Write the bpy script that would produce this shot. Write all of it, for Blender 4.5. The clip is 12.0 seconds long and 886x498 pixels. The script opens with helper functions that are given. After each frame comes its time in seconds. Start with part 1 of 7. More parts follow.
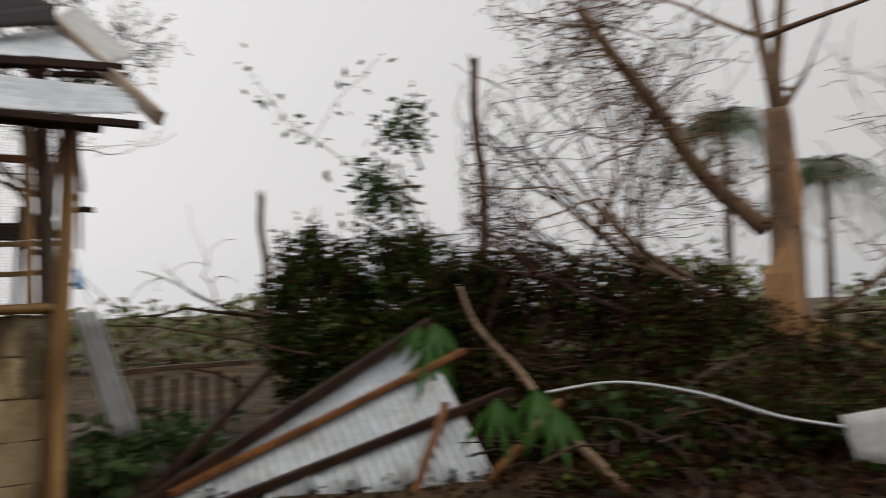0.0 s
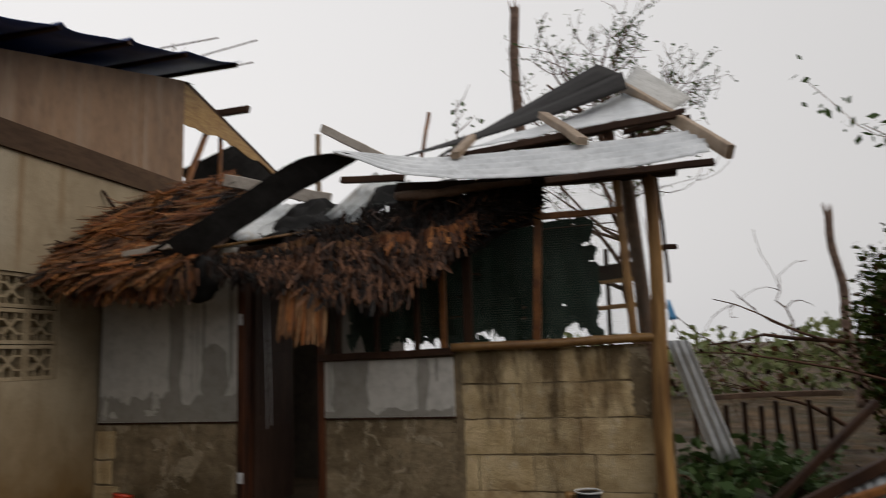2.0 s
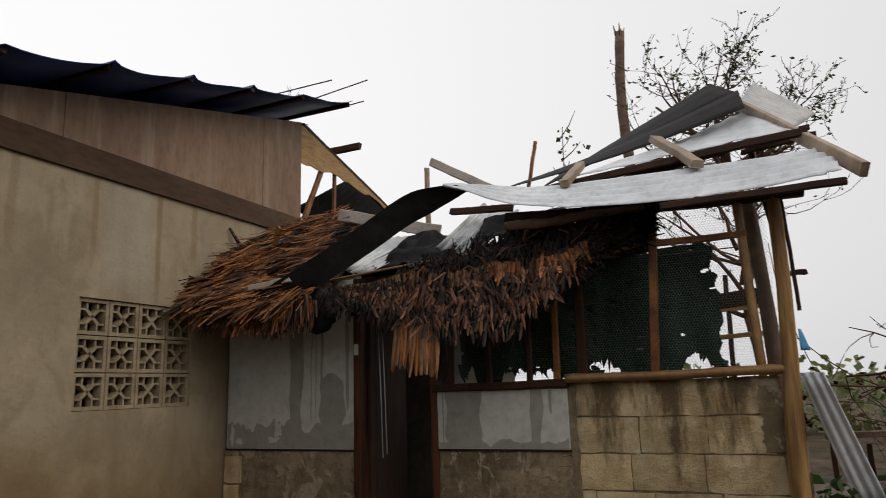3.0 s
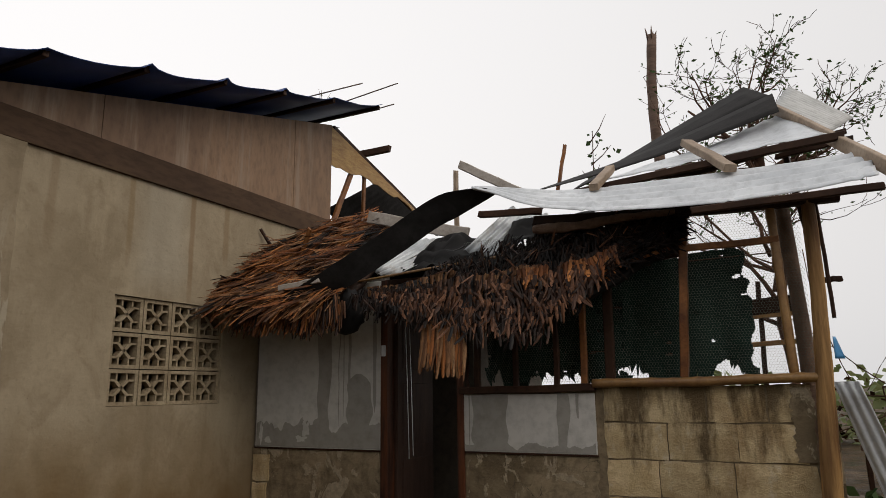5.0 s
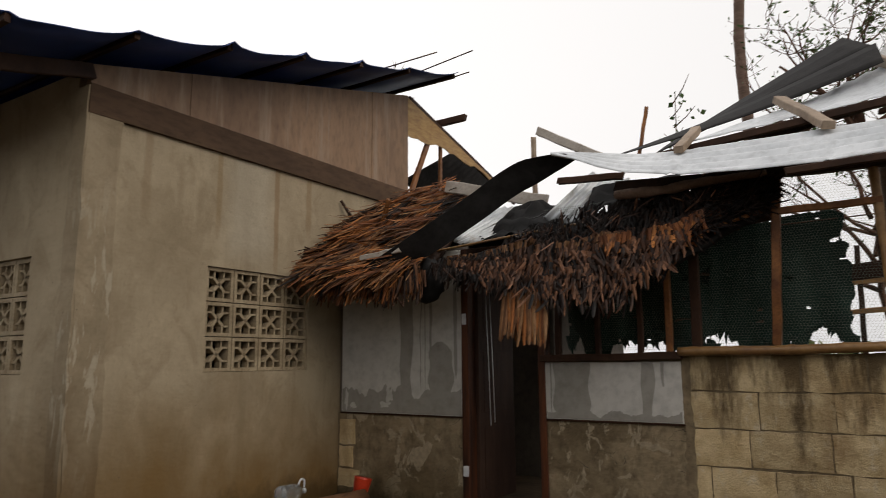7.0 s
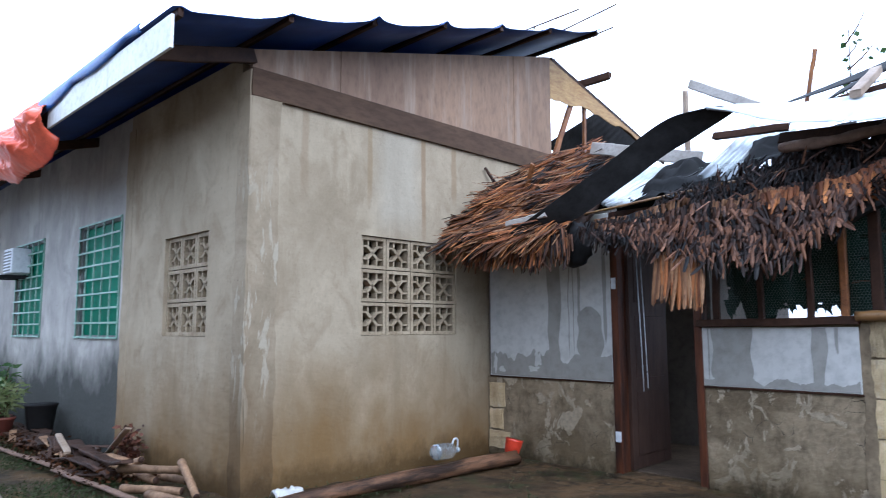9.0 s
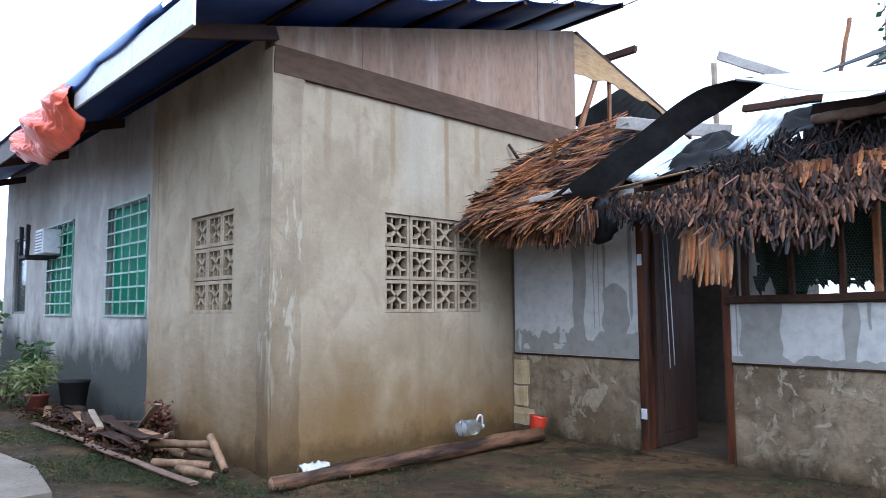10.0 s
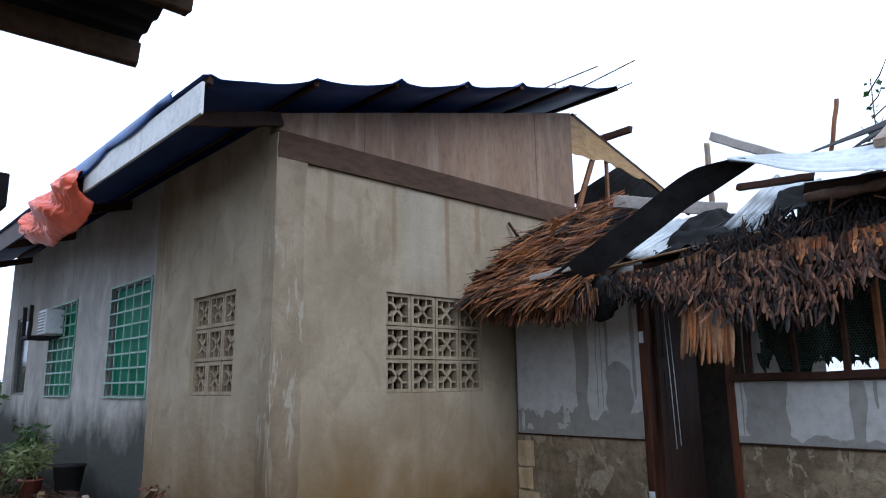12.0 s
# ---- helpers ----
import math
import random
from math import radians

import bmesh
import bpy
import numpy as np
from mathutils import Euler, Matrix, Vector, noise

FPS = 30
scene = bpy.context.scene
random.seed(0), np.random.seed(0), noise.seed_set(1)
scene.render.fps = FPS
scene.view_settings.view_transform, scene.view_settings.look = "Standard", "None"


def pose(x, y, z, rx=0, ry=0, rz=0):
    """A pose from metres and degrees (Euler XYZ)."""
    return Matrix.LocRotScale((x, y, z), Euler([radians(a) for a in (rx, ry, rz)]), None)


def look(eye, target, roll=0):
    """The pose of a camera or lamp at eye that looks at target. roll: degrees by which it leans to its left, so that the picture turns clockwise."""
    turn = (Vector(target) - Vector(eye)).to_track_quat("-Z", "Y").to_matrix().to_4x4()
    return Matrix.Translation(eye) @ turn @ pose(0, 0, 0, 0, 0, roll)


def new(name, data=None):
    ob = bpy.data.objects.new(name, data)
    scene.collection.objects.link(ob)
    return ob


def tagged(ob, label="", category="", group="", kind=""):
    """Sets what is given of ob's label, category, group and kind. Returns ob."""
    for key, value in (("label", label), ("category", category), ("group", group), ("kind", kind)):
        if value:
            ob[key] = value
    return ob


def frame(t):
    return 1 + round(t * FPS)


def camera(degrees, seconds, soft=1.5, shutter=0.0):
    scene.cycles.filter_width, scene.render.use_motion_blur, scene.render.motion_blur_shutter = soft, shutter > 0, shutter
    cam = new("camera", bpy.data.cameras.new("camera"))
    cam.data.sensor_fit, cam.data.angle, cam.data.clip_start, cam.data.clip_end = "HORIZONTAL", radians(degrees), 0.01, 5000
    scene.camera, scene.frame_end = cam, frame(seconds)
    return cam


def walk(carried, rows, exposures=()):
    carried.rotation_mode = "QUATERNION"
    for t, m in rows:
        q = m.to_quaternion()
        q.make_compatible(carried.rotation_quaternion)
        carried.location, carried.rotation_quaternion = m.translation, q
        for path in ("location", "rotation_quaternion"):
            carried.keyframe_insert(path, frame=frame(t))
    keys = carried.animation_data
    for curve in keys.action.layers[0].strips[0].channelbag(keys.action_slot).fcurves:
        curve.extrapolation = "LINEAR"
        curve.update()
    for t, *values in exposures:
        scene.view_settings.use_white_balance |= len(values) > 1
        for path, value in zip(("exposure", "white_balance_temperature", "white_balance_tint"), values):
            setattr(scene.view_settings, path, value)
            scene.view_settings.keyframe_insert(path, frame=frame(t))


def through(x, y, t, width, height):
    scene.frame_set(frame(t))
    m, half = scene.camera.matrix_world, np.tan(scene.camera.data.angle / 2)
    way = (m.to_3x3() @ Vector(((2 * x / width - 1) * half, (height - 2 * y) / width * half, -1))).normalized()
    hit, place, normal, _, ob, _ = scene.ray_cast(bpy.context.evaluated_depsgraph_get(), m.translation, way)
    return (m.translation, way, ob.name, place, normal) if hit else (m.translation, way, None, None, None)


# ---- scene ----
cam = camera(65.75, 12.0, soft=0.75, shutter=0.75)
ROWS = [
    (0, 5.0369, -5.2583, 1.2735, -28.8776, 4.8946, 1.7071),
    (0.5, 4.9765, -5.2538, 1.2805, -15.1793, 4.8484, 2.3908),
    (1, 4.8930, -5.3495, 1.2766, -1.7207, 5.3845, 2.5519),
    (1.5, 4.8656, -5.3750, 1.2803, 8.4855, 6.5815, 2.7180),
    (2, 4.8280, -5.4015, 1.2880, 15.3418, 8.6506, 2.1955),
    (2.5, 4.7960, -5.4212, 1.2922, 20.6355, 10.0384, 1.8990),
    (3, 4.7980, -5.4288, 1.3018, 24.1934, 11.3193, 1.7505),
    (5, 4.8031, -5.4408, 1.2910, 26.3728, 11.6524, 0.6942),
    (5.5, 4.7990, -5.4366, 1.2896, 27.1358, 11.4757, 0.7027),
    (6, 4.7907, -5.4475, 1.2874, 29.2762, 11.0317, 0.4947),
    (6.5, 4.7766, -5.4493, 1.2783, 31.1954, 10.3079, 0.7502),
    (7, 4.7745, -5.4514, 1.2793, 32.7322, 9.2129, 0.4599),
    (9, 4.7558, -5.4827, 1.2615, 44.6468, 6.5482, 0.2433),
    (9.5, 4.7450, -5.4884, 1.2406, 45.7900, 5.5867, 0.3384),
    (10, 4.7346, -5.4691, 1.2387, 46.6004, 4.8897, 0.3763),
    (10.5, 4.7357, -5.4728, 1.2401, 47.9342, 5.4433, 0.6027),
    (11, 4.7420, -5.4827, 1.2409, 48.0474, 7.6000, 1.0186),
    (11.5, 4.7613, -5.4818, 1.2574, 47.5753, 9.6311, 0.9865),
    (12, 4.7807, -5.4760, 1.2704, 46.9741, 11.1209, 0.7738),
]
walk(cam, [(t, pose(x, y, z, 90 + pitch, roll, yaw)) for t, x, y, z, yaw, pitch, roll in ROWS],
     exposures=[(0.0,0.38,7150,13),(1.0,0.44,7150,13),(2.0,0.20,7200,13),(2.5,0.42,7100,13),(3.0,0.38,7100,13),(5.5,0.38,7250,13),(7.2,0.56,7300,13),(8.8,1.86,5080,11),(10.0,2.06,5080,11),(10.5,2.00,5080,11),(11.0,1.54,5100,11),(12.0,1.10,5300,11)])

# ---- world and sun: an overcast, rainy day ----
world = bpy.data.worlds.new("overcast")
scene.world = world
world.use_nodes = True
wn, wl = world.node_tree.nodes, world.node_tree.links
sky = wn.new("ShaderNodeTexSky")
sky.sky_type, sky.sun_disc = "NISHITA", False
sky.sun_elevation, sky.sun_rotation = radians(41), radians(107)
sky.air_density, sky.dust_density, sky.ozone_density = 2.0, 6.0, 1.0
grey = wn.new("ShaderNodeHueSaturation")
grey.inputs["Saturation"].default_value = 0.10
grey.inputs["Value"].default_value = 0.10
cloud = wn.new("ShaderNodeMix")
cloud.data_type = "RGBA"
cloud.inputs["Factor"].default_value = 0.8
cloud.inputs["B"].default_value = (0.765, 0.815, 0.885, 1)
wl.new(sky.outputs[0], grey.inputs["Color"])
wl.new(grey.outputs[0], cloud.inputs["A"])
# the cloud is thinner, and so brighter, on the side of the hidden sun
way = wn.new("ShaderNodeTexCoord")
toward = wn.new("ShaderNodeVectorMath")
toward.operation = "DOT_PRODUCT"
toward.inputs[1].default_value = (-0.85, 0.30, 0.40)
thin = wn.new("ShaderNodeMapRange")
thin.inputs["From Min"].default_value, thin.inputs["From Max"].default_value = -0.6, 1.0
thin.inputs["To Min"].default_value, thin.inputs["To Max"].default_value = 0.60, 1.12
lit = wn.new("ShaderNodeVectorMath")
lit.operation = "SCALE"
wl.new(way.outputs["Generated"], toward.inputs[0])
wl.new(toward.outputs["Value"], thin.inputs["Value"])
wl.new(cloud.outputs["Result"], lit.inputs[0])
wl.new(thin.outputs[0], lit.inputs["Scale"])
wl.new(lit.outputs["Vector"], wn["Background"].inputs["Color"])
wn["Background"].inputs["Strength"].default_value = 0.95
sun = new("sun", bpy.data.lights.new("sun", "SUN"))
sun.data.energy, sun.data.angle, sun.data.color = 0.7, radians(50), (1.0, 0.96, 0.90)
sun.matrix_world = look((0, 0, 0), (-0.72, 0.22, -0.66))


# ---- materials ----
def nodes_of(name, rough=0.7, metal=0.0, spec=0.5):
    m = bpy.data.materials.new(name)
    m.use_nodes = True
    n, l = m.node_tree.nodes, m.node_tree.links
    b = n["Principled BSDF"]
    b.inputs["Roughness"].default_value, b.inputs["Metallic"].default_value = rough, metal
    b.inputs["Specular IOR Level"].default_value = spec
    return m, n, l, b


def noise_at(n, l, scale, stretch=(1, 1, 1), detail=4.0, rough=0.6, distortion=0.0, placed=False):
    """Noise in metres; placed: it runs on from piece to piece of a surface laid from many."""
    co = n.new("ShaderNodeNewGeometry" if placed else "ShaderNodeTexCoord")
    mp = n.new("ShaderNodeMapping")
    mp.inputs["Scale"].default_value = stretch
    tx = n.new("ShaderNodeTexNoise")
    tx.inputs["Scale"].default_value, tx.inputs["Detail"].default_value = scale, detail
    tx.inputs["Roughness"].default_value, tx.inputs["Distortion"].default_value = rough, distortion
    l.new(co.outputs["Position" if placed else "Object"], mp.inputs["Vector"])
    l.new(mp.outputs[0], tx.inputs["Vector"])
    return tx.outputs["Fac"]


def step(n, l, fac, low, high):
    r = n.new("ShaderNodeMapRange")
    r.inputs["From Min"].default_value, r.inputs["From Max"].default_value = low, high
    l.new(fac, r.inputs["Value"])
    return r.outputs[0]


def blend(n, l, fac, a, b):
    x = n.new("ShaderNodeMix")
    x.data_type = "RGBA"
    for key, v in (("Factor", fac), ("A", a), ("B", b)):
        if isinstance(v, bpy.types.NodeSocket):
            l.new(v, x.inputs[key])
        elif key == "Factor":
            x.inputs[key].default_value = v
        else:
            x.inputs[key].default_value = (*v, 1)
    return x.outputs["Result"]


def surface(name, base, dark, rough=0.75, metal=0.0, coarse=1.2, fine=14.0, stretch=(1, 1, 1), spread=(0.35, 0.68), bump=0.25,
            depth=0.01, streak=None, vary=0.0, spec=0.5, wet=0.0):
    """Two-scale surface: broad stains from base to dark, fine grain, relief; streak: colour of stains that run down."""
    m, n, l, b = nodes_of(name, rough, metal, spec)
    col = blend(n, l, step(n, l, noise_at(n, l, coarse, stretch, 5.0, placed=bool(vary)), *spread), base, dark)
    g = noise_at(n, l, fine, stretch, 6.0, 0.7, placed=bool(vary))
    col = blend(n, l, step(n, l, g, 0.45, 0.95), col, tuple(c * 0.55 for c in dark))
    if streak:
        col = blend(n, l, step(n, l, noise_at(n, l, 2.2, (2.6, 2.6, 0.22), 5.0, 0.65, placed=bool(vary)), 0.53, 0.72), col, streak)
    if vary:
        info = n.new("ShaderNodeObjectInfo")
        hsv = n.new("ShaderNodeHueSaturation")
        l.new(step(n, l, info.outputs["Random"], -0.5 / vary, 1 + 0.0), hsv.inputs["Value"])
        mr = hsv.inputs["Value"].links[0].from_node
        mr.inputs["From Min"].default_value, mr.inputs["From Max"].default_value = 0, 1
        mr.inputs["To Min"].default_value, mr.inputs["To Max"].default_value = 1 - vary, 1 + vary
        l.new(col, hsv.inputs["Color"])
        col = hsv.outputs[0]
    l.new(col, b.inputs["Base Color"])
    if wet:
        rr = step(n, l, noise_at(n, l, coarse * 1.7, stretch, 3.0), 0.35, 0.65)
        mr = rr.node
        mr.inputs["To Min"].default_value, mr.inputs["To Max"].default_value = rough - wet, rough
        l.new(rr, b.inputs["Roughness"])
    if bump:
        bp = n.new("ShaderNodeBump")
        bp.inputs["Strength"].default_value, bp.inputs["Distance"].default_value = bump, depth
        l.new(g, bp.inputs["Height"])
        l.new(bp.outputs[0], b.inputs["Normal"])
    return m


def leafy(name, a, c, rough=0.5, through=0.25, spec=0.25):
    """Leaves or straw: colour varies piece by piece of a joined mesh."""
    m, n, l, b = nodes_of(name, rough, 0.0, spec)
    geo = n.new("ShaderNodeNewGeometry")
    col = blend(n, l, geo.outputs["Random Per Island"], a, c)
    l.new(col, b.inputs["Base Color"])
    b.inputs["Transmission Weight"].default_value = 0
    b.inputs["Subsurface Weight"].default_value = 0
    if through:
        tr = n.new("ShaderNodeBsdfTranslucent")
        l.new(col, tr.inputs["Color"])
        mx = n.new("ShaderNodeMixShader")
        mx.inputs[0].default_value = through
        out = n["Material Output"]
        l.new(b.outputs[0], mx.inputs[1])
        l.new(tr.outputs[0], mx.inputs[2])
        l.new(mx.outputs[0], out.inputs["Surface"])
    return m


def mapped(n, l, value, f0, f1, t0=0.0, t1=1.0):
    """A clamped straight ramp from f0..f1 to t0..t1."""
    r = n.new("ShaderNodeMapRange")
    for key, x in (("From Min", f0), ("From Max", f1), ("To Min", t0), ("To Max", t1)):
        r.inputs[key].default_value = x
    l.new(value, r.inputs["Value"])
    return r.outputs[0]


def calc(n, l, op, a, b=None, c=None):
    m = n.new("ShaderNodeMath")
    m.operation = op
    for k, x in enumerate((a, b, c)):
        if isinstance(x, bpy.types.NodeSocket):
            l.new(x, m.inputs[k])
        elif x is not None:
            m.inputs[k].default_value = x
    return m.outputs[0]


def plaster_wall(name, base, dark, mud, streak, foot=(-0.55, 0.40), marks=(), peel=None):
    """Cement render: broad stains, runs of rain, hairline pits, a splash of mud along the foot, raised to take in shade
    there, with an uneven upper edge.
    marks: single stains (axis, centre, half width, z low, z high, colour, strength); peel: colour of old paint left in
    ragged scabs."""
    m, n, l, b = nodes_of(name, 0.85, 0.0, 0.12)
    col = blend(n, l, step(n, l, noise_at(n, l, 0.9, (1, 1, 0.7), 6.0, 0.6, 0.6), 0.38, 0.66), base, dark)
    col = blend(n, l, calc(n, l, "MULTIPLY", step(n, l, noise_at(n, l, 3.4, (1, 1, 0.8), 6.0, 0.65, 0.8), 0.48, 0.72), 0.7), col, tuple(0.5 * (x + y) for x, y in zip(dark, streak)))
    col = blend(n, l, step(n, l, noise_at(n, l, 2.1, (1, 1, 0.6), 5.0, 0.6, 0.3), 0.55, 0.74), col, tuple(1.12 * c for c in base))
    col = blend(n, l, calc(n, l, "MULTIPLY", step(n, l, noise_at(n, l, 1.3, (2.0, 2.0, 0.18), 4.0), 0.56, 0.78), 0.75), col, streak)
    co = n.new("ShaderNodeTexCoord")
    sp = n.new("ShaderNodeSeparateXYZ")
    l.new(co.outputs["Object"], sp.inputs[0])
    z = sp.outputs["Z"]
    wob = calc(n, l, "MULTIPLY_ADD", noise_at(n, l, 4.0, (1, 1, 0.5), 5.0, 0.65), 0.24, -0.12)
    for axis, centre, half, low, high, colour, strength in marks:
        off = calc(n, l, "ABSOLUTE", calc(n, l, "ADD", calc(n, l, "SUBTRACT", sp.outputs[axis], centre), calc(n, l, "MULTIPLY", wob, min(1.0, half * 5))))
        across = mapped(n, l, off, half, half * 0.45)
        zz = calc(n, l, "ADD", z, wob)
        upright = calc(n, l, "MULTIPLY", mapped(n, l, zz, low, low + 0.3 * (high - low)), mapped(n, l, zz, high + 0.1, high))
        col = blend(n, l, calc(n, l, "MULTIPLY", calc(n, l, "MULTIPLY", across, upright), strength), col, colour)
    if peel:
        scab = step(n, l, noise_at(n, l, 6.5, (1.4, 1.4, 0.36), 6.0, 0.66, 0.5), 0.55, 0.60)
        where = calc(n, l, "MULTIPLY", mapped(n, l, z, 0.2, 0.8), mapped(n, l, z, 2.7, 2.1))
        col = blend(n, l, calc(n, l, "MULTIPLY", scab, where), col, peel)
    # mud splash, carried higher so that it also paints shadow low on the wall
    ad = calc(n, l, "MULTIPLY_ADD", noise_at(n, l, 1.6, (1, 1, 0.6), 6.0), -1.5, z)
    col = blend(n, l, mapped(n, l, ad, *foot, 0.95, 0.0), col, mud)
    col = blend(n, l, mapped(n, l, calc(n, l, "MULTIPLY_ADD", noise_at(n, l, 5.0, (1, 1, 0.7), 6.0, 0.7), -0.5, z), -0.20, -0.02, 0.85, 0.0), col, tuple(0.45 * c for c in mud))
    g = noise_at(n, l, 26.0, (1, 1, 1), 6.0, 0.75)
    col = blend(n, l, step(n, l, g, 0.55, 1.0), col, tuple(c * 0.6 for c in dark))
    spots = noise_at(n, l, 38.0, (1, 1, 1), 2.0)
    col = blend(n, l, step(n, l, spots, 0.745, 0.78), col, (0.08, 0.07, 0.06))
    l.new(col, b.inputs["Base Color"])
    bp = n.new("ShaderNodeBump")
    bp.inputs["Strength"].default_value, bp.inputs["Distance"].default_value = 0.35, 0.012
    l.new(g, bp.inputs["Height"])
    trowel = n.new("ShaderNodeBump")
    trowel.inputs["Strength"].default_value, trowel.inputs["Distance"].default_value = 0.4, 0.03
    l.new(noise_at(n, l, 3.0, (1, 1, 1.6), 3.0), trowel.inputs["Height"])
    l.new(bp.outputs[0], trowel.inputs["Normal"])
    l.new(trowel.outputs[0], b.inputs["Normal"])
    return m


def old_coat(name, base, dark, pale, mud):
    """A failing cement coat: damp clouds, pale bare scabs, open cracks, moss and mud low down."""
    m, n, l, b = nodes_of(name, 0.8, 0.0, 0.25)
    col = blend(n, l, step(n, l, noise_at(n, l, 1.7, (1, 1, 1.1), 6.0, 0.62, 0.5), 0.40, 0.60), base, dark)
    col = blend(n, l, step(n, l, noise_at(n, l, 9.0, (1, 1, 0.7), 6.0, 0.7), 0.46, 0.72), col, tuple(0.6 * c for c in dark))
    scab = step(n, l, noise_at(n, l, 4.6, (1.0, 1.0, 0.75), 7.0, 0.66, 0.7), 0.555, 0.58)
    col = blend(n, l, scab, col, blend(n, l, step(n, l, noise_at(n, l, 24, detail=5.0), 0.4, 0.7), pale, tuple(0.7 * c for c in pale)))
    co = n.new("ShaderNodeTexCoord")
    sp = n.new("ShaderNodeSeparateXYZ")
    l.new(co.outputs["Object"], sp.inputs[0])
    bend = n.new("ShaderNodeMix")
    bend.data_type = "VECTOR"
    bend.inputs["Factor"].default_value = 0.16
    nz = n.new("ShaderNodeTexNoise")
    nz.inputs["Scale"].default_value, nz.inputs["Detail"].default_value = 4.0, 6.0
    l.new(co.outputs["Object"], nz.inputs["Vector"])
    l.new(co.outputs["Object"], bend.inputs["A"])
    l.new(nz.outputs["Color"], bend.inputs["B"])
    vo = n.new("ShaderNodeTexVoronoi")
    vo.feature = "DISTANCE_TO_EDGE"
    vo.inputs["Scale"].default_value = 6.0
    l.new(bend.outputs["Result"], vo.inputs["Vector"])
    crack = calc(n, l, "MULTIPLY", mapped(n, l, vo.outputs["Distance"], 0.010, 0.002), step(n, l, noise_at(n, l, 2.4, detail=3.0), 0.54, 0.62))
    col = blend(n, l, crack, col, (0.02, 0.016, 0.012))
    low = calc(n, l, "MULTIPLY_ADD", noise_at(n, l, 3.2, (1, 1, 0.7), 6.0, 0.7), -0.7, sp.outputs["Z"])
    col = blend(n, l, mapped(n, l, low, -0.38, -0.04, 0.9, 0.0), col, mud)
    col = blend(n, l, mapped(n, l, low, -0.40, -0.28, 0.85, 0.0), col, tuple(0.4 * c for c in mud))
    l.new(col, b.inputs["Base Color"])
    h = calc(n, l, "SUBTRACT", calc(n, l, "ADD", noise_at(n, l, 34, detail=6.0, rough=0.75), calc(n, l, "MULTIPLY", scab, 0.5)), crack)
    bp = n.new("ShaderNodeBump")
    bp.inputs["Strength"].default_value, bp.inputs["Distance"].default_value = 0.7, 0.012
    l.new(h, bp.inputs["Height"])
    l.new(bp.outputs[0], b.inputs["Normal"])
    return m


def block_face(name):
    """Hollow-block concrete: sandy grain, pale lime bloom, dark rain runs that start at the top of the wall."""
    m, n, l, b = nodes_of(name, 0.88, 0.0, 0.25)
    col = blend(n, l, step(n, l, noise_at(n, l, 2.6, (1, 1, 1.2), 6.0, 0.65, placed=True), 0.40, 0.62), (0.64, 0.505, 0.305), (0.42, 0.305, 0.16))
    col = blend(n, l, step(n, l, noise_at(n, l, 7.0, (1, 1, 0.8), 6.0, 0.7, placed=True), 0.55, 0.72), col, (0.62, 0.55, 0.41))
    col = blend(n, l, step(n, l, noise_at(n, l, 1.5, (1, 1, 0.8), 6.0, 0.66, 0.6, placed=True), 0.50, 0.68), col, (0.27, 0.172, 0.080))
    sp = n.new("ShaderNodeSeparateXYZ")
    l.new(n.new("ShaderNodeNewGeometry").outputs["Position"], sp.inputs[0])
    runs = noise_at(n, l, 2.6, (1.7, 1.7, 0.42), 6.0, 0.68, placed=True)
    lift = calc(n, l, "ADD", runs, mapped(n, l, sp.outputs["Z"], 0.55, 1.30, -0.05, 0.13))
    col = blend(n, l, mapped(n, l, lift, 0.52, 0.66, 0.0, 0.90), col, (0.105, 0.070, 0.034))
    info = n.new("ShaderNodeObjectInfo")
    hsv = n.new("ShaderNodeHueSaturation")
    l.new(mapped(n, l, info.outputs["Random"], 0, 1, 0.82, 1.15), hsv.inputs["Value"])
    l.new(col, hsv.inputs["Color"])
    g = noise_at(n, l, 70.0, detail=6.0, rough=0.8, placed=True)
    col = blend(n, l, step(n, l, g, 0.54, 0.84), hsv.outputs[0], (0.16, 0.115, 0.066))
    l.new(col, b.inputs["Base Color"])
    bp = n.new("ShaderNodeBump")
    bp.inputs["Strength"].default_value, bp.inputs["Distance"].default_value = 0.9, 0.012
    l.new(calc(n, l, "ADD", g, noise_at(n, l, 16, detail=5.0, placed=True)), bp.inputs["Height"])
    l.new(bp.outputs[0], b.inputs["Normal"])
    return m


def thin_cloth(name, a, c, through):
    """Woven plastic sheet that lets some daylight through."""
    m, n, l, b = nodes_of(name, 0.5, 0.0, 0.25)
    col = blend(n, l, step(n, l, noise_at(n, l, 2.0, detail=5.0), 0.35, 0.65), a, c)
    l.new(col, b.inputs["Base Color"])
    tr = n.new("ShaderNodeBsdfTranslucent")
    l.new(col, tr.inputs["Color"])
    mx = n.new("ShaderNodeMixShader")
    mx.inputs[0].default_value = through
    l.new(b.outputs[0], mx.inputs[1])
    l.new(tr.outputs[0], mx.inputs[2])
    l.new(mx.outputs[0], n["Material Output"].inputs["Surface"])
    return m


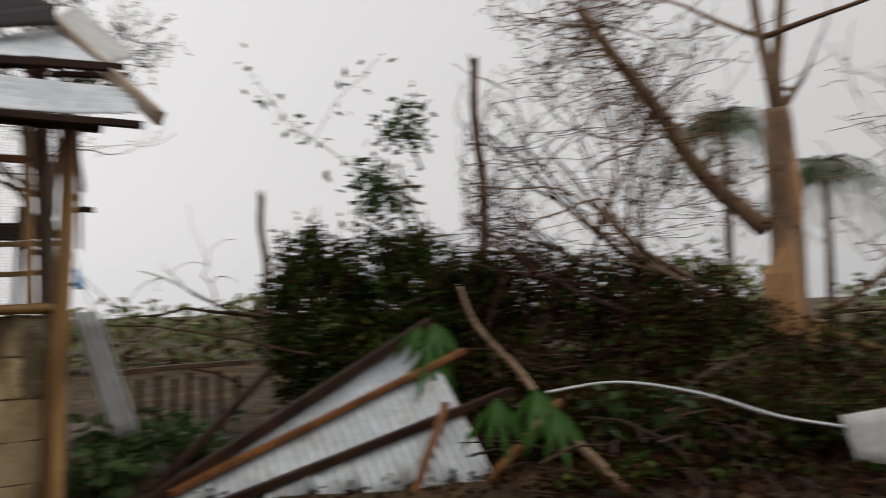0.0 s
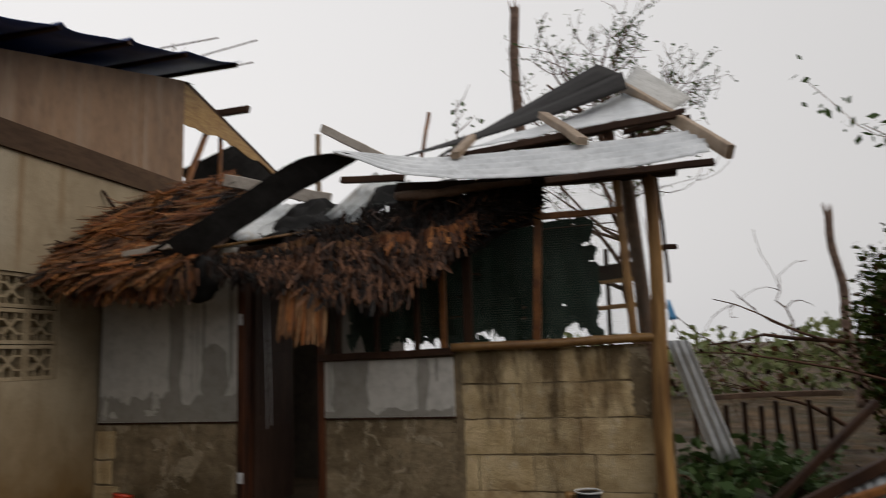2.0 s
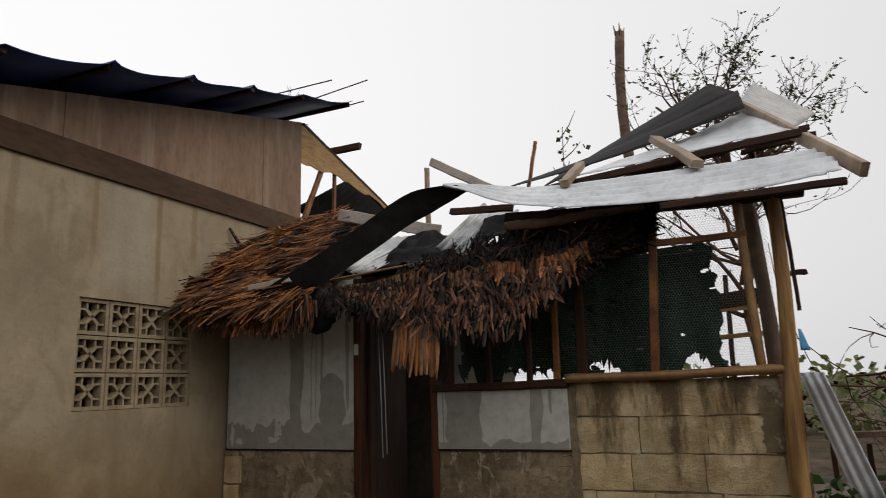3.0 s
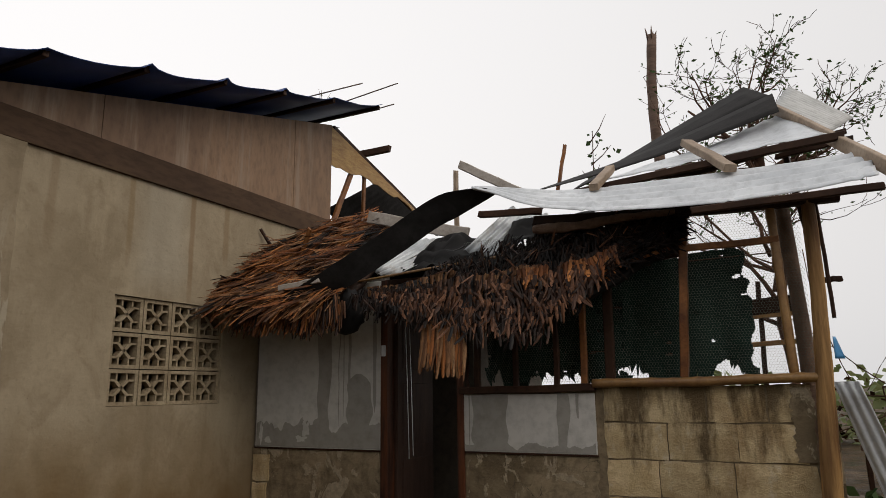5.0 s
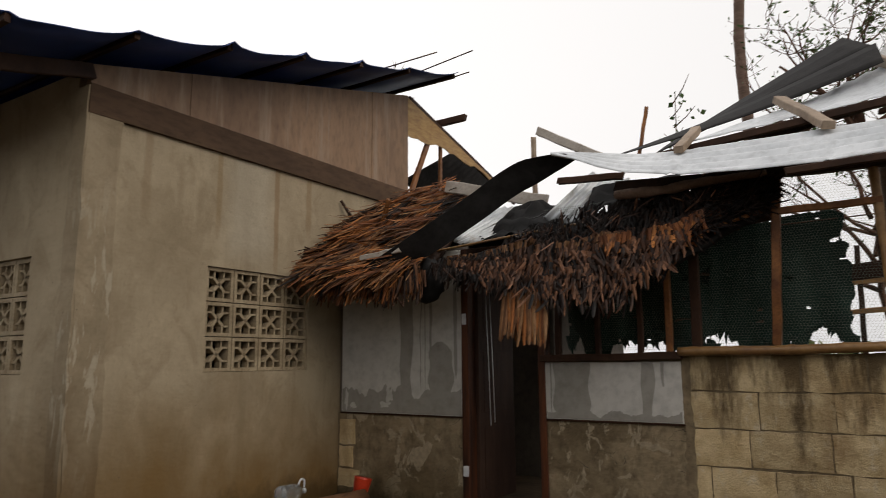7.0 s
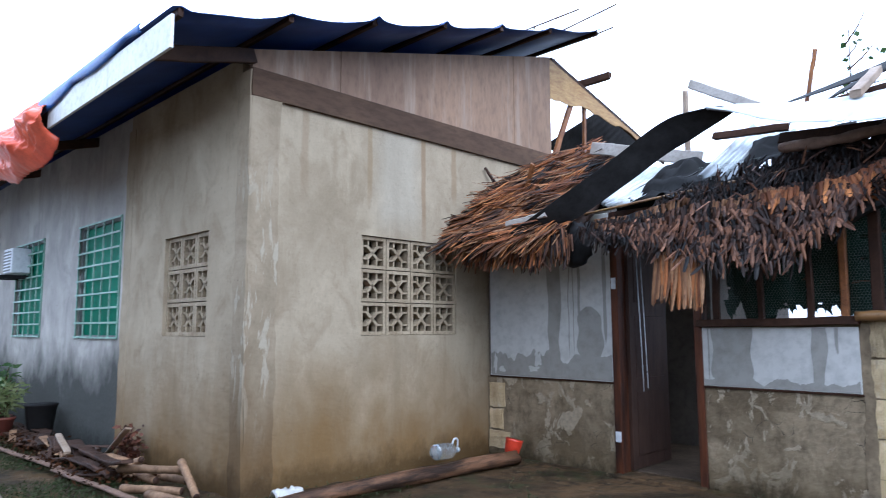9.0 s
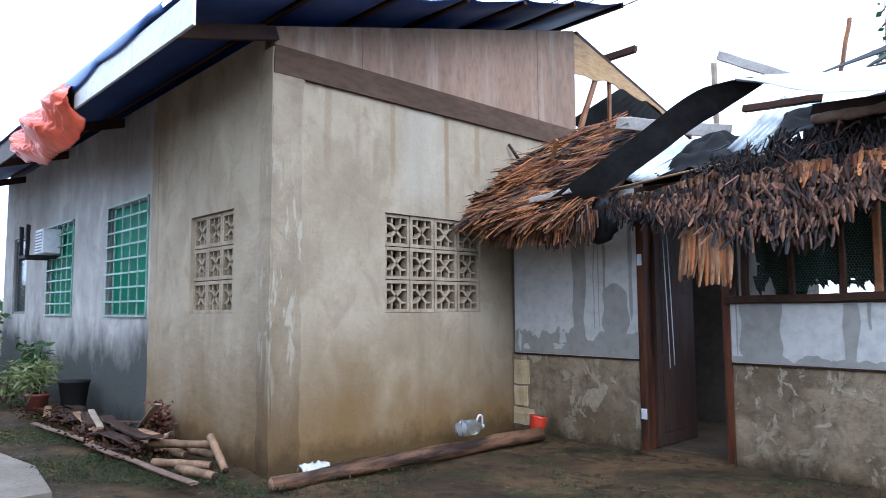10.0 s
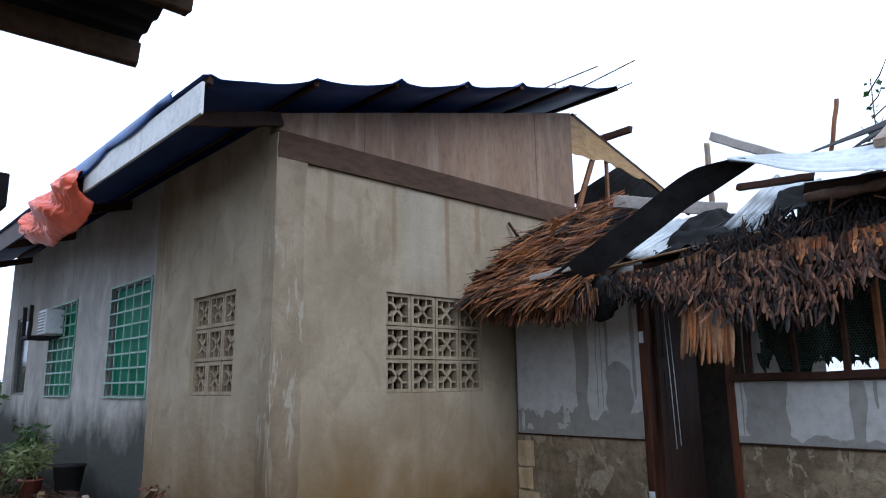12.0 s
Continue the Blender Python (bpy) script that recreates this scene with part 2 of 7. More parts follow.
M_RENDER = plaster_wall("cement_render", (0.365, 0.302, 0.212), (0.245, 0.196, 0.131), (0.165, 0.100, 0.038), (0.185, 0.138, 0.085), foot=(-0.65, 0.38), marks=(
    ("Y", -1.24, 0.36, 2.05, 3.05, (0.385, 0.345, 0.27), 0.6), ("Y", -0.93, 0.04, 2.0, 3.09, (0.20, 0.125, 0.065), 0.6), ("Y", -1.60, 0.035, 2.35, 3.09, (0.22, 0.155, 0.085), 0.6),
    ("Y", -0.50, 0.05, 2.45, 3.09, (0.21, 0.14, 0.075), 0.5), ("Y", -2.30, 0.05, 2.3, 3.09, (0.22, 0.16, 0.10), 0.5)))
M_PILASTER = plaster_wall("older_cement_render", (0.325, 0.265, 0.184), (0.21, 0.166, 0.11), (0.125, 0.077, 0.033), (0.15, 0.11, 0.068), peel=(0.345, 0.30, 0.225))
M_GREYWALL = plaster_wall("grey_damp_render", (0.44, 0.415, 0.375), (0.30, 0.285, 0.26), (0.052, 0.054, 0.048), (0.19, 0.185, 0.175), foot=(-0.08, 0.42))
M_FLOOR = surface("trodden_earth_floor", (0.105, 0.075, 0.05), (0.05, 0.036, 0.025), 0.75, coarse=2.5, fine=20, bump=0.4, spec=0.1)
M_BLOCK = block_face("concrete_block")
M_MORTAR = surface("wet_mortar", (0.25, 0.19, 0.115), (0.11, 0.08, 0.046), 0.85, coarse=5, fine=30, bump=0.6)
M_LOWER = old_coat("failing_cement_coat", (0.285, 0.222, 0.142), (0.150, 0.112, 0.066), (0.36, 0.295, 0.205), (0.105, 0.075, 0.036))
M_VENT = surface("vent_block_cement", (0.35, 0.285, 0.19), (0.22, 0.165, 0.10), 0.85, coarse=5, fine=40, bump=0.5, vary=0.08)
M_BAND = surface("wet_brown_board", (0.115, 0.07, 0.043), (0.055, 0.033, 0.021), 0.7, spec=0.15, coarse=1.5, fine=24, stretch=(1, 0.3, 1))
M_PLY = surface("weathered_plywood", (0.27, 0.165, 0.098), (0.135, 0.077, 0.045), 0.65, coarse=1.1, fine=20, stretch=(1, 1, 0.35), streak=(0.30, 0.225, 0.165), bump=0.15)
M_RAWPLY = surface("torn_raw_plywood", (0.46, 0.29, 0.11), (0.28, 0.15, 0.055), 0.6, coarse=6, fine=30, stretch=(1, 1, 4))
M_PANEL = surface("white_fibre_board", (0.52, 0.51, 0.48), (0.45, 0.44, 0.415), 0.55, coarse=1.5, fine=9, bump=0.03, spread=(0.45, 0.9))
M_DAMP = surface("damp_grey_board", (0.295, 0.282, 0.256), (0.245, 0.232, 0.206), 0.45, coarse=3, fine=9, bump=0.03, spread=(0.4, 0.9))
M_WOOD = surface("wet_sawn_timber", (0.31, 0.13, 0.043), (0.10, 0.036, 0.014), 0.5, coarse=4, fine=30, stretch=(1, 1, 1), vary=0.15, wet=0.15, spec=0.25)
M_PALEWOOD = surface("pale_sawn_timber", (0.36, 0.275, 0.20), (0.21, 0.145, 0.095), 0.6, coarse=4, fine=30, vary=0.12)
M_GREYWOOD = surface("grey_weathered_timber", (0.46, 0.42, 0.38), (0.30, 0.26, 0.22), 0.6, coarse=4, fine=30, vary=0.1)
M_DARKWOOD = surface("dark_soaked_timber", (0.058, 0.028, 0.016), (0.022, 0.011, 0.008), 0.55, coarse=3, fine=25, vary=0.15, spec=0.15)
M_BAMBOO = surface("yellow_bamboo", (0.34, 0.19, 0.065), (0.17, 0.08, 0.03), 0.4, coarse=4, fine=20, vary=0.15)
M_POST = surface("peeled_post", (0.42, 0.245, 0.095), (0.135, 0.066, 0.027), 0.55, coarse=10, fine=26, stretch=(1, 1, 0.07), streak=(0.17, 0.09, 0.038), spec=0.2, spread=(0.42, 0.62), bump=0.6, depth=0.02)
M_ZINC = surface("galvanised_sheet", (0.66, 0.69, 0.72), (0.50, 0.53, 0.56), 0.4, 0.15, coarse=2.0, fine=12, bump=0.05)
M_OLDZINC = surface("weathered_zinc_sheet", (0.60, 0.64, 0.67), (0.42, 0.45, 0.47), 0.4, 0.2, coarse=2.2, fine=12, bump=0.05, streak=(0.34, 0.30, 0.26))
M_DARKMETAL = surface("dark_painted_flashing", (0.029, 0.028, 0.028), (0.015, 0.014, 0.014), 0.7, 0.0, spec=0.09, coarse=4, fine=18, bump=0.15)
M_CLEAR = surface("milky_plastic_sheet", (0.50, 0.51, 0.51), (0.36, 0.37, 0.37), 0.4, coarse=2, fine=10, bump=0.05)
M_TARP = thin_cloth("navy_tarpaulin", (0.046, 0.085, 0.25), (0.026, 0.05, 0.15), 0.14)
M_BLUETARP = surface("bright_blue_tarpaulin", (0.03, 0.13, 0.42), (0.02, 0.07, 0.25), 0.4, coarse=3, fine=12, bump=0.2)
M_ORANGE = surface("orange_tarpaulin", (0.72, 0.13, 0.06), (0.55, 0.08, 0.04), 0.35, coarse=3, fine=10, bump=0.15)
M_FASCIA = surface("white_painted_fascia", (0.72, 0.72, 0.71), (0.58, 0.57, 0.55), 0.5, coarse=1.5, fine=20, bump=0.05, streak=(0.45, 0.43, 0.40))
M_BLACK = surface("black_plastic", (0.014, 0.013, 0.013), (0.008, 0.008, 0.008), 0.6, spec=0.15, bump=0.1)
M_DOOR = surface("dark_brown_door", (0.066, 0.036, 0.025), (0.032, 0.017, 0.012), 0.55, coarse=2.5, fine=20, stretch=(1, 1, 0.2), spec=0.15)
M_JAMB = surface("red_brown_jamb", (0.105, 0.034, 0.014), (0.022, 0.010, 0.007), 0.5, coarse=6, fine=30, stretch=(1, 1, 0.12), bump=0.3, spread=(0.42, 0.60), spec=0.2)
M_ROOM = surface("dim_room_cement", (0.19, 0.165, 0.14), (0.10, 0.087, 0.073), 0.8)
M_WIRE = surface("galvanised_wire", (0.17, 0.20, 0.165), (0.09, 0.11, 0.09), 0.5, 0.2, bump=0)
M_NET = thin_cloth("dark_green_net", (0.006, 0.032, 0.021), (0.003, 0.016, 0.011), 0.15)
M_LEAF = leafy("green_leaves", (0.035, 0.075, 0.022), (0.065, 0.11, 0.035), 0.45, 0.25)
M_DARKLEAF = leafy("dark_bush_leaves", (0.014, 0.040, 0.006), (0.070, 0.086, 0.016), 0.6, 0.2, 0.08)
M_DEADLEAF = leafy("dead_brown_leaves", (0.062, 0.024, 0.009), (0.010, 0.005, 0.003), 0.7, 0.1, 0.06)
M_BRIGHT = leafy("bright_green_leaves", (0.045, 0.135, 0.025), (0.075, 0.185, 0.04), 0.45, 0.3)
# own colour of the pale plants; on the far hedge it stands for haze
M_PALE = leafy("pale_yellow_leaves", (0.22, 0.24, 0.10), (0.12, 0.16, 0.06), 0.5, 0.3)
M_GRASS = leafy("wet_grass", (0.026, 0.042, 0.014), (0.062, 0.072, 0.034), 0.6, 0.25, 0.1)
M_BARK = surface("grey_brown_bark", (0.23, 0.14, 0.092), (0.115, 0.068, 0.046), 0.75, coarse=5, fine=28, bump=0.8, depth=0.02)
M_TREEBARK = surface("pale_tan_bark", (0.34, 0.215, 0.13), (0.17, 0.10, 0.06), 0.75, coarse=3, fine=28, stretch=(1, 1, 0.4), bump=0.8, depth=0.02)
M_TWIG = surface("brown_twigs", (0.12, 0.062, 0.040), (0.045, 0.025, 0.017), 0.8, coarse=5, bump=0, spec=0.15)
M_SPLIT = surface("freshly_split_wood", (0.56, 0.30, 0.13), (0.38, 0.18, 0.075), 0.6, coarse=5, fine=26, stretch=(1, 1, 0.2), bump=0.6)
M_PALM = surface("coconut_trunk", (0.20, 0.135, 0.105), (0.10, 0.066, 0.052), 0.8, coarse=3, fine=20, stretch=(0.4, 0.4, 3), bump=0.5, spec=0.2)
M_LOG = surface("soaked_log", (0.15, 0.078, 0.042), (0.026, 0.015, 0.010), 0.5, coarse=9, fine=18, stretch=(1, 0.15, 1), bump=0.8, depth=0.02, spec=0.2, spread=(0.42, 0.58))
M_FIRE = surface("cut_firewood", (0.32, 0.20, 0.115), (0.12, 0.066, 0.036), 0.6, coarse=7, fine=30, vary=0.25, bump=0.5, spec=0.2)
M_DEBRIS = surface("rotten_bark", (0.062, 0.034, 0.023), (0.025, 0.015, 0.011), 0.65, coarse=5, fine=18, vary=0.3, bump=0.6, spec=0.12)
M_PATH = surface("wet_concrete_path", (0.235, 0.195, 0.155), (0.15, 0.122, 0.095), 0.8, coarse=1.6, fine=24, spec=0.2)
M_GREEN = surface("green_painted_louvre", (0.01, 0.20, 0.11), (0.008, 0.14, 0.075), 0.55, spec=0.15, coarse=3, bump=0.02, vary=0.1)
M_GRILLE = surface("pale_green_grille", (0.26, 0.40, 0.32), (0.14, 0.25, 0.19), 0.45, coarse=6, bump=0)
M_FRAME = surface("grey_window_frame", (0.16, 0.17, 0.16), (0.10, 0.105, 0.10), 0.5, bump=0)
M_DARKGLASS = surface("dark_louvre_glass", (0.02, 0.024, 0.028), (0.035, 0.04, 0.045), 0.15, bump=0)
M_WHITE = surface("white_plastic", (0.70, 0.72, 0.74), (0.55, 0.57, 0.6), 0.4, bump=0.02)
M_RED = surface("red_plastic", (0.62, 0.055, 0.02), (0.45, 0.035, 0.015), 0.35, bump=0)
M_POT = surface("dull_red_pot", (0.22, 0.06, 0.04), (0.14, 0.04, 0.03), 0.6, bump=0.1)
M_BLUE = surface("light_blue_plastic", (0.06, 0.28, 0.55), (0.04, 0.2, 0.42), 0.4, bump=0)
M_STEEL = surface("rusty_steel", (0.12, 0.075, 0.055), (0.06, 0.04, 0.03), 0.6, 0.5, bump=0)
M_BOTTLE, _n, _l, _b = nodes_of("clear_bottle", 0.08)
_b.inputs["Transmission Weight"].default_value, _b.inputs["Base Color"].default_value = 0.92, (0.85, 0.92, 0.95, 1)


def ground_material():
    m, n, l, b = nodes_of("muddy_ground", 0.75, 0.0, 0.10)
    col = blend(n, l, step(n, l, noise_at(n, l, 1.3, detail=6.0), 0.4, 0.62), (0.080, 0.050, 0.025), (0.036, 0.025, 0.015))
    col = blend(n, l, step(n, l, noise_at(n, l, 2.3, detail=6.0, distortion=0.8), 0.52, 0.66), col, (0.040, 0.042, 0.017))
    col = blend(n, l, step(n, l, noise_at(n, l, 0.8, detail=5.0, rough=0.6), 0.50, 0.62), col, (0.112, 0.068, 0.033))
    col = blend(n, l, step(n, l, noise_at(n, l, 7.0, detail=6.0, rough=0.7), 0.48, 0.66), col, (0.024, 0.018, 0.011))
    col = blend(n, l, step(n, l, noise_at(n, l, 17.0, detail=5.0, rough=0.7), 0.60, 0.70), col, (0.17, 0.125, 0.075))
    g = noise_at(n, l, 30.0, detail=6.0, rough=0.75)
    col = blend(n, l, step(n, l, g, 0.55, 0.9), col, (0.05, 0.04, 0.03))
    l.new(col, b.inputs["Base Color"])
    r = step(n, l, noise_at(n, l, 1.9), 0.35, 0.65)
    r.node.inputs["To Min"].default_value, r.node.inputs["To Max"].default_value = 0.55, 0.9
    l.new(r, b.inputs["Roughness"])
    bp = n.new("ShaderNodeBump")
    bp.inputs["Strength"].default_value, bp.inputs["Distance"].default_value = 0.8, 0.03
    l.new(g, bp.inputs["Height"])
    l.new(bp.outputs[0], b.inputs["Normal"])
    return m


M_GROUND = ground_material()


# ---- building helpers ----
def mesh_of(name, verts, faces, material, smooth=False):
    me = bpy.data.meshes.new(name)
    me.from_pydata([tuple(v) for v in verts], [], [tuple(f) for f in faces])
    me.materials.append(material)
    if smooth:
        me.polygons.foreach_set("use_smooth", [True] * len(me.polygons))
    me.update()
    return me


def hang(ob, parent, label=""):
    if parent is not None:
        ob.parent = parent
    if label:
        ob["label"] = label
    return ob


def part(name, bm, material, parent=None, label="", smooth=False):
    me = bpy.data.meshes.new(name)
    bm.normal_update()
    bm.to_mesh(me)
    bm.free()
    me.materials.append(material)
    if smooth:
        me.polygons.foreach_set("use_smooth", [True] * len(me.polygons))
    return hang(new(name, me), parent, label)


def piece(name, me, parent=None, m=None, label=""):
    ob = hang(new(name, me), parent, label)
    if m is not None:
        ob.matrix_basis = m
    return ob


def thing(name, label, category, group="", kind=""):
    return tagged(new(name), label, category, group, kind)


def box(bm, lo, hi, m=None, bevel=0.0):
    c = [(a + b) / 2 for a, b in zip(lo, hi)]
    s = [b - a for a, b in zip(lo, hi)]
    r = bmesh.ops.create_cube(bm, size=1, matrix=(m or Matrix()) @ Matrix.Translation(c) @ Matrix.Diagonal((*s, 1)))
    if bevel:
        edges = list({e for v in r["verts"] for e in v.link_edges})
        bmesh.ops.bevel(bm, geom=edges, offset=bevel, segments=1, affect="EDGES", clamp_overlap=True)


def along(a, b, up=(0, 0, 1)):
    """Pose whose x axis runs from a to b, with z near up, at a."""
    a, b = Vector(a), Vector(b)
    x = (b - a).normalized()
    y = Vector(up).cross(x)
    y = y.normalized() if y.length > 1e-4 else Vector((0, 1, 0))
    z = x.cross(y)
    return Matrix.Translation(a) @ Matrix((x, y, z)).transposed().to_4x4()


def beam(name, a, b, w, h, material, parent=None, label="", up=(0, 0, 1), bevel=0.006, bend=0.0):
    """A sawn timber from a to b, w wide and h high, with eased edges and a slight bow."""
    L = (Vector(b) - Vector(a)).length
    n = 6
    bm = bmesh.new()
    rings = []
    prof = [(-w / 2 + bevel, -h / 2), (w / 2 - bevel, -h / 2), (w / 2, -h / 2 + bevel), (w / 2, h / 2 - bevel), (w / 2 - bevel, h / 2),
            (-w / 2 + bevel, h / 2), (-w / 2, h / 2 - bevel), (-w / 2, -h / 2 + bevel)]
    rng = random.Random(int(1000 * (a[0] + 3 * a[1] + 7 * a[2])))
    for i in range(n + 1):
        f = i / n
        s = bend * math.sin(math.pi * f)
        jy, jz = rng.uniform(-0.004, 0.004), rng.uniform(-0.004, 0.004)
        rings.append([bm.verts.new((L * f + (rng.uniform(-0.012, 0.012) if i in (0, n) else 0), y + jy, z + s + jz)) for y, z in prof])
    for p, q in zip(rings, rings[1:]):
        for k in range(8):
            bm.faces.new((p[k], p[(k + 1) % 8], q[(k + 1) % 8], q[k]))
    bm.faces.new(rings[0][::-1])
    bm.faces.new(rings[-1])
    ob = part(name, bm, material, None, label)
    m = along(a, b, up)
    ob.matrix_basis = m
    if parent is not None:
        ob.parent = parent
    return ob


def tube_data(pts, radii, sides=7, verts=None, faces=None, wobble=0.0, rng=None):
    """Tapered tube along pts, added to verts and faces."""
    verts = [] if verts is None else verts
    faces = [] if faces is None else faces
    base = len(verts)
    pts = [Vector(p) for p in pts]
    ref = Vector((0.31, 0.17, 0.93)).normalized()
    for i, p in enumerate(pts):
        d = (pts[min(i + 1, len(pts) - 1)] - pts[max(i - 1, 0)]).normalized()
        r0 = ref if abs(d.dot(ref)) < 0.95 else Vector((1, 0, 0))
        u = d.cross(r0).normalized()
        v = d.cross(u)
        for k in range(sides):
            a = 2 * math.pi * k / sides
            r = radii[i] * (1 + (rng.uniform(-wobble, wobble) if rng and wobble else 0))
            verts.append(p + u * (math.cos(a) * r) + v * (math.sin(a) * r))
    for i in range(len(pts) - 1):
        for k in range(sides):
            a, b = base + i * sides + k, base + i * sides + (k + 1) % sides
            faces.append((a, b, b + sides, a + sides))
    faces.append(tuple(range(base + sides - 1, base - 1, -1)))
    faces.append(tuple(range(base + (len(pts) - 1) * sides, base + len(pts) * sides)))
    return verts, faces


def tube(name, pts, radii, material, parent=None, label="", sides=8, wobble=0.0, seed=1):
    v, f = tube_data(pts, radii, sides, wobble=wobble, rng=random.Random(seed))
    return hang(new(name, mesh_of(name, v, f, material, True)), parent, label)


def smooth_line(pts, n):
    """A soft curve through pts with n steps a stretch."""
    pts = [Vector(p) for p in pts]
    out = []
    for i in range(len(pts) - 1):
        p0, p1, p2, p3 = pts[max(i - 1, 0)], pts[i], pts[i + 1], pts[min(i + 2, len(pts) - 1)]
        for k in range(n):
            t = k / n
            out.append(0.5 * ((2 * p1) + (p2 - p0) * t + (2 * p0 - 5 * p1 + 4 * p2 - p3) * t * t + (3 * p1 - p0 - 3 * p2 + p3) * t ** 3))
    out.append(pts[-1])
    return out


def sheet(name, place, nu, nv, material, parent=None, label="", thick=0.004, keep=None, smooth=True):
    """A thin sheet from place(u, v), u and v from 0 to 1, with real thickness."""
    bm = bmesh.new()
    g = [[bm.verts.new(place(i / nu, j / nv)) for j in range(nv + 1)] for i in range(nu + 1)]
    for i in range(nu):
        for j in range(nv):
            q = (g[i][j], g[i + 1][j], g[i + 1][j + 1], g[i][j + 1])
            if keep is None or keep((i + 0.5) / nu, (j + 0.5) / nv, sum((v.co for v in q), Vector()) / 4):
                bm.faces.new(q)
    bmesh.ops.delete(bm, geom=[v for v in bm.verts if not v.link_faces], context="VERTS")
    bm.normal_update()
    faces = bm.faces[:]
    r = bmesh.ops.extrude_face_region(bm, geom=faces)
    moved = [e for e in r["geom"] if isinstance(e, bmesh.types.BMVert)]
    for v in moved:
        v.co = v.co - v.normal * thick if v.normal.length else v.co
    bmesh.ops.recalc_face_normals(bm, faces=bm.faces[:])
    return part(name, bm, material, parent, label, smooth)


def lerp3(a, b, t):
    return Vector(a).lerp(Vector(b), t)


def patch(c00, c10, c01, c11, rib=0.0, pitch=0.076, along_u=False, length=1.0, sag=None):
    """Bilinear patch with corrugation across it; along_u: the ribs run along u."""
    n = (Vector(c10) - Vector(c00)).cross(Vector(c01) - Vector(c00)).normalized()

    def place(u, v):
        p = lerp3(c00, c10, u).lerp(lerp3(c01, c11, u), v)
        if rib:
            w = v if along_u else u
            p = p + n * (rib * math.sin(2 * math.pi * w * length / pitch))
        if sag:
            p = p + Vector(sag(u, v))
        return p
    return place


def wall(name, axis, at, thick, u0, u1, z0, z1, holes, material, label, top=None):
    """A wall in the plane axis=at, from at to at+thick, with holes (u0, u1, z0, z1) right through it."""
    us = sorted({u0, u1, *[h[0] for h in holes], *[h[1] for h in holes]})
    zs = sorted({z0, z1, *[h[2] for h in holes], *[h[3] for h in holes]})
    bm = bmesh.new()
    solid = lambda i, j: 0 <= i < len(us) - 1 and 0 <= j < len(zs) - 1 and not any(
        h[0] <= (us[i] + us[i + 1]) / 2 <= h[1] and h[2] <= (zs[j] + zs[j + 1]) / 2 <= h[3] for h in holes)
    cache = {}

    def vert(i, j, k):
        if (i, j, k) not in cache:
            d = at + thick * k
            cache[i, j, k] = bm.verts.new((d, us[i], zs[j]) if axis == "x" else (us[i], d, zs[j]))
        return cache[i, j, k]
    for i in range(len(us) - 1):
        for j in range(len(zs) - 1):
            if not solid(i, j):
                continue
            for k in (0, 1):
                bm.faces.new((vert(i, j, k), vert(i + 1, j, k), vert(i + 1, j + 1, k), vert(i, j + 1, k)))
            for (di, dj), (a, b) in {(-1, 0): ((0, 0), (0, 1)), (1, 0): ((1, 0), (1, 1)), (0, -1): ((0, 0), (1, 0)), (0, 1): ((0, 1), (1, 1))}.items():
                if not solid(i + di, j + dj):
                    bm.faces.new((vert(i + a[0], j + a[1], 0), vert(i + b[0], j + b[1], 0), vert(i + b[0], j + b[1], 1), vert(i + a[0], j + a[1], 1)))
    bmesh.ops.recalc_face_normals(bm, faces=bm.faces[:])
    return tagged(part(name, bm, material), label, "wall", kind="structure")


def leaves_data(rng, centres, size, verts, faces, droop=0.3, slim=0.38):
    """Small folded leaves, four corners and a tip, one at each centre."""
    for c in centres:
        s = size * rng.uniform(0.6, 1.35)
        d = Vector((rng.gauss(0, 1), rng.gauss(0, 1), rng.gauss(-droop, 0.6))).normalized()
        u = d.cross(Vector((rng.gauss(0, 1), rng.gauss(0, 1), rng.gauss(0, 1)))).normalized()
        b = len(verts)
        c = Vector(c)
        verts += [c, c + d * (s * 0.45) + u * (s * slim), c + d * s, c + d * (s * 0.45) - u * (s * slim)]
        faces += [(b, b + 1, b + 2), (b, b + 2, b + 3)]


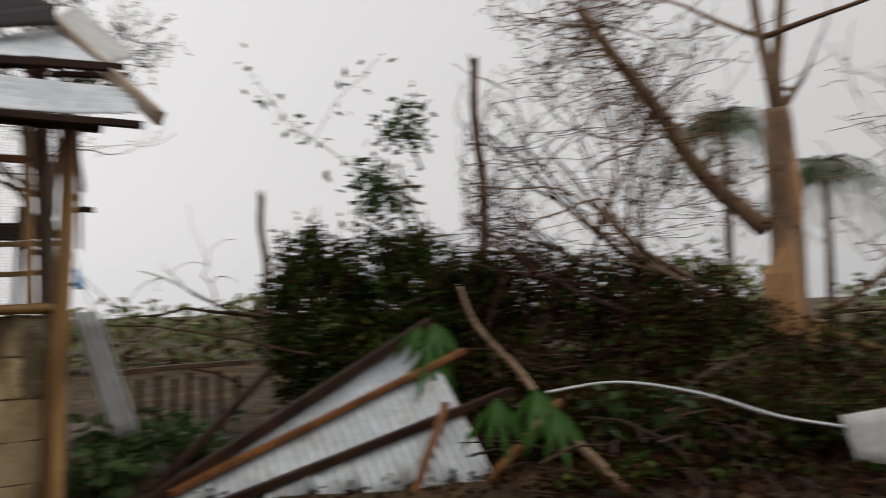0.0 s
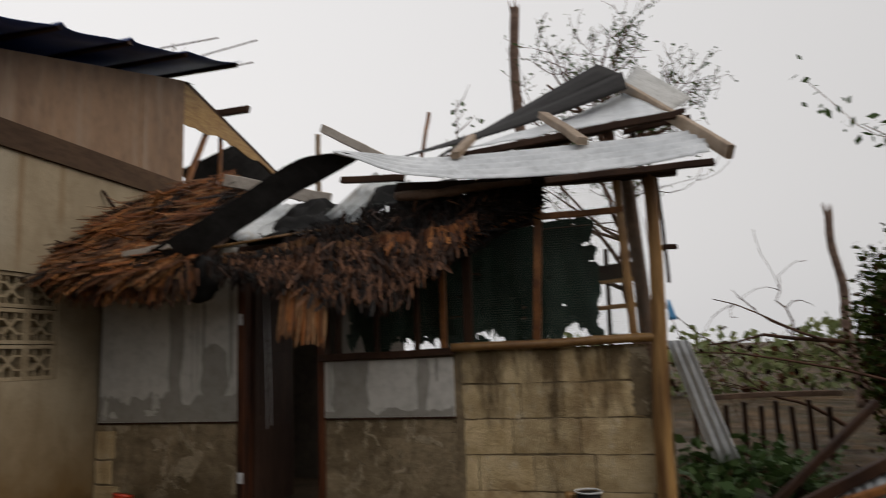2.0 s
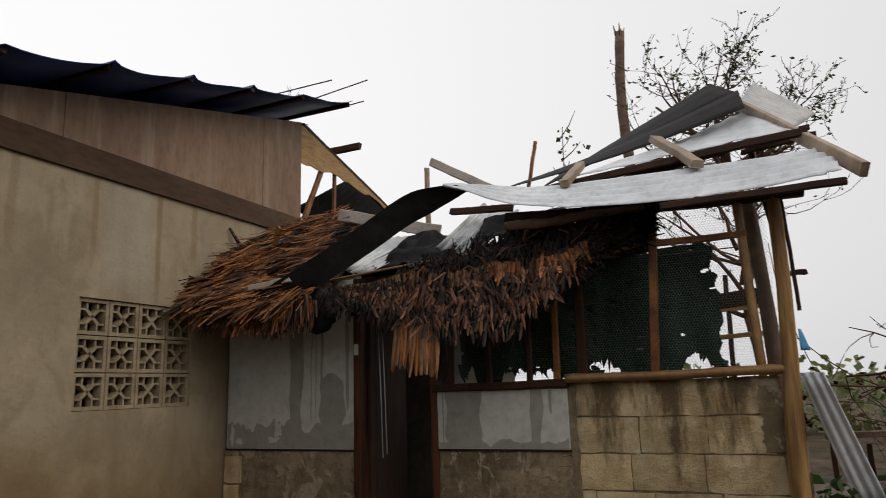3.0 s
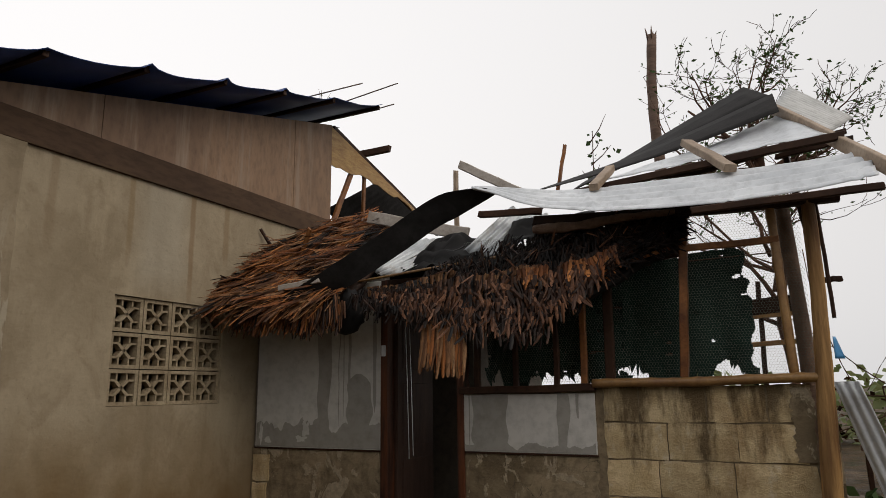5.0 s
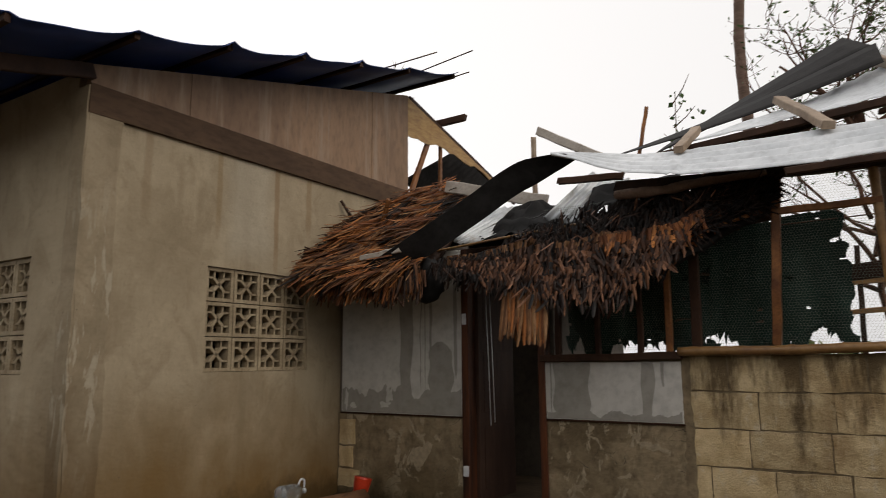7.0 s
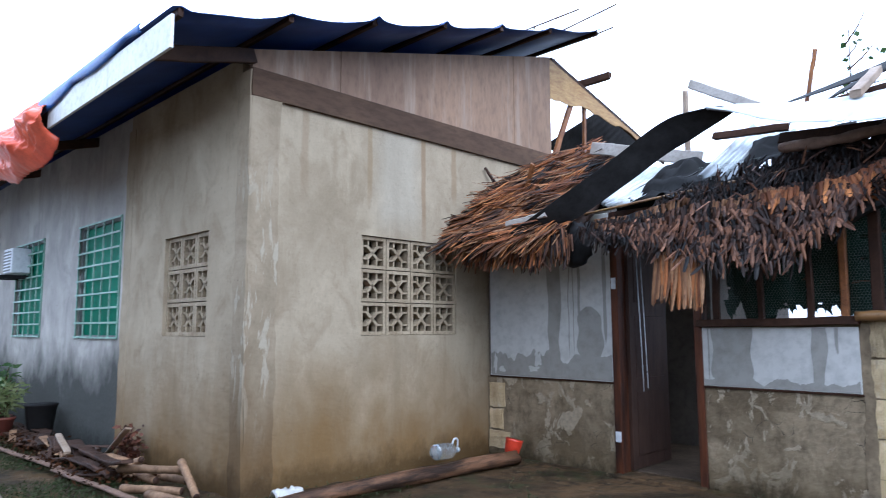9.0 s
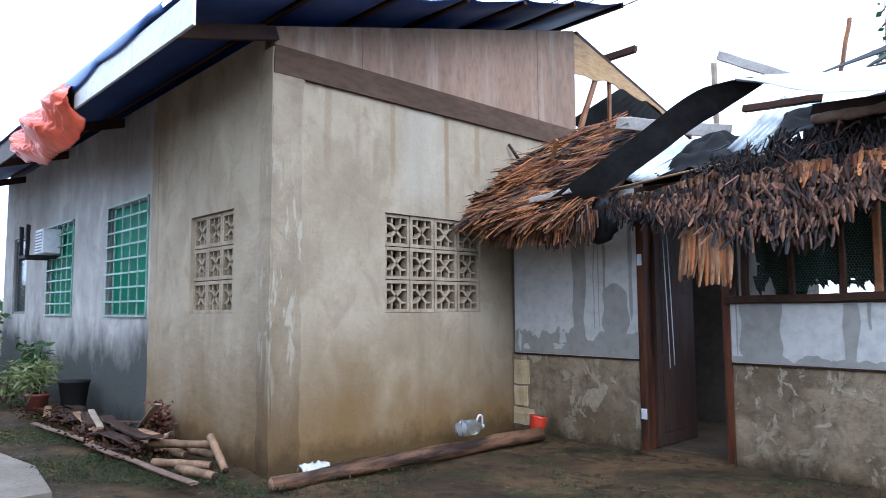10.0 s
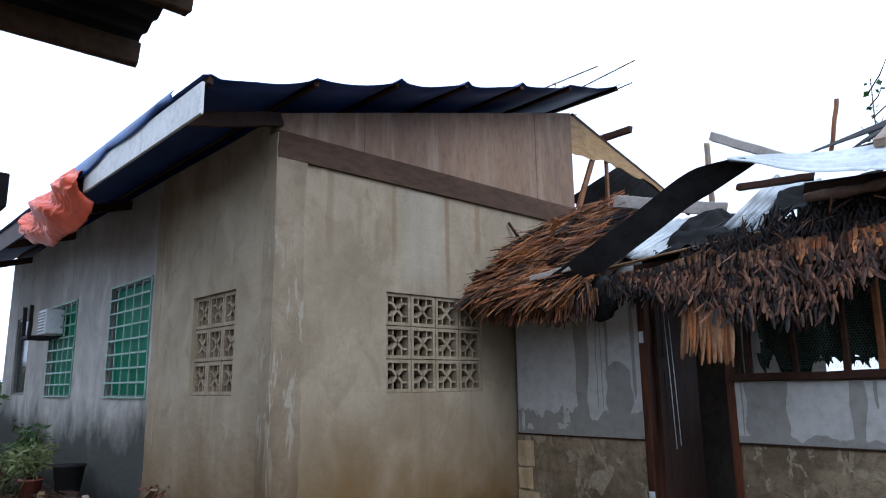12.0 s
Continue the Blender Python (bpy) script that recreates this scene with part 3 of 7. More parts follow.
# ---- ground ----
def make_ground():
    near = [-7.2 + 0.12 * k for k in range(39)] + [-2.5 + 0.045 * k for k in range(172)] + [5.28 + 0.12 * k for k in range(57)]
    xs = [-900, -300, -120, -60, -34, -22, -15, -11, -8.5] + near + [13, 15, 18, 24, 34, 60, 120, 300, 900]
    ys = [-900, -300, -120, -60, -30, -18, -12, -9] + [-7.44 + 0.12 * k for k in range(26)] + [-4.3 + 0.045 * k for k in range(96)] + [0.1 + 0.12 * k for k in range(38)] + [5.5, 7, 9, 12, 16, 24, 40, 80, 200, 900]

    def z(x, y):
        h = 0.035 * noise.noise((x * 1.1, y * 1.1, 0)) + 0.014 * noise.noise((x * 4.3, y * 4.3, 3)) + 0.006 * noise.noise((x * 13, y * 13, 5))
        if -2.6 < x < 5.3 and -4.4 < y < 0.05:
            clod = noise.noise((x * 6.5, y * 6.5, 11)) + 0.6 * noise.noise((x * 15, y * 15, 12))
            h += 0.016 * max(0, clod) + 0.007 * noise.noise((x * 24, y * 24, 13))
        h *= max(0, min(1, 1.4 - (abs(x) + abs(y)) / 60))
        if -0.06 < y < 4 and 0 < x < 5:
            h = 0.0
        return h - 0.02
    verts = [(x, y, z(x, y)) for x in xs for y in ys]
    k = len(ys)
    faces = [(i * k + j, (i + 1) * k + j, (i + 1) * k + j + 1, i * k + j + 1) for i in range(len(xs) - 1) for j in range(k - 1)]
    tagged(new("ground", mesh_of("ground", verts, faces, M_GROUND, True)), "wet brown mud with mossy patches round the house", "ground", kind="structure")


make_ground()


def make_path():
    bm = bmesh.new()
    edge = [(-0.45, -4.12), (-1.4, -4.06), (-2.9, -4.18), (-4.4, -3.95), (-6.2, -3.75), (-9, -3.8), (-16, -3.9)]
    top = [bm.verts.new((x, y + 0.03 * math.sin(3 * x), 0.035)) for x, y in edge]
    low = [bm.verts.new((x, -6.4, 0.035)) for x, y in edge]
    for i in range(len(edge) - 1):
        bm.faces.new((top[i], top[i + 1], low[i + 1], low[i]))
    r = bmesh.ops.extrude_face_region(bm, geom=bm.faces[:])
    bmesh.ops.translate(bm, vec=(0, 0, -0.12), verts=[v for v in r["geom"] if isinstance(v, bmesh.types.BMVert)])
    bmesh.ops.recalc_face_normals(bm, faces=bm.faces[:])
    tagged(part("pavement", bm, M_PATH), "wet pale concrete path beside the long wall", "path", kind="structure")


make_path()

# ---- the cement house: walls ----
CORNER = -2.81
EAVE_Y, VERGE_X = -3.64, 0.45
ROOF_Z = lambda y: 3.34 + 0.287 * (y - EAVE_Y)
RIDGE_Y = 1.62
VENT_Z = (1.195, 2.085)
W_GREEN, W_GREEN_B, W_DARK = (-3.83, -2.54), (-6.45, -5.17), (-8.56, -7.68)

def slab_late(lo, hi):
    bm = bmesh.new()
    box(bm, lo, hi)
    return part("ceiling", bm, M_BAND)


gable = wall("wall_gable", "x", -0.15, 0.15, CORNER, 5.3, -0.2, 3.30, [(-1.69, -0.476, *VENT_Z)], M_RENDER,
             "grey-tan cement-rendered end wall streaked by rain, muddy foot")
long_wall = wall("wall_long", "y", CORNER, 0.15, -2.40, -0.15, -0.2, 3.45, [(-1.485, -0.636, *VENT_Z)], M_RENDER,
                 "tan cement-rendered long wall near the corner")
far_wall = wall("wall_long_far", "y", CORNER + 0.004, 0.146, -9.25, -2.40, -0.2, 3.45,
                [(*W_GREEN, 1.155, 2.445), (*W_GREEN_B, 1.155, 2.445), (*W_DARK, 1.18, 2.42)], M_GREYWALL,
                "grey damp cement-rendered long wall with green windows")
wall("wall_far_end", "x", -9.25, 0.15, CORNER + 0.15, 5.3, -0.2, 3.4, [], M_RENDER, "plain cement end wall")
# ceiling out of view, added to block light behind the vent blocks
tagged(slab_late((-9.1, CORNER + 0.15, 3.2), (-0.15, 5.15, 3.23)), "unseen board ceiling, added to keep the vent openings dark", "ceiling", kind="structure")
wall("wall_back", "y", 5.15, 0.15, -9.1, -0.15, -0.2, 3.4, [], M_RENDER, "plain cement back wall")


def slab(name, lo, hi, material, parent, label="", bevel=0.003):
    bm = bmesh.new()
    box(bm, lo, hi, bevel=bevel)
    return part(name, bm, material, parent, label)


def ragged_slab(name, face, u0, u1, z0, z1, depth, material, parent, seed, label=""):
    """A thin coat of plaster with uneven edges on a wall; face(u, z, d) gives the place d proud of the wall."""
    rng = random.Random(seed)
    bm = bmesh.new()
    n = 26
    a, b = [], []
    for i in range(n + 1):
        z = z0 + (z1 - z0) * i / n
        a.append((u0 + rng.uniform(-0.015, 0.015), z))
        b.append((u1 + 0.025 * noise.noise((z * 4, seed, 0)) + rng.uniform(-0.008, 0.008), z))
    vf = [[bm.verts.new(face(u, z, depth)) for u, z in (p, q)] for p, q in zip(a, b)]
    vb = [[bm.verts.new(face(u, z, -0.01)) for u, z in (p, q)] for p, q in zip(a, b)]
    for i in range(n):
        bm.faces.new((vf[i][0], vf[i][1], vf[i + 1][1], vf[i + 1][0]))
        for s in (0, 1):
            bm.faces.new((vf[i][s], vf[i + 1][s], vb[i + 1][s], vb[i][s]))
    bm.faces.new((vf[0][0], vf[0][1], vb[0][1], vb[0][0]))
    bm.faces.new((vf[n][0], vf[n][1], vb[n][1], vb[n][0]))
    bmesh.ops.recalc_face_normals(bm, faces=bm.faces[:])
    return part(name, bm, material, parent, label)


on_gable = lambda u, z, d: (d, u, z)
on_long = lambda u, z, d: (u, CORNER - d, z)
ragged_slab("pilaster", on_gable, CORNER - 0.012, -2.56, -0.2, 3.09, 0.026, M_PILASTER, gable, 3, "corner strip of thicker render")
ragged_slab("pilaster", on_long, -0.16, 0.024, -0.2, 3.3, 0.022, M_PILASTER, long_wall, 5, "corner strip of paler render")


ragged_slab("plaster_coat", on_long, -2.47, -2.30, -0.2, 3.3, 0.004, M_RENDER, long_wall, 31, "ragged edge of the newer render")


slab("tie_board", (0.0, CORNER - 0.01, 3.09), (0.03, 1.2, 3.32), M_BAND, gable, "brown timber band")


def gable_board(y0, y1, k):
    """One plywood board of the gable, cut to the slope of the roof."""
    bm = bmesh.new()
    top = lambda y: 3.485 + 0.27 * (y + 2.76)
    x = 0.006 + 0.003 * k
    lo = [bm.verts.new((x, y, 3.31)) for y in (y0, y1)]
    hi = [bm.verts.new((x, y, top(y))) for y in (y0, y1)]
    f = bm.faces.new((lo[0], lo[1], hi[1], hi[0]))
    r = bmesh.ops.extrude_face_region(bm, geom=[f])
    bmesh.ops.translate(bm, vec=(-0.05, 0, 0), verts=[v for v in r["geom"] if isinstance(v, bmesh.types.BMVert)])
    bmesh.ops.recalc_face_normals(bm, faces=bm.faces[:])
    part("plywood_board", bm, M_PLY, gable, "rain-stained plywood")


for k, (y0, y1) in enumerate(((-2.81, -1.95), (-1.946, -0.73), (-0.726, 0.49), (0.494, 1.2))):
    gable_board(y0, y1, k % 2)


def torn_board():
    rng = random.Random(4)
    bm = bmesh.new()
    n = 22
    top, low = [], []
    for i in range(n + 1):
        f = i / n
        y = 1.2 + 2.4 * f
        zt = 4.53 - 0.26 * (y - 1.2)
        zl = 4.05 + 0.10 * f - 0.12 * max(0, f - 0.45) / 0.55 + rng.uniform(-0.03, 0.03) - 0.13 * f * f
        top.append(bm.verts.new((0.01, y, max(zt, zl + 0.03))))
        low.append(bm.verts.new((0.01, y, min(zl, zt - 0.05))))
    for i in range(n):
        bm.faces.new((low[i], low[i + 1], top[i + 1], top[i]))
    r = bmesh.ops.extrude_face_region(bm, geom=bm.faces[:])
    bmesh.ops.translate(bm, vec=(-0.014, 0, 0), verts=[v for v in r["geom"] if isinstance(v, bmesh.types.BMVert)])
    bmesh.ops.recalc_face_normals(bm, faces=bm.faces[:])
    part("plywood_board", bm, M_RAWPLY, gable, "torn raw plywood, yellow and splintered")


torn_board()


# ---- vent blocks ----
def vent_block_mesh(size, depth):
    """A pierced cement block: a frame, a four-armed star and small corner bars, all with depth."""
    bm = bmesh.new()
    h = size / 2 - 0.004
    e = 0.030
    for lo, hi in (((-h, -h), (h, -h + e)), ((-h, h - e), (h, h)), ((-h, -h + e), (-h + e, h - e)), ((h - e, -h + e), (h, h - e))):
        box(bm, (lo[0], 0, lo[1]), (hi[0], depth, hi[1]))
    i = h - e
    for s in (45, -45):
        box(bm, (-0.013, 0.012, -i * 0.72), (0.013, depth - 0.01, i * 0.72), Matrix.Rotation(radians(s), 4, "Y"))
    for sx in (-1, 1):
        for sz in (-1, 1):
            box(bm, (sx * i * 0.42 - 0.008, 0.012, min(sz * i * 0.5, sz * i)), (sx * i * 0.42 + 0.008, depth - 0.01, max(sz * i * 0.5, sz * i)))
            box(bm, (min(sx * i * 0.42, sx * i), 0.014, sz * i * 0.5 - 0.008), (max(sx * i * 0.42, sx * i), depth - 0.012, sz * i * 0.5 + 0.008))
    me = bpy.data.meshes.new("vent_block")
    bm.to_mesh(me)
    bm.free()
    me.materials.append(M_VENT)
    return me


def vent_window(name, label, cols, rows, wide, tall, m):
    w = thing(name, label, "vent window", kind="structure")
    w.matrix_basis = m
    me = vent_block_mesh(min(wide / cols, tall / rows), 0.09)
    for i in range(cols):
        for j in range(rows):
            s = (wide / cols) / min(wide / cols, tall / rows), (tall / rows) / min(wide / cols, tall / rows)
            piece("vent_block", me, w, Matrix.Translation(((i + 0.5) * wide / cols, 0.0, (j + 0.5) * tall / rows)) @ Matrix.Diagonal((s[0], 1, s[1], 1)))
    return w


VH = VENT_Z[1] - VENT_Z[0]
vent_window("window_1", "pierced cement vent blocks set in the end wall", 4, 3, 1.214, VH, Matrix.Translation((-0.02, -1.69, VENT_Z[0])) @ Matrix.Rotation(radians(90), 4, "Z"))
vent_window("window_2", "pierced cement vent blocks set in the long wall", 3, 3, 0.849, VH, Matrix.Translation((-1.485, CORNER + 0.035, VENT_Z[0])))


def barred_window(name, x0, x1, z0, z1, cols, rows, pane, bar, label):
    """Louvre panes in a frame behind a welded grille."""
    w = thing(name, label, "window", kind="structure")
    y = CORNER
    for lo, hi in (((x0, z0), (x1, z0 + 0.04)), ((x0, z1 - 0.04), (x1, z1)), ((x0, z0 + 0.04), (x0 + 0.04, z1 - 0.04)), ((x1 - 0.04, z0 + 0.04), (x1, z1 - 0.04))):
        slab("window_frame", (lo[0], y + 0.03, lo[1]), (hi[0], y + 0.09, hi[1]), M_FRAME, w)
    n = rows + 2
    me = None
    for k in range(n):
        z = z0 + 0.05 + (z1 - z0 - 0.1) * (k + 0.5) / n
        if me is None:
            bm = bmesh.new()
            box(bm, (x0 + 0.04 - (x0 + x1) / 2, -0.004, -(z1 - z0) / n * 0.54), (x1 - 0.04 - (x0 + x1) / 2, 0.004, (z1 - z0) / n * 0.54))
            me = bpy.data.meshes.new("pane")
            bm.to_mesh(me)
            bm.free()
            me.materials.append(pane)
        piece("pane", me, w, pose((x0 + x1) / 2, y + 0.075, z, 6 + 3 * math.sin(7 * k)))
    if bar:
        for i in range(cols + 1):
            x = x0 + 0.015 + (x1 - x0 - 0.03) * i / cols
            slab("grille_bar", (x - 0.009, y - 0.012, z0), (x + 0.009, y + 0.004, z1), bar, w)
        for j in range(rows + 1):
            z = z0 + 0.015 + (z1 - z0 - 0.03) * j / rows
            slab("grille_bar", (x0, y - 0.024, z - 0.011), (x1, y - 0.013, z + 0.011), bar, w)
    return w


barred_window("window_3", *W_GREEN, 1.155, 2.445, 5, 8, M_GREEN, M_GRILLE, "green louvre window behind a pale welded grille")
barred_window("window_4", *W_GREEN_B, 1.155, 2.445, 5, 8, M_GREEN, M_GRILLE, "green louvre window with grille beside the air conditioner")
barred_window("window_5", *W_DARK, 1.18, 2.42, 2, 12, M_DARKGLASS, None, "dark glass louvre window in a grey frame")


def air_conditioner():
    t = thing("air_conditioner", "grey window air conditioner on a dark steel bracket", "air conditioner")
    case = slab("body", (-6.22, CORNER - 0.22, 2.02), (-5.83, CORNER + 0.02, 2.36), M_WHITE, t, "dull white casing", 0.012)
    for k in range(7):
        slab("louvre", (-6.19, CORNER - 0.228, 2.05 + 0.042 * k), (-5.86, CORNER - 0.219, 2.07 + 0.042 * k), M_FRAME, case)
    for x in (-6.26, -5.90):
        beam("bracket", (x, CORNER - 0.38, 1.97), (x, CORNER, 1.97), 0.05, 0.05, M_BLACK, t)
        beam("bracket", (x, CORNER - 0.38, 1.97), (x, CORNER - 0.38, 2.40), 0.05, 0.05, M_BLACK, t, up=(0, 1, 0))
    beam("bracket", (-6.26, CORNER - 0.38, 1.97), (-5.90, CORNER - 0.38, 1.97), 0.05, 0.05, M_BLACK, t)


air_conditioner()
tub = thing("tub", "small red plastic tub standing behind the vent blocks", "tub")
slab("side", (-0.30, -1.68, 1.60), (-0.14, -1.56, 1.72), M_RED, tub, bevel=0.02)
slab("shelf", (-0.40, -1.9, 1.57), (-0.155, -0.3, 1.598), M_DARKWOOD, tub)

# ---- the house's roof ----
roof = thing("house_roof", "low gable roof under a sagging navy tarpaulin, far slope torn off", "roof", kind="structure")
PURLINS = (-3.60, -2.75, -1.92, -1.08, -0.24, 0.61, 1.58)


def tarp_z(y, x):
    for a, b in zip(PURLINS, PURLINS[1:]):
        if a <= y <= b:
            f = (y - a) / (b - a)
            sag = 0.07 * (4 * f * (1 - f)) ** 0.45 * (1 if a < 0 else 0.75)
            return ROOF_Z(y) - sag
    return ROOF_Z(y)


def tarp_place(u, v):
    x = VERGE_X + 0.03 - 9.9 * u
    y = -3.66 + 5.28 * v
    return (x + 0.02 * math.sin(9 * y), y, tarp_z(y, x) + 0.045 + 0.015 * noise.noise((x * 1.5, y * 2, 0)))


sheet("tarpaulin", tarp_place, 40, 88, M_TARP, roof, "navy tarpaulin sagging between the purlins", thick=0.006)
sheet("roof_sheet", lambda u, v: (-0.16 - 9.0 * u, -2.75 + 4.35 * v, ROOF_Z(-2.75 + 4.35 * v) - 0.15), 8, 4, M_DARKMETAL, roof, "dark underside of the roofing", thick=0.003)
for y in PURLINS:
    beam("purlin", (VERGE_X, y, ROOF_Z(y) + 0.005), (-9.3, y, ROOF_Z(y) + 0.005), 0.045, 0.055, M_DARKWOOD, roof)
slab("fascia", (-2.16, EAVE_Y - 0.025, 3.10), (VERGE_X, EAVE_Y, 3.335), M_FASCIA, roof, "white painted eave board")
slab("fascia", (-9.3, EAVE_Y - 0.02, 3.08), (-2.165, EAVE_Y, 3.30), M_DARKWOOD, roof)
for x in (-8.0, -5.6, -3.4):
    beam("rafter", (x, EAVE_Y + 0.01, ROOF_Z(EAVE_Y) - 0.20), (x, RIDGE_Y, ROOF_Z(RIDGE_Y) - 0.20), 0.05, 0.1, M_DARKWOOD, roof)
beam("rafter", (0.02, EAVE_Y + 0.01, ROOF_Z(EAVE_Y) - 0.14), (0.02, CORNER, ROOF_Z(CORNER) - 0.17), 0.04, 0.12, M_DARKWOOD, roof)
# torn far slope
beam("rafter", (-0.05, 1.3, 4.55), (-0.05, 4.2, 3.78), 0.05, 0.1, M_DARKWOOD, roof)
beam("purlin", (0.28, 2.15, 4.50), (-1.6, 2.15, 4.50), 0.06, 0.09, M_DARKWOOD, roof)
beam("strut", (-0.03, 1.32, 3.35), (-0.03, 1.72, 4.12), 0.045, 0.07, M_WOOD, roof)
beam("strut", (-0.03, 1.98, 3.3), (-0.03, 2.0, 4.15), 0.04, 0.05, M_WOOD, roof, up=(0, 1, 0))
tube("rebar", [(-0.4, 1.0, 4.9), (0.45, 1.2, 5.02)], (0.008, 0.008), M_STEEL, roof, sides=6)
tube("rebar", [(-0.4, 1.5, 4.95), (0.75, 1.55, 5.10)], (0.008, 0.008), M_STEEL, roof, sides=6)
tube("rebar", [(0.2, 1.62, 4.84), (0.58, 1.75, 4.93)], (0.008, 0.008), M_STEEL, roof, sides=6)
sheet("roof_sheet", patch((-0.3, 3.0, 4.42), (-0.3, 4.3, 4.08), (-0.6, 1.9, 3.7), (-0.6, 4.0, 3.2), 0.008, 0.1, length=1.3), 40, 8, M_DARKMETAL, roof, "dark torn roofing")
bt = sheet("tarpaulin", lambda u, v: (-2.6 + 2.6 * u + 0.02 * math.sin(20 * v), EAVE_Y - 0.035 - 0.02 * math.sin(3 * v), 3.42 - v * (0.05 + 0.05 * abs(math.sin(7 * u)) + 0.10 * (1 - u) ** 2)), 60, 6, M_BLUETARP, roof, "bright blue tarpaulin edge over the fascia")


def orange_tarp():
    def place(u, v):
        x = -2.06 - 2.8 * u - 0.05 * math.sin(9 * v)
        env = (0.55 + 0.45 * math.sqrt(min(1, 4.5 * u))) * (1 - 0.62 * max(0, u - 0.35) / 0.65)
        fold = 0.055 * math.sin(17 * u + 3.0 * v + 4 * noise.noise((u * 4, v * 2, 1))) + 0.05 * abs(noise.noise((u * 11, v * 3, 4))) - 0.06 * abs(noise.noise((u * 24, v * 5, 8))) + 0.025 * abs(noise.noise((u * 50, v * 12, 6)))
        y = EAVE_Y + 0.10 - (0.30 * env + fold) * math.sin(math.pi * (0.08 + 0.88 * v)) ** 0.7
        z = 3.35 + 0.04 * math.sin(7 * u) - 0.62 * env * v + 0.4 * fold
        return (x, y, z)
    t = thing("tarpaulin", "crumpled orange tarpaulin bundled over the eave", "tarpaulin")
    sheet("cover", place, 200, 50, M_ORANGE, t, thick=0.004)


orange_tarp()

# ---- the annex: front wall ----
annex = thing("wall_annex", "low front wall of wet concrete blocks with a door gap", "wall", kind="structure")
slab("core", (3.44, 0.008, -0.1), (4.93, 0.13, 1.30), M_MORTAR, annex, "recessed mortar", 0.0)


def rough_coat(x0, x1, z1, seed):
    """A hand-thrown cement coat with an uneven face and a bitten top edge."""
    bm = bmesh.new()
    nx, nz = int((x1 - x0) / 0.018), 48
    g = []
    for i in range(nx + 1):
        x = x0 + (x1 - x0) * i / nx
        col = []
        for j in range(nz + 1):
            z = -0.12 + (z1 + 0.12) * j / nz - (0.012 * max(0, noise.noise((x * 9, seed, 1))) if j == nz else 0)
            d = 0.007 * noise.noise((x * 4, z * 4, seed)) + 0.003 * noise.noise((x * 13, z * 13, seed + 2)) + 0.002 * noise.noise((x * 31, z * 31, seed + 4))
            d += 0.005 * max(0, min(1, 6 * (noise.noise((x * 3.1, z * 3.7, seed + 7)) + 0.4 * noise.noise((x * 9, z * 9, seed)) - 0.1)))
            col.append(bm.verts.new((x, -0.004 - d, z)))
        g.append(col)
    for i in range(nx):
        for j in range(nz):
            bm.faces.new((g[i][j], g[i + 1][j], g[i + 1][j + 1], g[i][j + 1]))
    rim = [g[i][0] for i in range(nx + 1)] + [g[nx][j] for j in range(1, nz + 1)] + [g[i][nz] for i in range(nx - 1, -1, -1)] + [g[0][j] for j in range(nz - 1, 0, -1)]
    back = [bm.verts.new((v.co.x, 0.13, v.co.z)) for v in rim]
    for k in range(len(rim)):
        bm.faces.new((rim[k], back[k], back[(k + 1) % len(rim)], rim[(k + 1) % len(rim)]))
    bmesh.ops.recalc_face_normals(bm, faces=bm.faces[:])
    part("cement_coat", bm, M_LOWER, annex, "rough flaking cement coat")


rough_coat(2.29, 3.437, 0.775, 4)
rough_coat(0.004, 1.53, 0.765, 9)
slab("core", (2.3, 0.02, 0.778), (3.437, 0.11, 1.30), M_MORTAR, annex)
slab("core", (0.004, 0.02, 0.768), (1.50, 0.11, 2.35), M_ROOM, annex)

COURSES = (-0.04, 0.225, 0.495, 0.765, 1.035, 1.305)


def block_mesh(w, h, seed):
    """A concrete block face with a rough, slightly bulging front and worn edges."""
    rng = random.Random(seed)
    bm = bmesh.new()
    nx, nz = 4, 3
    f = [[bm.verts.new((w * i / nx + (rng.uniform(-0.006, 0.006) if 0 < i < nx else rng.uniform(-0.006, 0.006)), 
                        -0.004 + (rng.uniform(-0.006, 0.002) if 0 < i < nx and 0 < j < nz else rng.uniform(0.0, 0.006)),
                        h * j / nz + rng.uniform(-0.007, 0.007))) for j in range(nz + 1)] for i in range(nx + 1)]
    for i in range(nx):
        for j in range(nz):
            bm.faces.new((f[i][j], f[i + 1][j], f[i + 1][j + 1], f[i][j + 1]))
    rim = [f[i][0] for i in range(nx + 1)] + [f[nx][j] for j in range(1, nz + 1)] + [f[i][nz] for i in range(nx - 1, -1, -1)] + [f[0][j] for j in range(nz - 1, 0, -1)]
    back = [bm.verts.new((v.co.x, 0.03, v.co.z)) for v in rim]
    for k in range(len(rim)):
        bm.faces.new((rim[k], back[k], back[(k + 1) % len(rim)], rim[(k + 1) % len(rim)]))
    bmesh.ops.recalc_face_normals(bm, faces=bm.faces[:])
    me = bpy.data.meshes.new("block")
    bm.to_mesh(me)
    bm.free()
    me.materials.append(M_BLOCK)
    return me


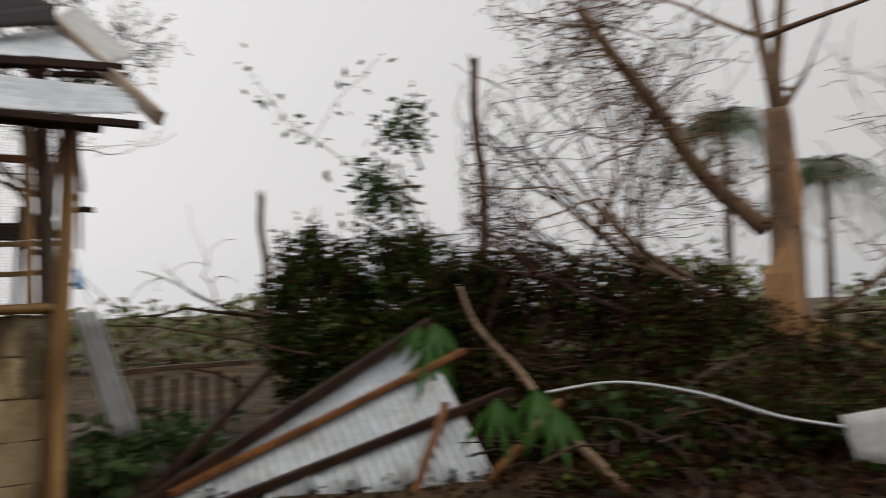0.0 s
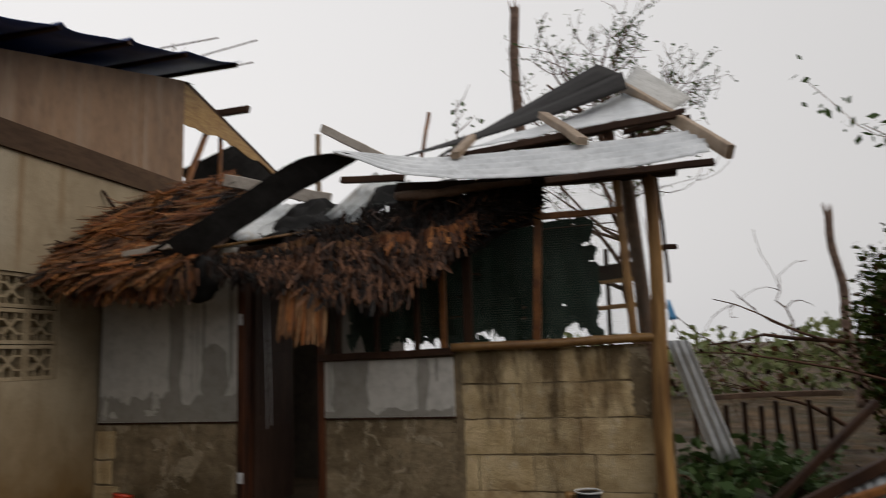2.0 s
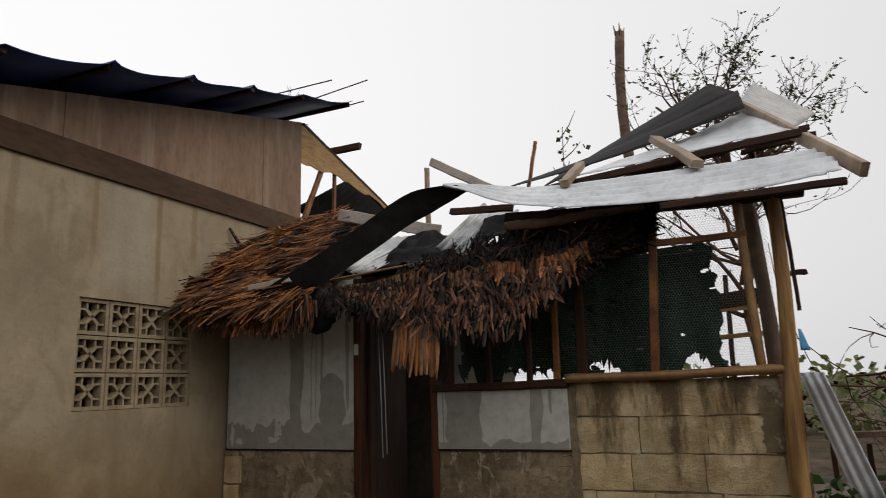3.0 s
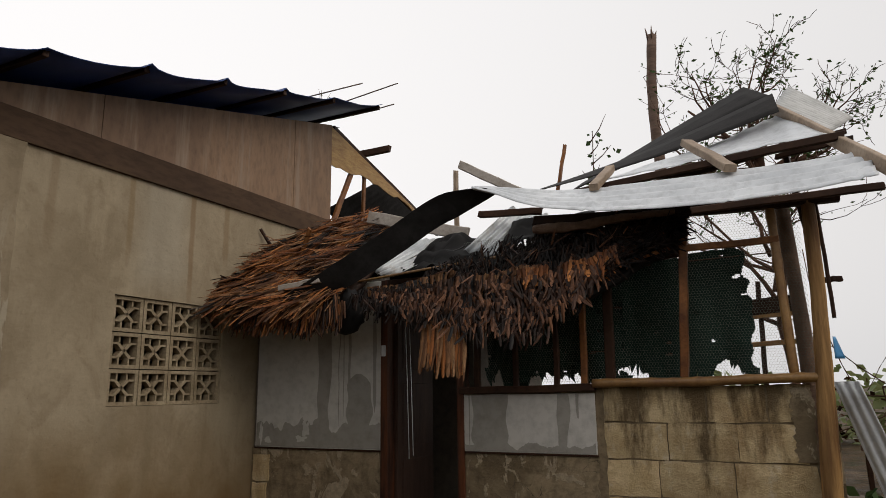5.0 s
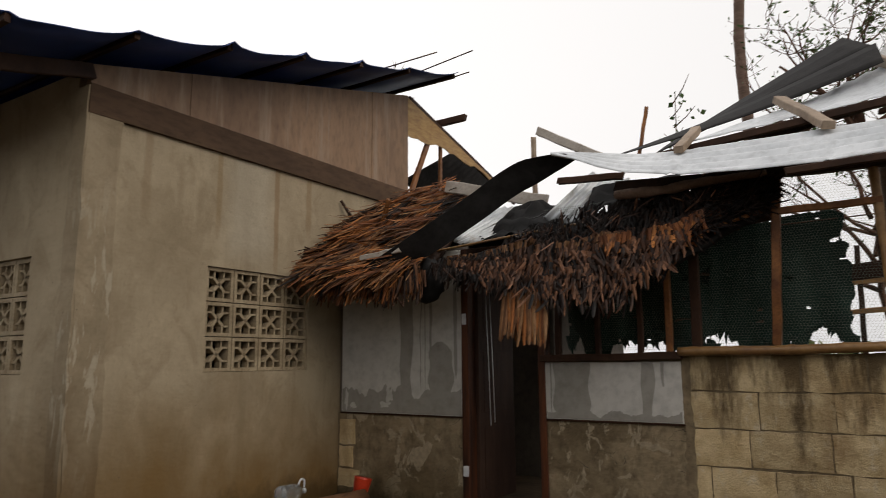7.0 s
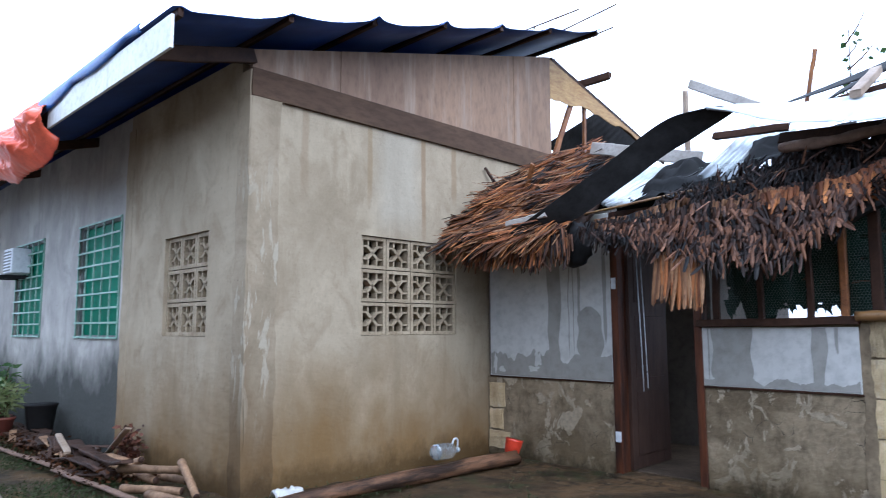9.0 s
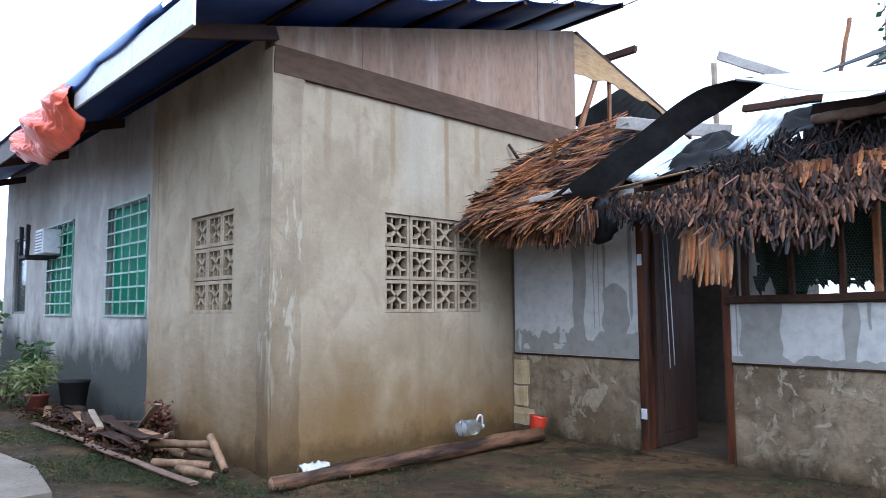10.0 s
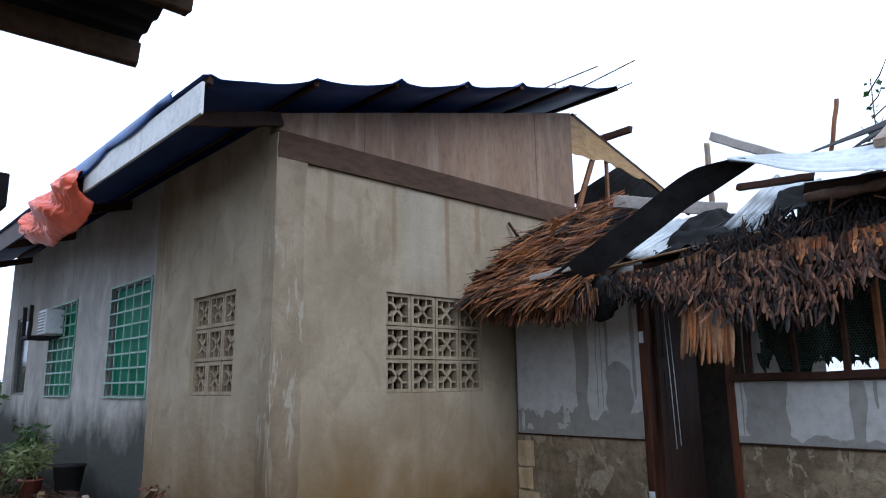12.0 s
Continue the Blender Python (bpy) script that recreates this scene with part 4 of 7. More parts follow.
def lay_blocks():
    rng = random.Random(12)
    for c in range(5):
        z0, z1 = COURSES[c], COURSES[c + 1]
        joints = [3.445]
        x = (3.94, 3.61, 3.88, 3.94, 3.78)[c] + rng.uniform(-0.02, 0.02)
        while x < 4.9:
            joints.append(x)
            x += rng.uniform(0.40, 0.52)
        joints.append(4.925)
        for a, b in zip(joints, joints[1:]):
            if b - a > 0.05:
                piece("block", block_mesh(b - a - rng.uniform(0.006, 0.014), z1 - z0 - rng.uniform(0.008, 0.015), rng.randint(0, 9999)), annex, pose(a + 0.006, rng.uniform(-0.002, 0.004), z0 + 0.006))


lay_blocks()
ragged_slab("cement_coat", lambda u, z, d: (u, -d, z), 4.80, 4.93, 0.78, 1.28, 0.012, M_LOWER, annex, 17, "smeared grey mortar")
ragged_slab("cement_coat", lambda u, z, d: (u, -d, z), 3.43, 3.50, -0.05, 1.28, 0.009, M_MORTAR, annex, 19, "smeared mortar")


for x, z, w, h in ((0.03, 0.24, 0.17, 0.20), (0.03, 0.46, 0.20, 0.24), (0.02, 0.05, 0.26, 0.17)):
    piece("block", block_mesh(w, h, int(300 + 100 * z)), annex, pose(x, -0.012, z))


def damp_shape(bm, x, z0, z1, w, y, seed):
    """A tongue of damp, running down from z1 to z0."""
    n = 14
    l, r = [], []
    for i in range(n + 1):
        f = i / n
        z = z1 + (z0 - z1) * f
        ww = w * (1 - 0.25 * f * f) * (1 + 0.35 * noise.noise((z * 5, seed, 0)))
        ww *= math.sqrt(max(0.02, 1 - max(0, (f - 0.85) / 0.15) ** 2))
        if z1 < 1.5 and z1 != 1.25:
            ww *= math.sqrt(max(0.05, 1 - max(0, (0.22 - f) / 0.22) ** 2))
        c = x + 0.02 * noise.noise((z * 3, seed + 5, 0))
        l.append(bm.verts.new((c - ww / 2, y, z)))
        r.append(bm.verts.new((c + ww / 2, y, z)))
    for i in range(n):
        bm.faces.new((l[i], l[i + 1], r[i + 1], r[i]))


def board_panel(x0, x1, z0, z1, damps, foot, seed, label):
    t = thing("wall_panel", label, "panel")
    board = slab("board", (x0, -0.014, z0), (x1, -0.001, z1), M_PANEL, t)
    bm = bmesh.new()
    for k, (x, a, b, w) in enumerate(damps):
        damp_shape(bm, x, a, b, w, -0.0165 - 0.0004 * k, seed + k)
    part("damp_stain", bm, M_DAMP, board, "grey damp run")
    if foot:
        bm = bmesh.new()
        n = 120
        top = [bm.verts.new((x0 + 0.01 + (x1 - x0 - 0.02) * i / n, -0.0152, z0 + foot + foot * (0.75 * noise.noise((i * 0.07, seed, 0)) + 0.3 * noise.noise((i * 0.21, seed, 0))) + 0.012 * noise.noise((i * 0.8, seed, 0)))) for i in range(n + 1)]
        low = [bm.verts.new((x0 + 0.01 + (x1 - x0 - 0.02) * i / n, -0.0152, z0 + 0.006)) for i in range(n + 1)]
        for i in range(n):
            bm.faces.new((low[i], low[i + 1], top[i + 1], top[i]))
        part("damp_stain", bm, M_DAMP, board, "soaked lower part")
    slab("batten", (x0 - 0.01, -0.02, z0 - 0.016), (x1 + 0.01, 0.0, z0 - 0.001), M_DARKWOOD, t)
    return t


board_panel(0.05, 1.487, 0.775, 2.30, [(0.86, 0.80, 2.3, 0.16), (1.03, 0.98, 2.2, 0.012), (1.08, 1.0, 2.2, 0.012), (1.25, 0.80, 1.45, 0.26), (1.42, 1.1, 2.2, 0.04), (1.15, 0.95, 2.2, 0.03)], 0.22, 3,
            "white fibre board soaked grey in its lower half")
peeled = [o for o in bpy.data.objects if o.name.startswith("board") and o.type == "MESH"][-1]
for k, (x, z, w, h) in enumerate(((0.36, 1.16, 0.10, 0.10), (0.52, 1.14, 0.12, 0.16), (0.66, 0.96, 0.10, 0.22), (0.60, 0.86, 0.16, 0.08), (0.12, 0.9, 0.05, 0.2), (0.2, 0.84, 0.12, 0.06))):
    bm = bmesh.new()
    ring = []
    for i in range(34):
        a = 2 * math.pi * i / 34
        r = 0.75 + 0.55 * noise.noise((1.6 * math.cos(a), 1.6 * math.sin(a), k * 3.7)) + 0.25 * noise.noise((5 * math.cos(a), 5 * math.sin(a), k * 1.3))
        ring.append(bm.verts.new((x + w / 2 * r * math.cos(a), -0.0185, z + h / 2 * r * math.sin(a))))
    bm.faces.new(ring)
    part("peeled_skin", bm, M_PANEL, peeled, "dry white skin of the board")
board_panel(2.305, 3.432, 0.79, 1.255, [(2.54, 0.80, 1.25, 0.33), (3.17, 0.80, 1.25, 0.10), (3.30, 1.06, 1.25, 0.025), (2.36, 0.82, 1.25, 0.012)], 0.06, 8, "white fibre board with grey damp runs under the window")


# ---- door ----
door = thing("door_1", "dark brown wooden door standing open inwards", "door", kind="structure")
jamb = slab("door_frame", (1.49, -0.03, -0.03), (1.56, 0.11, 2.3), M_JAMB, door, "red-brown jamb")
slab("door_frame", (2.25, -0.03, -0.03), (2.31, 0.11, 2.3), M_JAMB, door)
slab("door_frame", (1.56, -0.03, 2.2), (2.25, 0.11, 2.3), M_DARKWOOD, door)
bm = bmesh.new()
box(bm, (0, -0.02, 0.01), (0.70, 0.02, 2.15), bevel=0.004)
for z in (0.12, 0.8, 1.48):
    box(bm, (0.09, -0.026, z), (0.61, -0.018, z + 0.56), bevel=0.004)
leaf = part("door_leaf", bm, M_DOOR, door, "dark brown leaf")
leaf.matrix_basis = pose(1.575, 0.10, 0, 0, 0, 90)
slab("hinge", (1.50, -0.038, 0.26), (1.555, -0.029, 0.35), M_WHITE, jamb, "rusted pale hinge plate")
slab("hinge", (1.50, -0.038, 1.60), (1.545, -0.029, 1.70), M_WHITE, jamb)
for k, x in enumerate((1.80, 1.84)):
    tube("cord", [(x, -0.12, 1.9), (x + 0.01, -0.10, 1.3), (x + 0.03, -0.11, 0.72 + 0.03 * k)], (0.0035, 0.0035, 0.0035), M_WHITE, door, "thin pale cord", 5)
# low slab added as the muddy ground in the door gap
slab("door_sill", (1.50, -0.12, -0.06), (2.31, 0.12, -0.004), M_GROUND, door, "low strip of muddy ground in the door gap", 0.01)

# ---- inside the annex ----
tagged(slab("floor", (0.02, 0.135, -0.04), (5.0, 4.2, 0.004), M_FLOOR, None), "dim trodden floor inside the annex", "floor", kind="structure")
# the partition shows through the door; with the added inner wall it blocks light
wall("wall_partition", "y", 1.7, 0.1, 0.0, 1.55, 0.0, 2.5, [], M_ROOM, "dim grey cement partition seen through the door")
wall("wall_inner", "x", 1.55, 0.1, 1.7, 4.1, 0.0, 2.5, [], M_ROOM, "inner wall added to shut light out of the door room")
wall("wall_rear", "y", 4.1, 0.1, 1.65, 5.0, 0.0, 1.25, [], M_LOWER, "low rear wall of the annex")
# added above the rear opening to block light reaching the doorway
wall("wall_rear_added", "y", 4.1, 0.1, 1.65, 3.7, 1.72, 2.55, [], M_BAND, "board wall added above the rear opening to keep light out")
wall("wall_side", "x", 4.98, 0.1, 0.14, 4.1, 0.0, 1.28, [], M_LOWER, "low side wall of the annex")

# ---- window of the annex: sill, posts, mesh, net ----
frame_thing = thing("window_6", "unglazed window of bamboo posts with chicken wire", "window", kind="structure")


def bamboo(a, b, r, parent, material=M_BAMBOO, name="bamboo_rail", seed=1, label=""):
    """A bamboo culm with swollen joints."""
    L = (Vector(b) - Vector(a)).length
    rng = random.Random(seed)
    n = max(3, int(L / 0.055))
    pts, rad = [], []
    node = rng.uniform(0.08, 0.3)
    for i in range(n + 1):
        f = i / n
        s = f * L
        p = lerp3(a, b, f)
        pts.append(p + Vector((0, 0, 0.004 * math.sin(5 * s + seed))))
        rad.append(r * (1.14 if abs((s - node) % 0.33) < 0.03 else 1.0) * rng.uniform(0.97, 1.03))
    return tube(name, pts, rad, material, parent, label, 10)


bamboo((3.43, -0.045, 1.325), (5.03, -0.045, 1.345), 0.034, frame_thing, name="window_sill", label="split yellow bamboo sill")
beam("window_sill", (2.29, -0.03, 1.285), (3.45, -0.03, 1.30), 0.05, 0.06, M_DARKWOOD, frame_thing)
for k, (x, z, w, mt) in enumerate(((2.42, 2.2, 0.05, M_DARKWOOD), (2.77, 2.2, 0.045, M_DARKWOOD), (3.12, 2.2, 0.045, M_DARKWOOD), (3.35, 2.3, 0.05, M_WOOD), (3.56, 2.35, 0.07, M_DARKWOOD))):
    beam("post", (x, 0.03, 1.30), (x + 0.01, 0.03, z), w, w, mt, frame_thing, up=(0, 1, 0))
beam("post", (4.11, 0.0, 1.36), (4.20, 0.0, 2.60), 0.06, 0.07, M_WOOD, frame_thing, up=(0, 1, 0))
bamboo((4.845, -0.01, 1.36), (4.80, -0.01, 2.62), 0.032, frame_thing, name="post", seed=4)
beam("rail", (4.2, -0.02, 2.33), (4.83, -0.02, 2.335), 0.04, 0.05, M_WOOD, frame_thing)
beam("rail", (3.6, 0.05, 2.26), (4.2, 0.05, 2.31), 0.04, 0.05, M_DARKWOOD, frame_thing)


def chicken_wire():
    """Hexagonal wire netting, drawn as thin twisted strands."""
    verts, faces = [], []
    y = 0.055
    a = 0.0125

    def strand(p, q):
        tube_data((p, q), (0.0011, 0.0011), 3, verts, faces)
    rows = int(1.25 / (1.5 * a)) + 1
    for x0, x1 in ((2.32, 5.0),):
        cols = int((x1 - x0) / (math.sqrt(3) * a))
        for r in range(rows):
            for c in range(cols):
                cx = x0 + math.sqrt(3) * a * (c + 0.5 * (r % 2))
                cz = 1.34 + 1.5 * a * r
                if cz > 2.58:
                    continue
                yy = y + 0.012 * noise.noise((cx * 2, cz * 2, 0))
                p = [(cx + a * math.sin(math.pi / 3 * k), yy, cz + a * math.cos(math.pi / 3 * k)) for k in (0, 1, 2, 5)]
                strand(p[0], p[1]), strand(p[1], p[2]), strand(p[0], p[3])
    tagged(hang(new("wire_mesh", mesh_of("wire_mesh", verts, faces, M_WIRE)), frame_thing, "hexagonal chicken wire"), kind="stuff")


chicken_wire()


def corner_post():
    t = thing("post", "thick peeled wooden corner post, pale and wet", "post")
    rng = random.Random(5)
    pts = smooth_line([(4.985, -0.045, -0.1), (4.99, -0.05, 0.6), (5.02, -0.04, 1.3), (5.045, -0.03, 1.9), (5.05, -0.02, 2.62)], 5)
    tube("shaft", pts, [0.072 - 0.028 * i / len(pts) for i in range(len(pts))], M_POST, t, wobble=0.07, sides=10)
    u = thing("post", "grey inner post behind the chicken wire", "post")
    tube("shaft", smooth_line([(4.93, 0.16, 0.0), (4.94, 0.16, 1.4), (4.88, 0.14, 2.66)], 5), [0.058 - 0.008 * i / 11 for i in range(11)], M_BARK, u, wobble=0.06, sides=10)
    s = thing("post", "dark split stick beside the corner post", "post")
    beam("shaft", (5.13, 0.02, 1.75), (5.10, 0.03, 2.62), 0.025, 0.05, M_DARKWOOD, s, up=(0, 1, 0))
    beam("shaft", (5.10, 0.10, 2.03), (5.21, 0.10, 2.03), 0.03, 0.04, M_DARKWOOD, s)
    r = thing("plastic_rag", "scrap of light blue plastic caught on the post", "rag")
    sheet("scrap", lambda u, v: (5.10 + 0.045 * u * (0.4 + v), -0.03 + 0.05 * u, 1.62 - 0.15 * v), 4, 6, M_BLUE, r)


corner_post()


def green_net():
    """Folded green shade net hung inside the window, its foot torn into strips."""
    t = thing("shade_net", "torn dark green shade net hanging inside the window", "net")

    def drape(x0, x1, top, foot, y, seed, label):
        nx, nz = int((x1 - x0) / 0.009), 110

        def place(u, v):
            x, z = x0 + (x1 - x0) * u, top + (foot - top) * v
            fold = 0.045 * math.sin(9 * x + 1.5 * noise.noise((x * 2, z, seed))) + 0.03 * noise.noise((x * 7, z * 2.5, seed))
            return (x + 0.03 * noise.noise((x * 3, z * 3, seed + 4)), y + fold, z + 0.03 * noise.noise((x * 3.3, seed, 0)))

        def keep(u, v, c):
            if v < 0.06 + 0.10 * max(0, noise.noise((c.x * 6, seed, 3))):
                return False
            if v > 0.94 + 0.16 * noise.noise((c.x * 4, seed, 1)) + 0.12 * noise.noise((c.x * 15, seed, 2)):
                return False
            if u > 0.90 and noise.noise((c.x * 5, c.z * 7, seed + 6)) < -1 + 14 * (u - 0.90):
                return False
            return noise.noise((c.x * 9, c.z * 26, seed + 9)) < 0.52
        ob = sheet("netting", place, nx, nz, M_NET, t, label, thick=0.002, keep=keep)
        tagged(ob, kind="stuff")
        rng = random.Random(seed)
        verts, faces = [], []
        for k in range(int((x1 - x0) * 46)):
            x = x0 + (x1 - x0) * rng.random()
            w, length = rng.uniform(0.010, 0.035), rng.uniform(0.06, 0.20)
            z = top + (foot - top) * (0.86 + 0.14 * noise.noise((x * 4, seed, 1)))
            yy, dx = y + 0.045 * math.sin(9 * x), rng.gauss(0, 0.03)
            if noise.noise((x * 5, seed, 12)) < -0.22:
                length *= 0.4
            b = len(verts)
            verts += [(x - w, yy, z), (x + w, yy, z), (x + 0.7 * w + dx * 0.6, yy - 0.01, z - length * 0.6), (x + 0.1 * w + dx, yy, z - length), (x - 0.7 * w + dx * 0.6, yy - 0.01, z - length * 0.6)]
            faces += [(b, b + 1, b + 2, b + 4), (b + 4, b + 2, b + 3)]
        tagged(hang(new("tatter", mesh_of("tatter", verts, faces, M_NET)), t, "torn strips at the foot of the net"), kind="stuff")

    drape(2.30, 3.62, 2.46, 1.30, 0.50, 3, "ragged green netting")
    drape(3.55, 4.62, 2.48, 1.32, 0.56, 8, "ragged green netting")
    drape(2.9, 4.45, 2.38, 1.70, 0.66, 15, "second layer of netting")
    tube("line", [(2.3, 0.56, 2.36), (3.5, 0.56, 2.32), (4.95, 0.54, 2.34)], (0.006, 0.006, 0.006), M_TWIG, t, sides=5)
    beam("rail", (3.6, 0.74, 1.86), (4.98, 0.74, 1.96), 0.04, 0.13, M_DARKWOOD, t)


green_net()
for a, b in (((4.2, 4.1, 2.15), (5.0, 4.1, 2.18)), ((4.2, 4.1, 1.8), (5.0, 4.1, 1.83))):
    tagged(beam("rear_rail", a, b, 0.05, 0.06, M_BAMBOO), "bamboo rail across the open rear side", "rail")
tagged(beam("rear_post", (4.55, 4.12, 1.2), (4.57, 4.12, 2.6), 0.06, 0.06, M_DARKWOOD, up=(0, 1, 0)), "dark post on the rear wall", "post")

# ---- roof of the annex ----
aroof = thing("annex_roof", "wrecked lean roof of loose zinc sheets, rafters and flashing", "roof", kind="structure")
beam("eave_beam", (3.0, -0.02, 2.69), (5.25, -0.02, 2.60), 0.08, 0.08, M_DARKWOOD, aroof, "split brown eave beam", bend=-0.02)
beam("eave_beam", (4.3, -0.42, 2.52), (5.47, -0.44, 2.53), 0.04, 0.05, M_DARKWOOD, aroof)
tube("eave_beam", smooth_line([(3.02, -0.10, 2.60), (3.35, -0.13, 2.575), (3.75, -0.12, 2.60), (4.15, -0.10, 2.61)], 5), [0.032, 0.04, 0.043, 0.04, 0.044, 0.04, 0.037, 0.04, 0.042, 0.036, 0.036, 0.034, 0.034, 0.03, 0.026, 0.02], M_BARK, aroof, "rough split log under the sheet", 8, 0.2, 5)


def eave_sheet(u, v):
    x = 2.62 + 2.83 * u
    front = float(np.interp(x, (2.62, 2.81, 3.0, 3.21, 3.64, 4.1, 4.52, 5.04, 5.45), (2.92, 2.85, 2.755, 2.68, 2.60, 2.565, 2.55, 2.56, 2.60)))
    back = float(np.interp(x, (2.62, 2.9, 3.43, 4.28, 5.09, 5.45), (2.99, 2.97, 2.93, 2.92, 2.91, 2.92)))
    w = 1.0 if u > 0.2 else 0.5 + 0.5 * u / 0.2
    y = -0.47 + 0.50 * v * w + 0.04 * math.sin(3 * u)
    z = front + (back - front) * v + 0.016 * math.sin(2 * math.pi * v * 4.6) + sum(0.03 * noise.noise((x * 30, v * 9, 2)) * math.exp(-((x - c) / 0.05) ** 2) for c in (3.56, 4.58, 5.36))
    return (x, y, z)


sheet("eave_sheet", eave_sheet, 110, 48, M_ZINC, aroof, "pale zinc sheet drooping along the eave", thick=0.003)
sheet("upper_sheet", patch((3.45, 0.25, 3.04), (5.25, 0.25, 3.16), (4.42, 0.98, 3.46), (4.93, 1.05, 3.66),
                           sag=lambda u, v: (0, 0, -0.05 * math.sin(math.pi * u) * math.sin(math.pi * v) + 0.018 * noise.noise((u * 7, v * 3, 2)) + 0.008 * noise.noise((u * 19, v * 5, 4)))), 60, 10, M_ZINC, aroof, "pale zinc sheet below the ridge")


def ridge_cap(u, v):
    p = lerp3((2.72, 1.15, 3.28), (4.93, 1.15, 3.86), u)
    s = -0.05 * math.sin(math.pi * u)
    return (p.x + 0.03 * v, p.y - 0.40 * v, p.z + 0.05 + s - 0.33 * v * (0.45 + 0.55 * u))


sheet("ridge_cap", ridge_cap, 24, 4, M_DARKMETAL, aroof, "dark folded ridge flashing", thick=0.004)
sheet("ridge_cap", patch((2.9, 2.1, 3.62), (4.68, 2.2, 4.46), (2.9, 1.5, 3.35), (4.95, 1.6, 4.05)), 16, 3, M_DARKMETAL, aroof, "dark flashing of the far slope", thick=0.004)
beam("rafter", (4.90, 1.2, 3.80), (5.58, -0.47, 2.58), 0.05, 0.10, M_PALEWOOD, aroof, "pale end rafter")
beam("rafter", (4.93, 1.2, 3.70), (5.20, 3.2, 2.7), 0.05, 0.10, M_DARKWOOD, aroof)
beam("purlin", (3.2, 0.16, 2.93), (5.35, 0.16, 3.10), 0.05, 0.06, M_DARKWOOD, aroof, "bare dark purlin")
beam("purlin", (3.3, 0.62, 2.95), (5.15, 0.62, 3.26), 0.05, 0.06, M_DARKWOOD, aroof)
beam("brace", (4.22, 0.5, 3.35), (4.57, -0.06, 2.90), 0.10, 0.06, M_PALEWOOD, aroof, "loose pale rafter stub")
beam("brace", (3.56, 0.5, 3.22), (3.53, -0.04, 2.91), 0.08, 0.06, M_PALEWOOD, aroof, "loose pale rafter stub")
beam("stick", (2.61, 2.0, 3.45), (2.74, 2.0, 4.08), 0.03, 0.06, M_WOOD, aroof, up=(0, 1, 0))
beam("rafter", (2.13, 0.4, 3.45), (2.75, 0.4, 3.08), 0.07, 0.08, M_GREYWOOD, aroof, "weathered rafter end sticking up")
beam("post", (1.985, 0.6, 2.5), (1.98, 0.6, 3.47), 0.04, 0.05, M_PALEWOOD, aroof, up=(0, 1, 0))
beam("plank", (1.16, 0.28, 3.02), (2.25, 0.28, 2.72), 0.04, 0.12, M_GREYWOOD, aroof, "grey loose plank")
beam("plank", (0.80, -0.62, 2.20), (1.25, -0.62, 2.24), 0.10, 0.05, M_GREYWOOD, aroof)
beam("plank", (2.40, 0.2, 2.87), (3.0, 0.2, 2.83), 0.05, 0.06, M_DARKWOOD, aroof)
sheet("back_sheet", patch((4.90, 1.3, 3.82), (5.10, 2.1, 4.33), (5.38, 1.4, 3.55), (5.62, 2.0, 3.85), 0.008, 0.076, length=0.9), 50, 8, M_CLEAR, aroof, "milky corrugated plastic sheet")
for k, (x, z) in enumerate(((5.42, 3.42), (5.40, 3.58), (5.36, 3.30))):
    beam("purlin", (4.9, 1.45 + 0.25 * k, z - 0.02), (x + 0.1, 1.3 + 0.25 * k, z), 0.04, 0.05, M_DARKWOOD, aroof)


def flashing(u, v):
    p = Vector(smooth_line([(0.90, -0.72, 2.04), (1.40, -0.66, 2.24), (1.85, -0.56, 2.50), (2.26, -0.47, 2.75), (2.72, -0.42, 2.88)], 8)[min(32, int(round(u * 32)))])
    return p + Vector((0.05 * v, 0.16 * v, 0.04 + (0.18 * min(1, 0.25 + 3 * u) if u < 0.8 else 0.18 * (1 - u) / 0.2) * (0.5 - v)))


sheet("flashing", flashing, 32, 3, M_DARKMETAL, aroof, "long dark flashing torn loose across the thatch", thick=0.006, smooth=False)
sheet("loose_sheet", patch((2.35, -0.05, 2.50), (2.65, 0.0, 2.38), (2.62, 0.45, 2.98), (2.98, 0.45, 2.86), 0.014, 0.076, length=0.34), 40, 6, M_OLDZINC, aroof, "crumpled zinc sheet")
sheet("loose_sheet", patch((1.55, -0.2, 2.33), (1.75, -0.2, 2.30), (2.0, 0.3, 2.66), (2.16, 0.3, 2.62), 0.012, 0.076, length=0.25), 24, 6, M_OLDZINC, aroof, "crumpled zinc sheet")
sheet("loose_sheet", patch((1.2, 0.0, 2.42), (1.5, 0.0, 2.38), (1.5, 0.5, 2.8), (1.95, 0.5, 2.75), 0.012, 0.076, length=0.4), 30, 6, M_OLDZINC, aroof)
sheet("sheeting", lambda u, v: (1.75 + 0.75 * u, -0.12 + 0.35 * v + 0.06 * noise.noise((u * 5, v * 4, 2)), 2.36 + 0.34 * v * (0.6 + 0.5 * math.sin(3 * u)) + 0.07 * noise.noise((u * 6, v * 6, 7))), 20, 12, M_BLACK, aroof, "torn black plastic, also standing in for the dark gap")
# black sheet put in the gap below the eave, which is only dark
sheet("sheeting", lambda u, v: (2.7 + 0.75 * u, -0.05 + 0.35 * v, 2.50 + 0.30 * v + 0.06 * noise.noise((u * 5, v * 5, 9))), 18, 8, M_BLACK, aroof, "torn black plastic, also standing in for the dark gap")
# sheet added over the room to keep light from above out
sheet("added_ceiling_sheet", patch((0.05, 0.2, 2.5), (3.4, 0.2, 2.52), (0.05, 4.1, 2.55), (3.4, 4.1, 2.6)), 6, 6, M_DARKMETAL, aroof, "dark sheet added under the roof to darken the room")


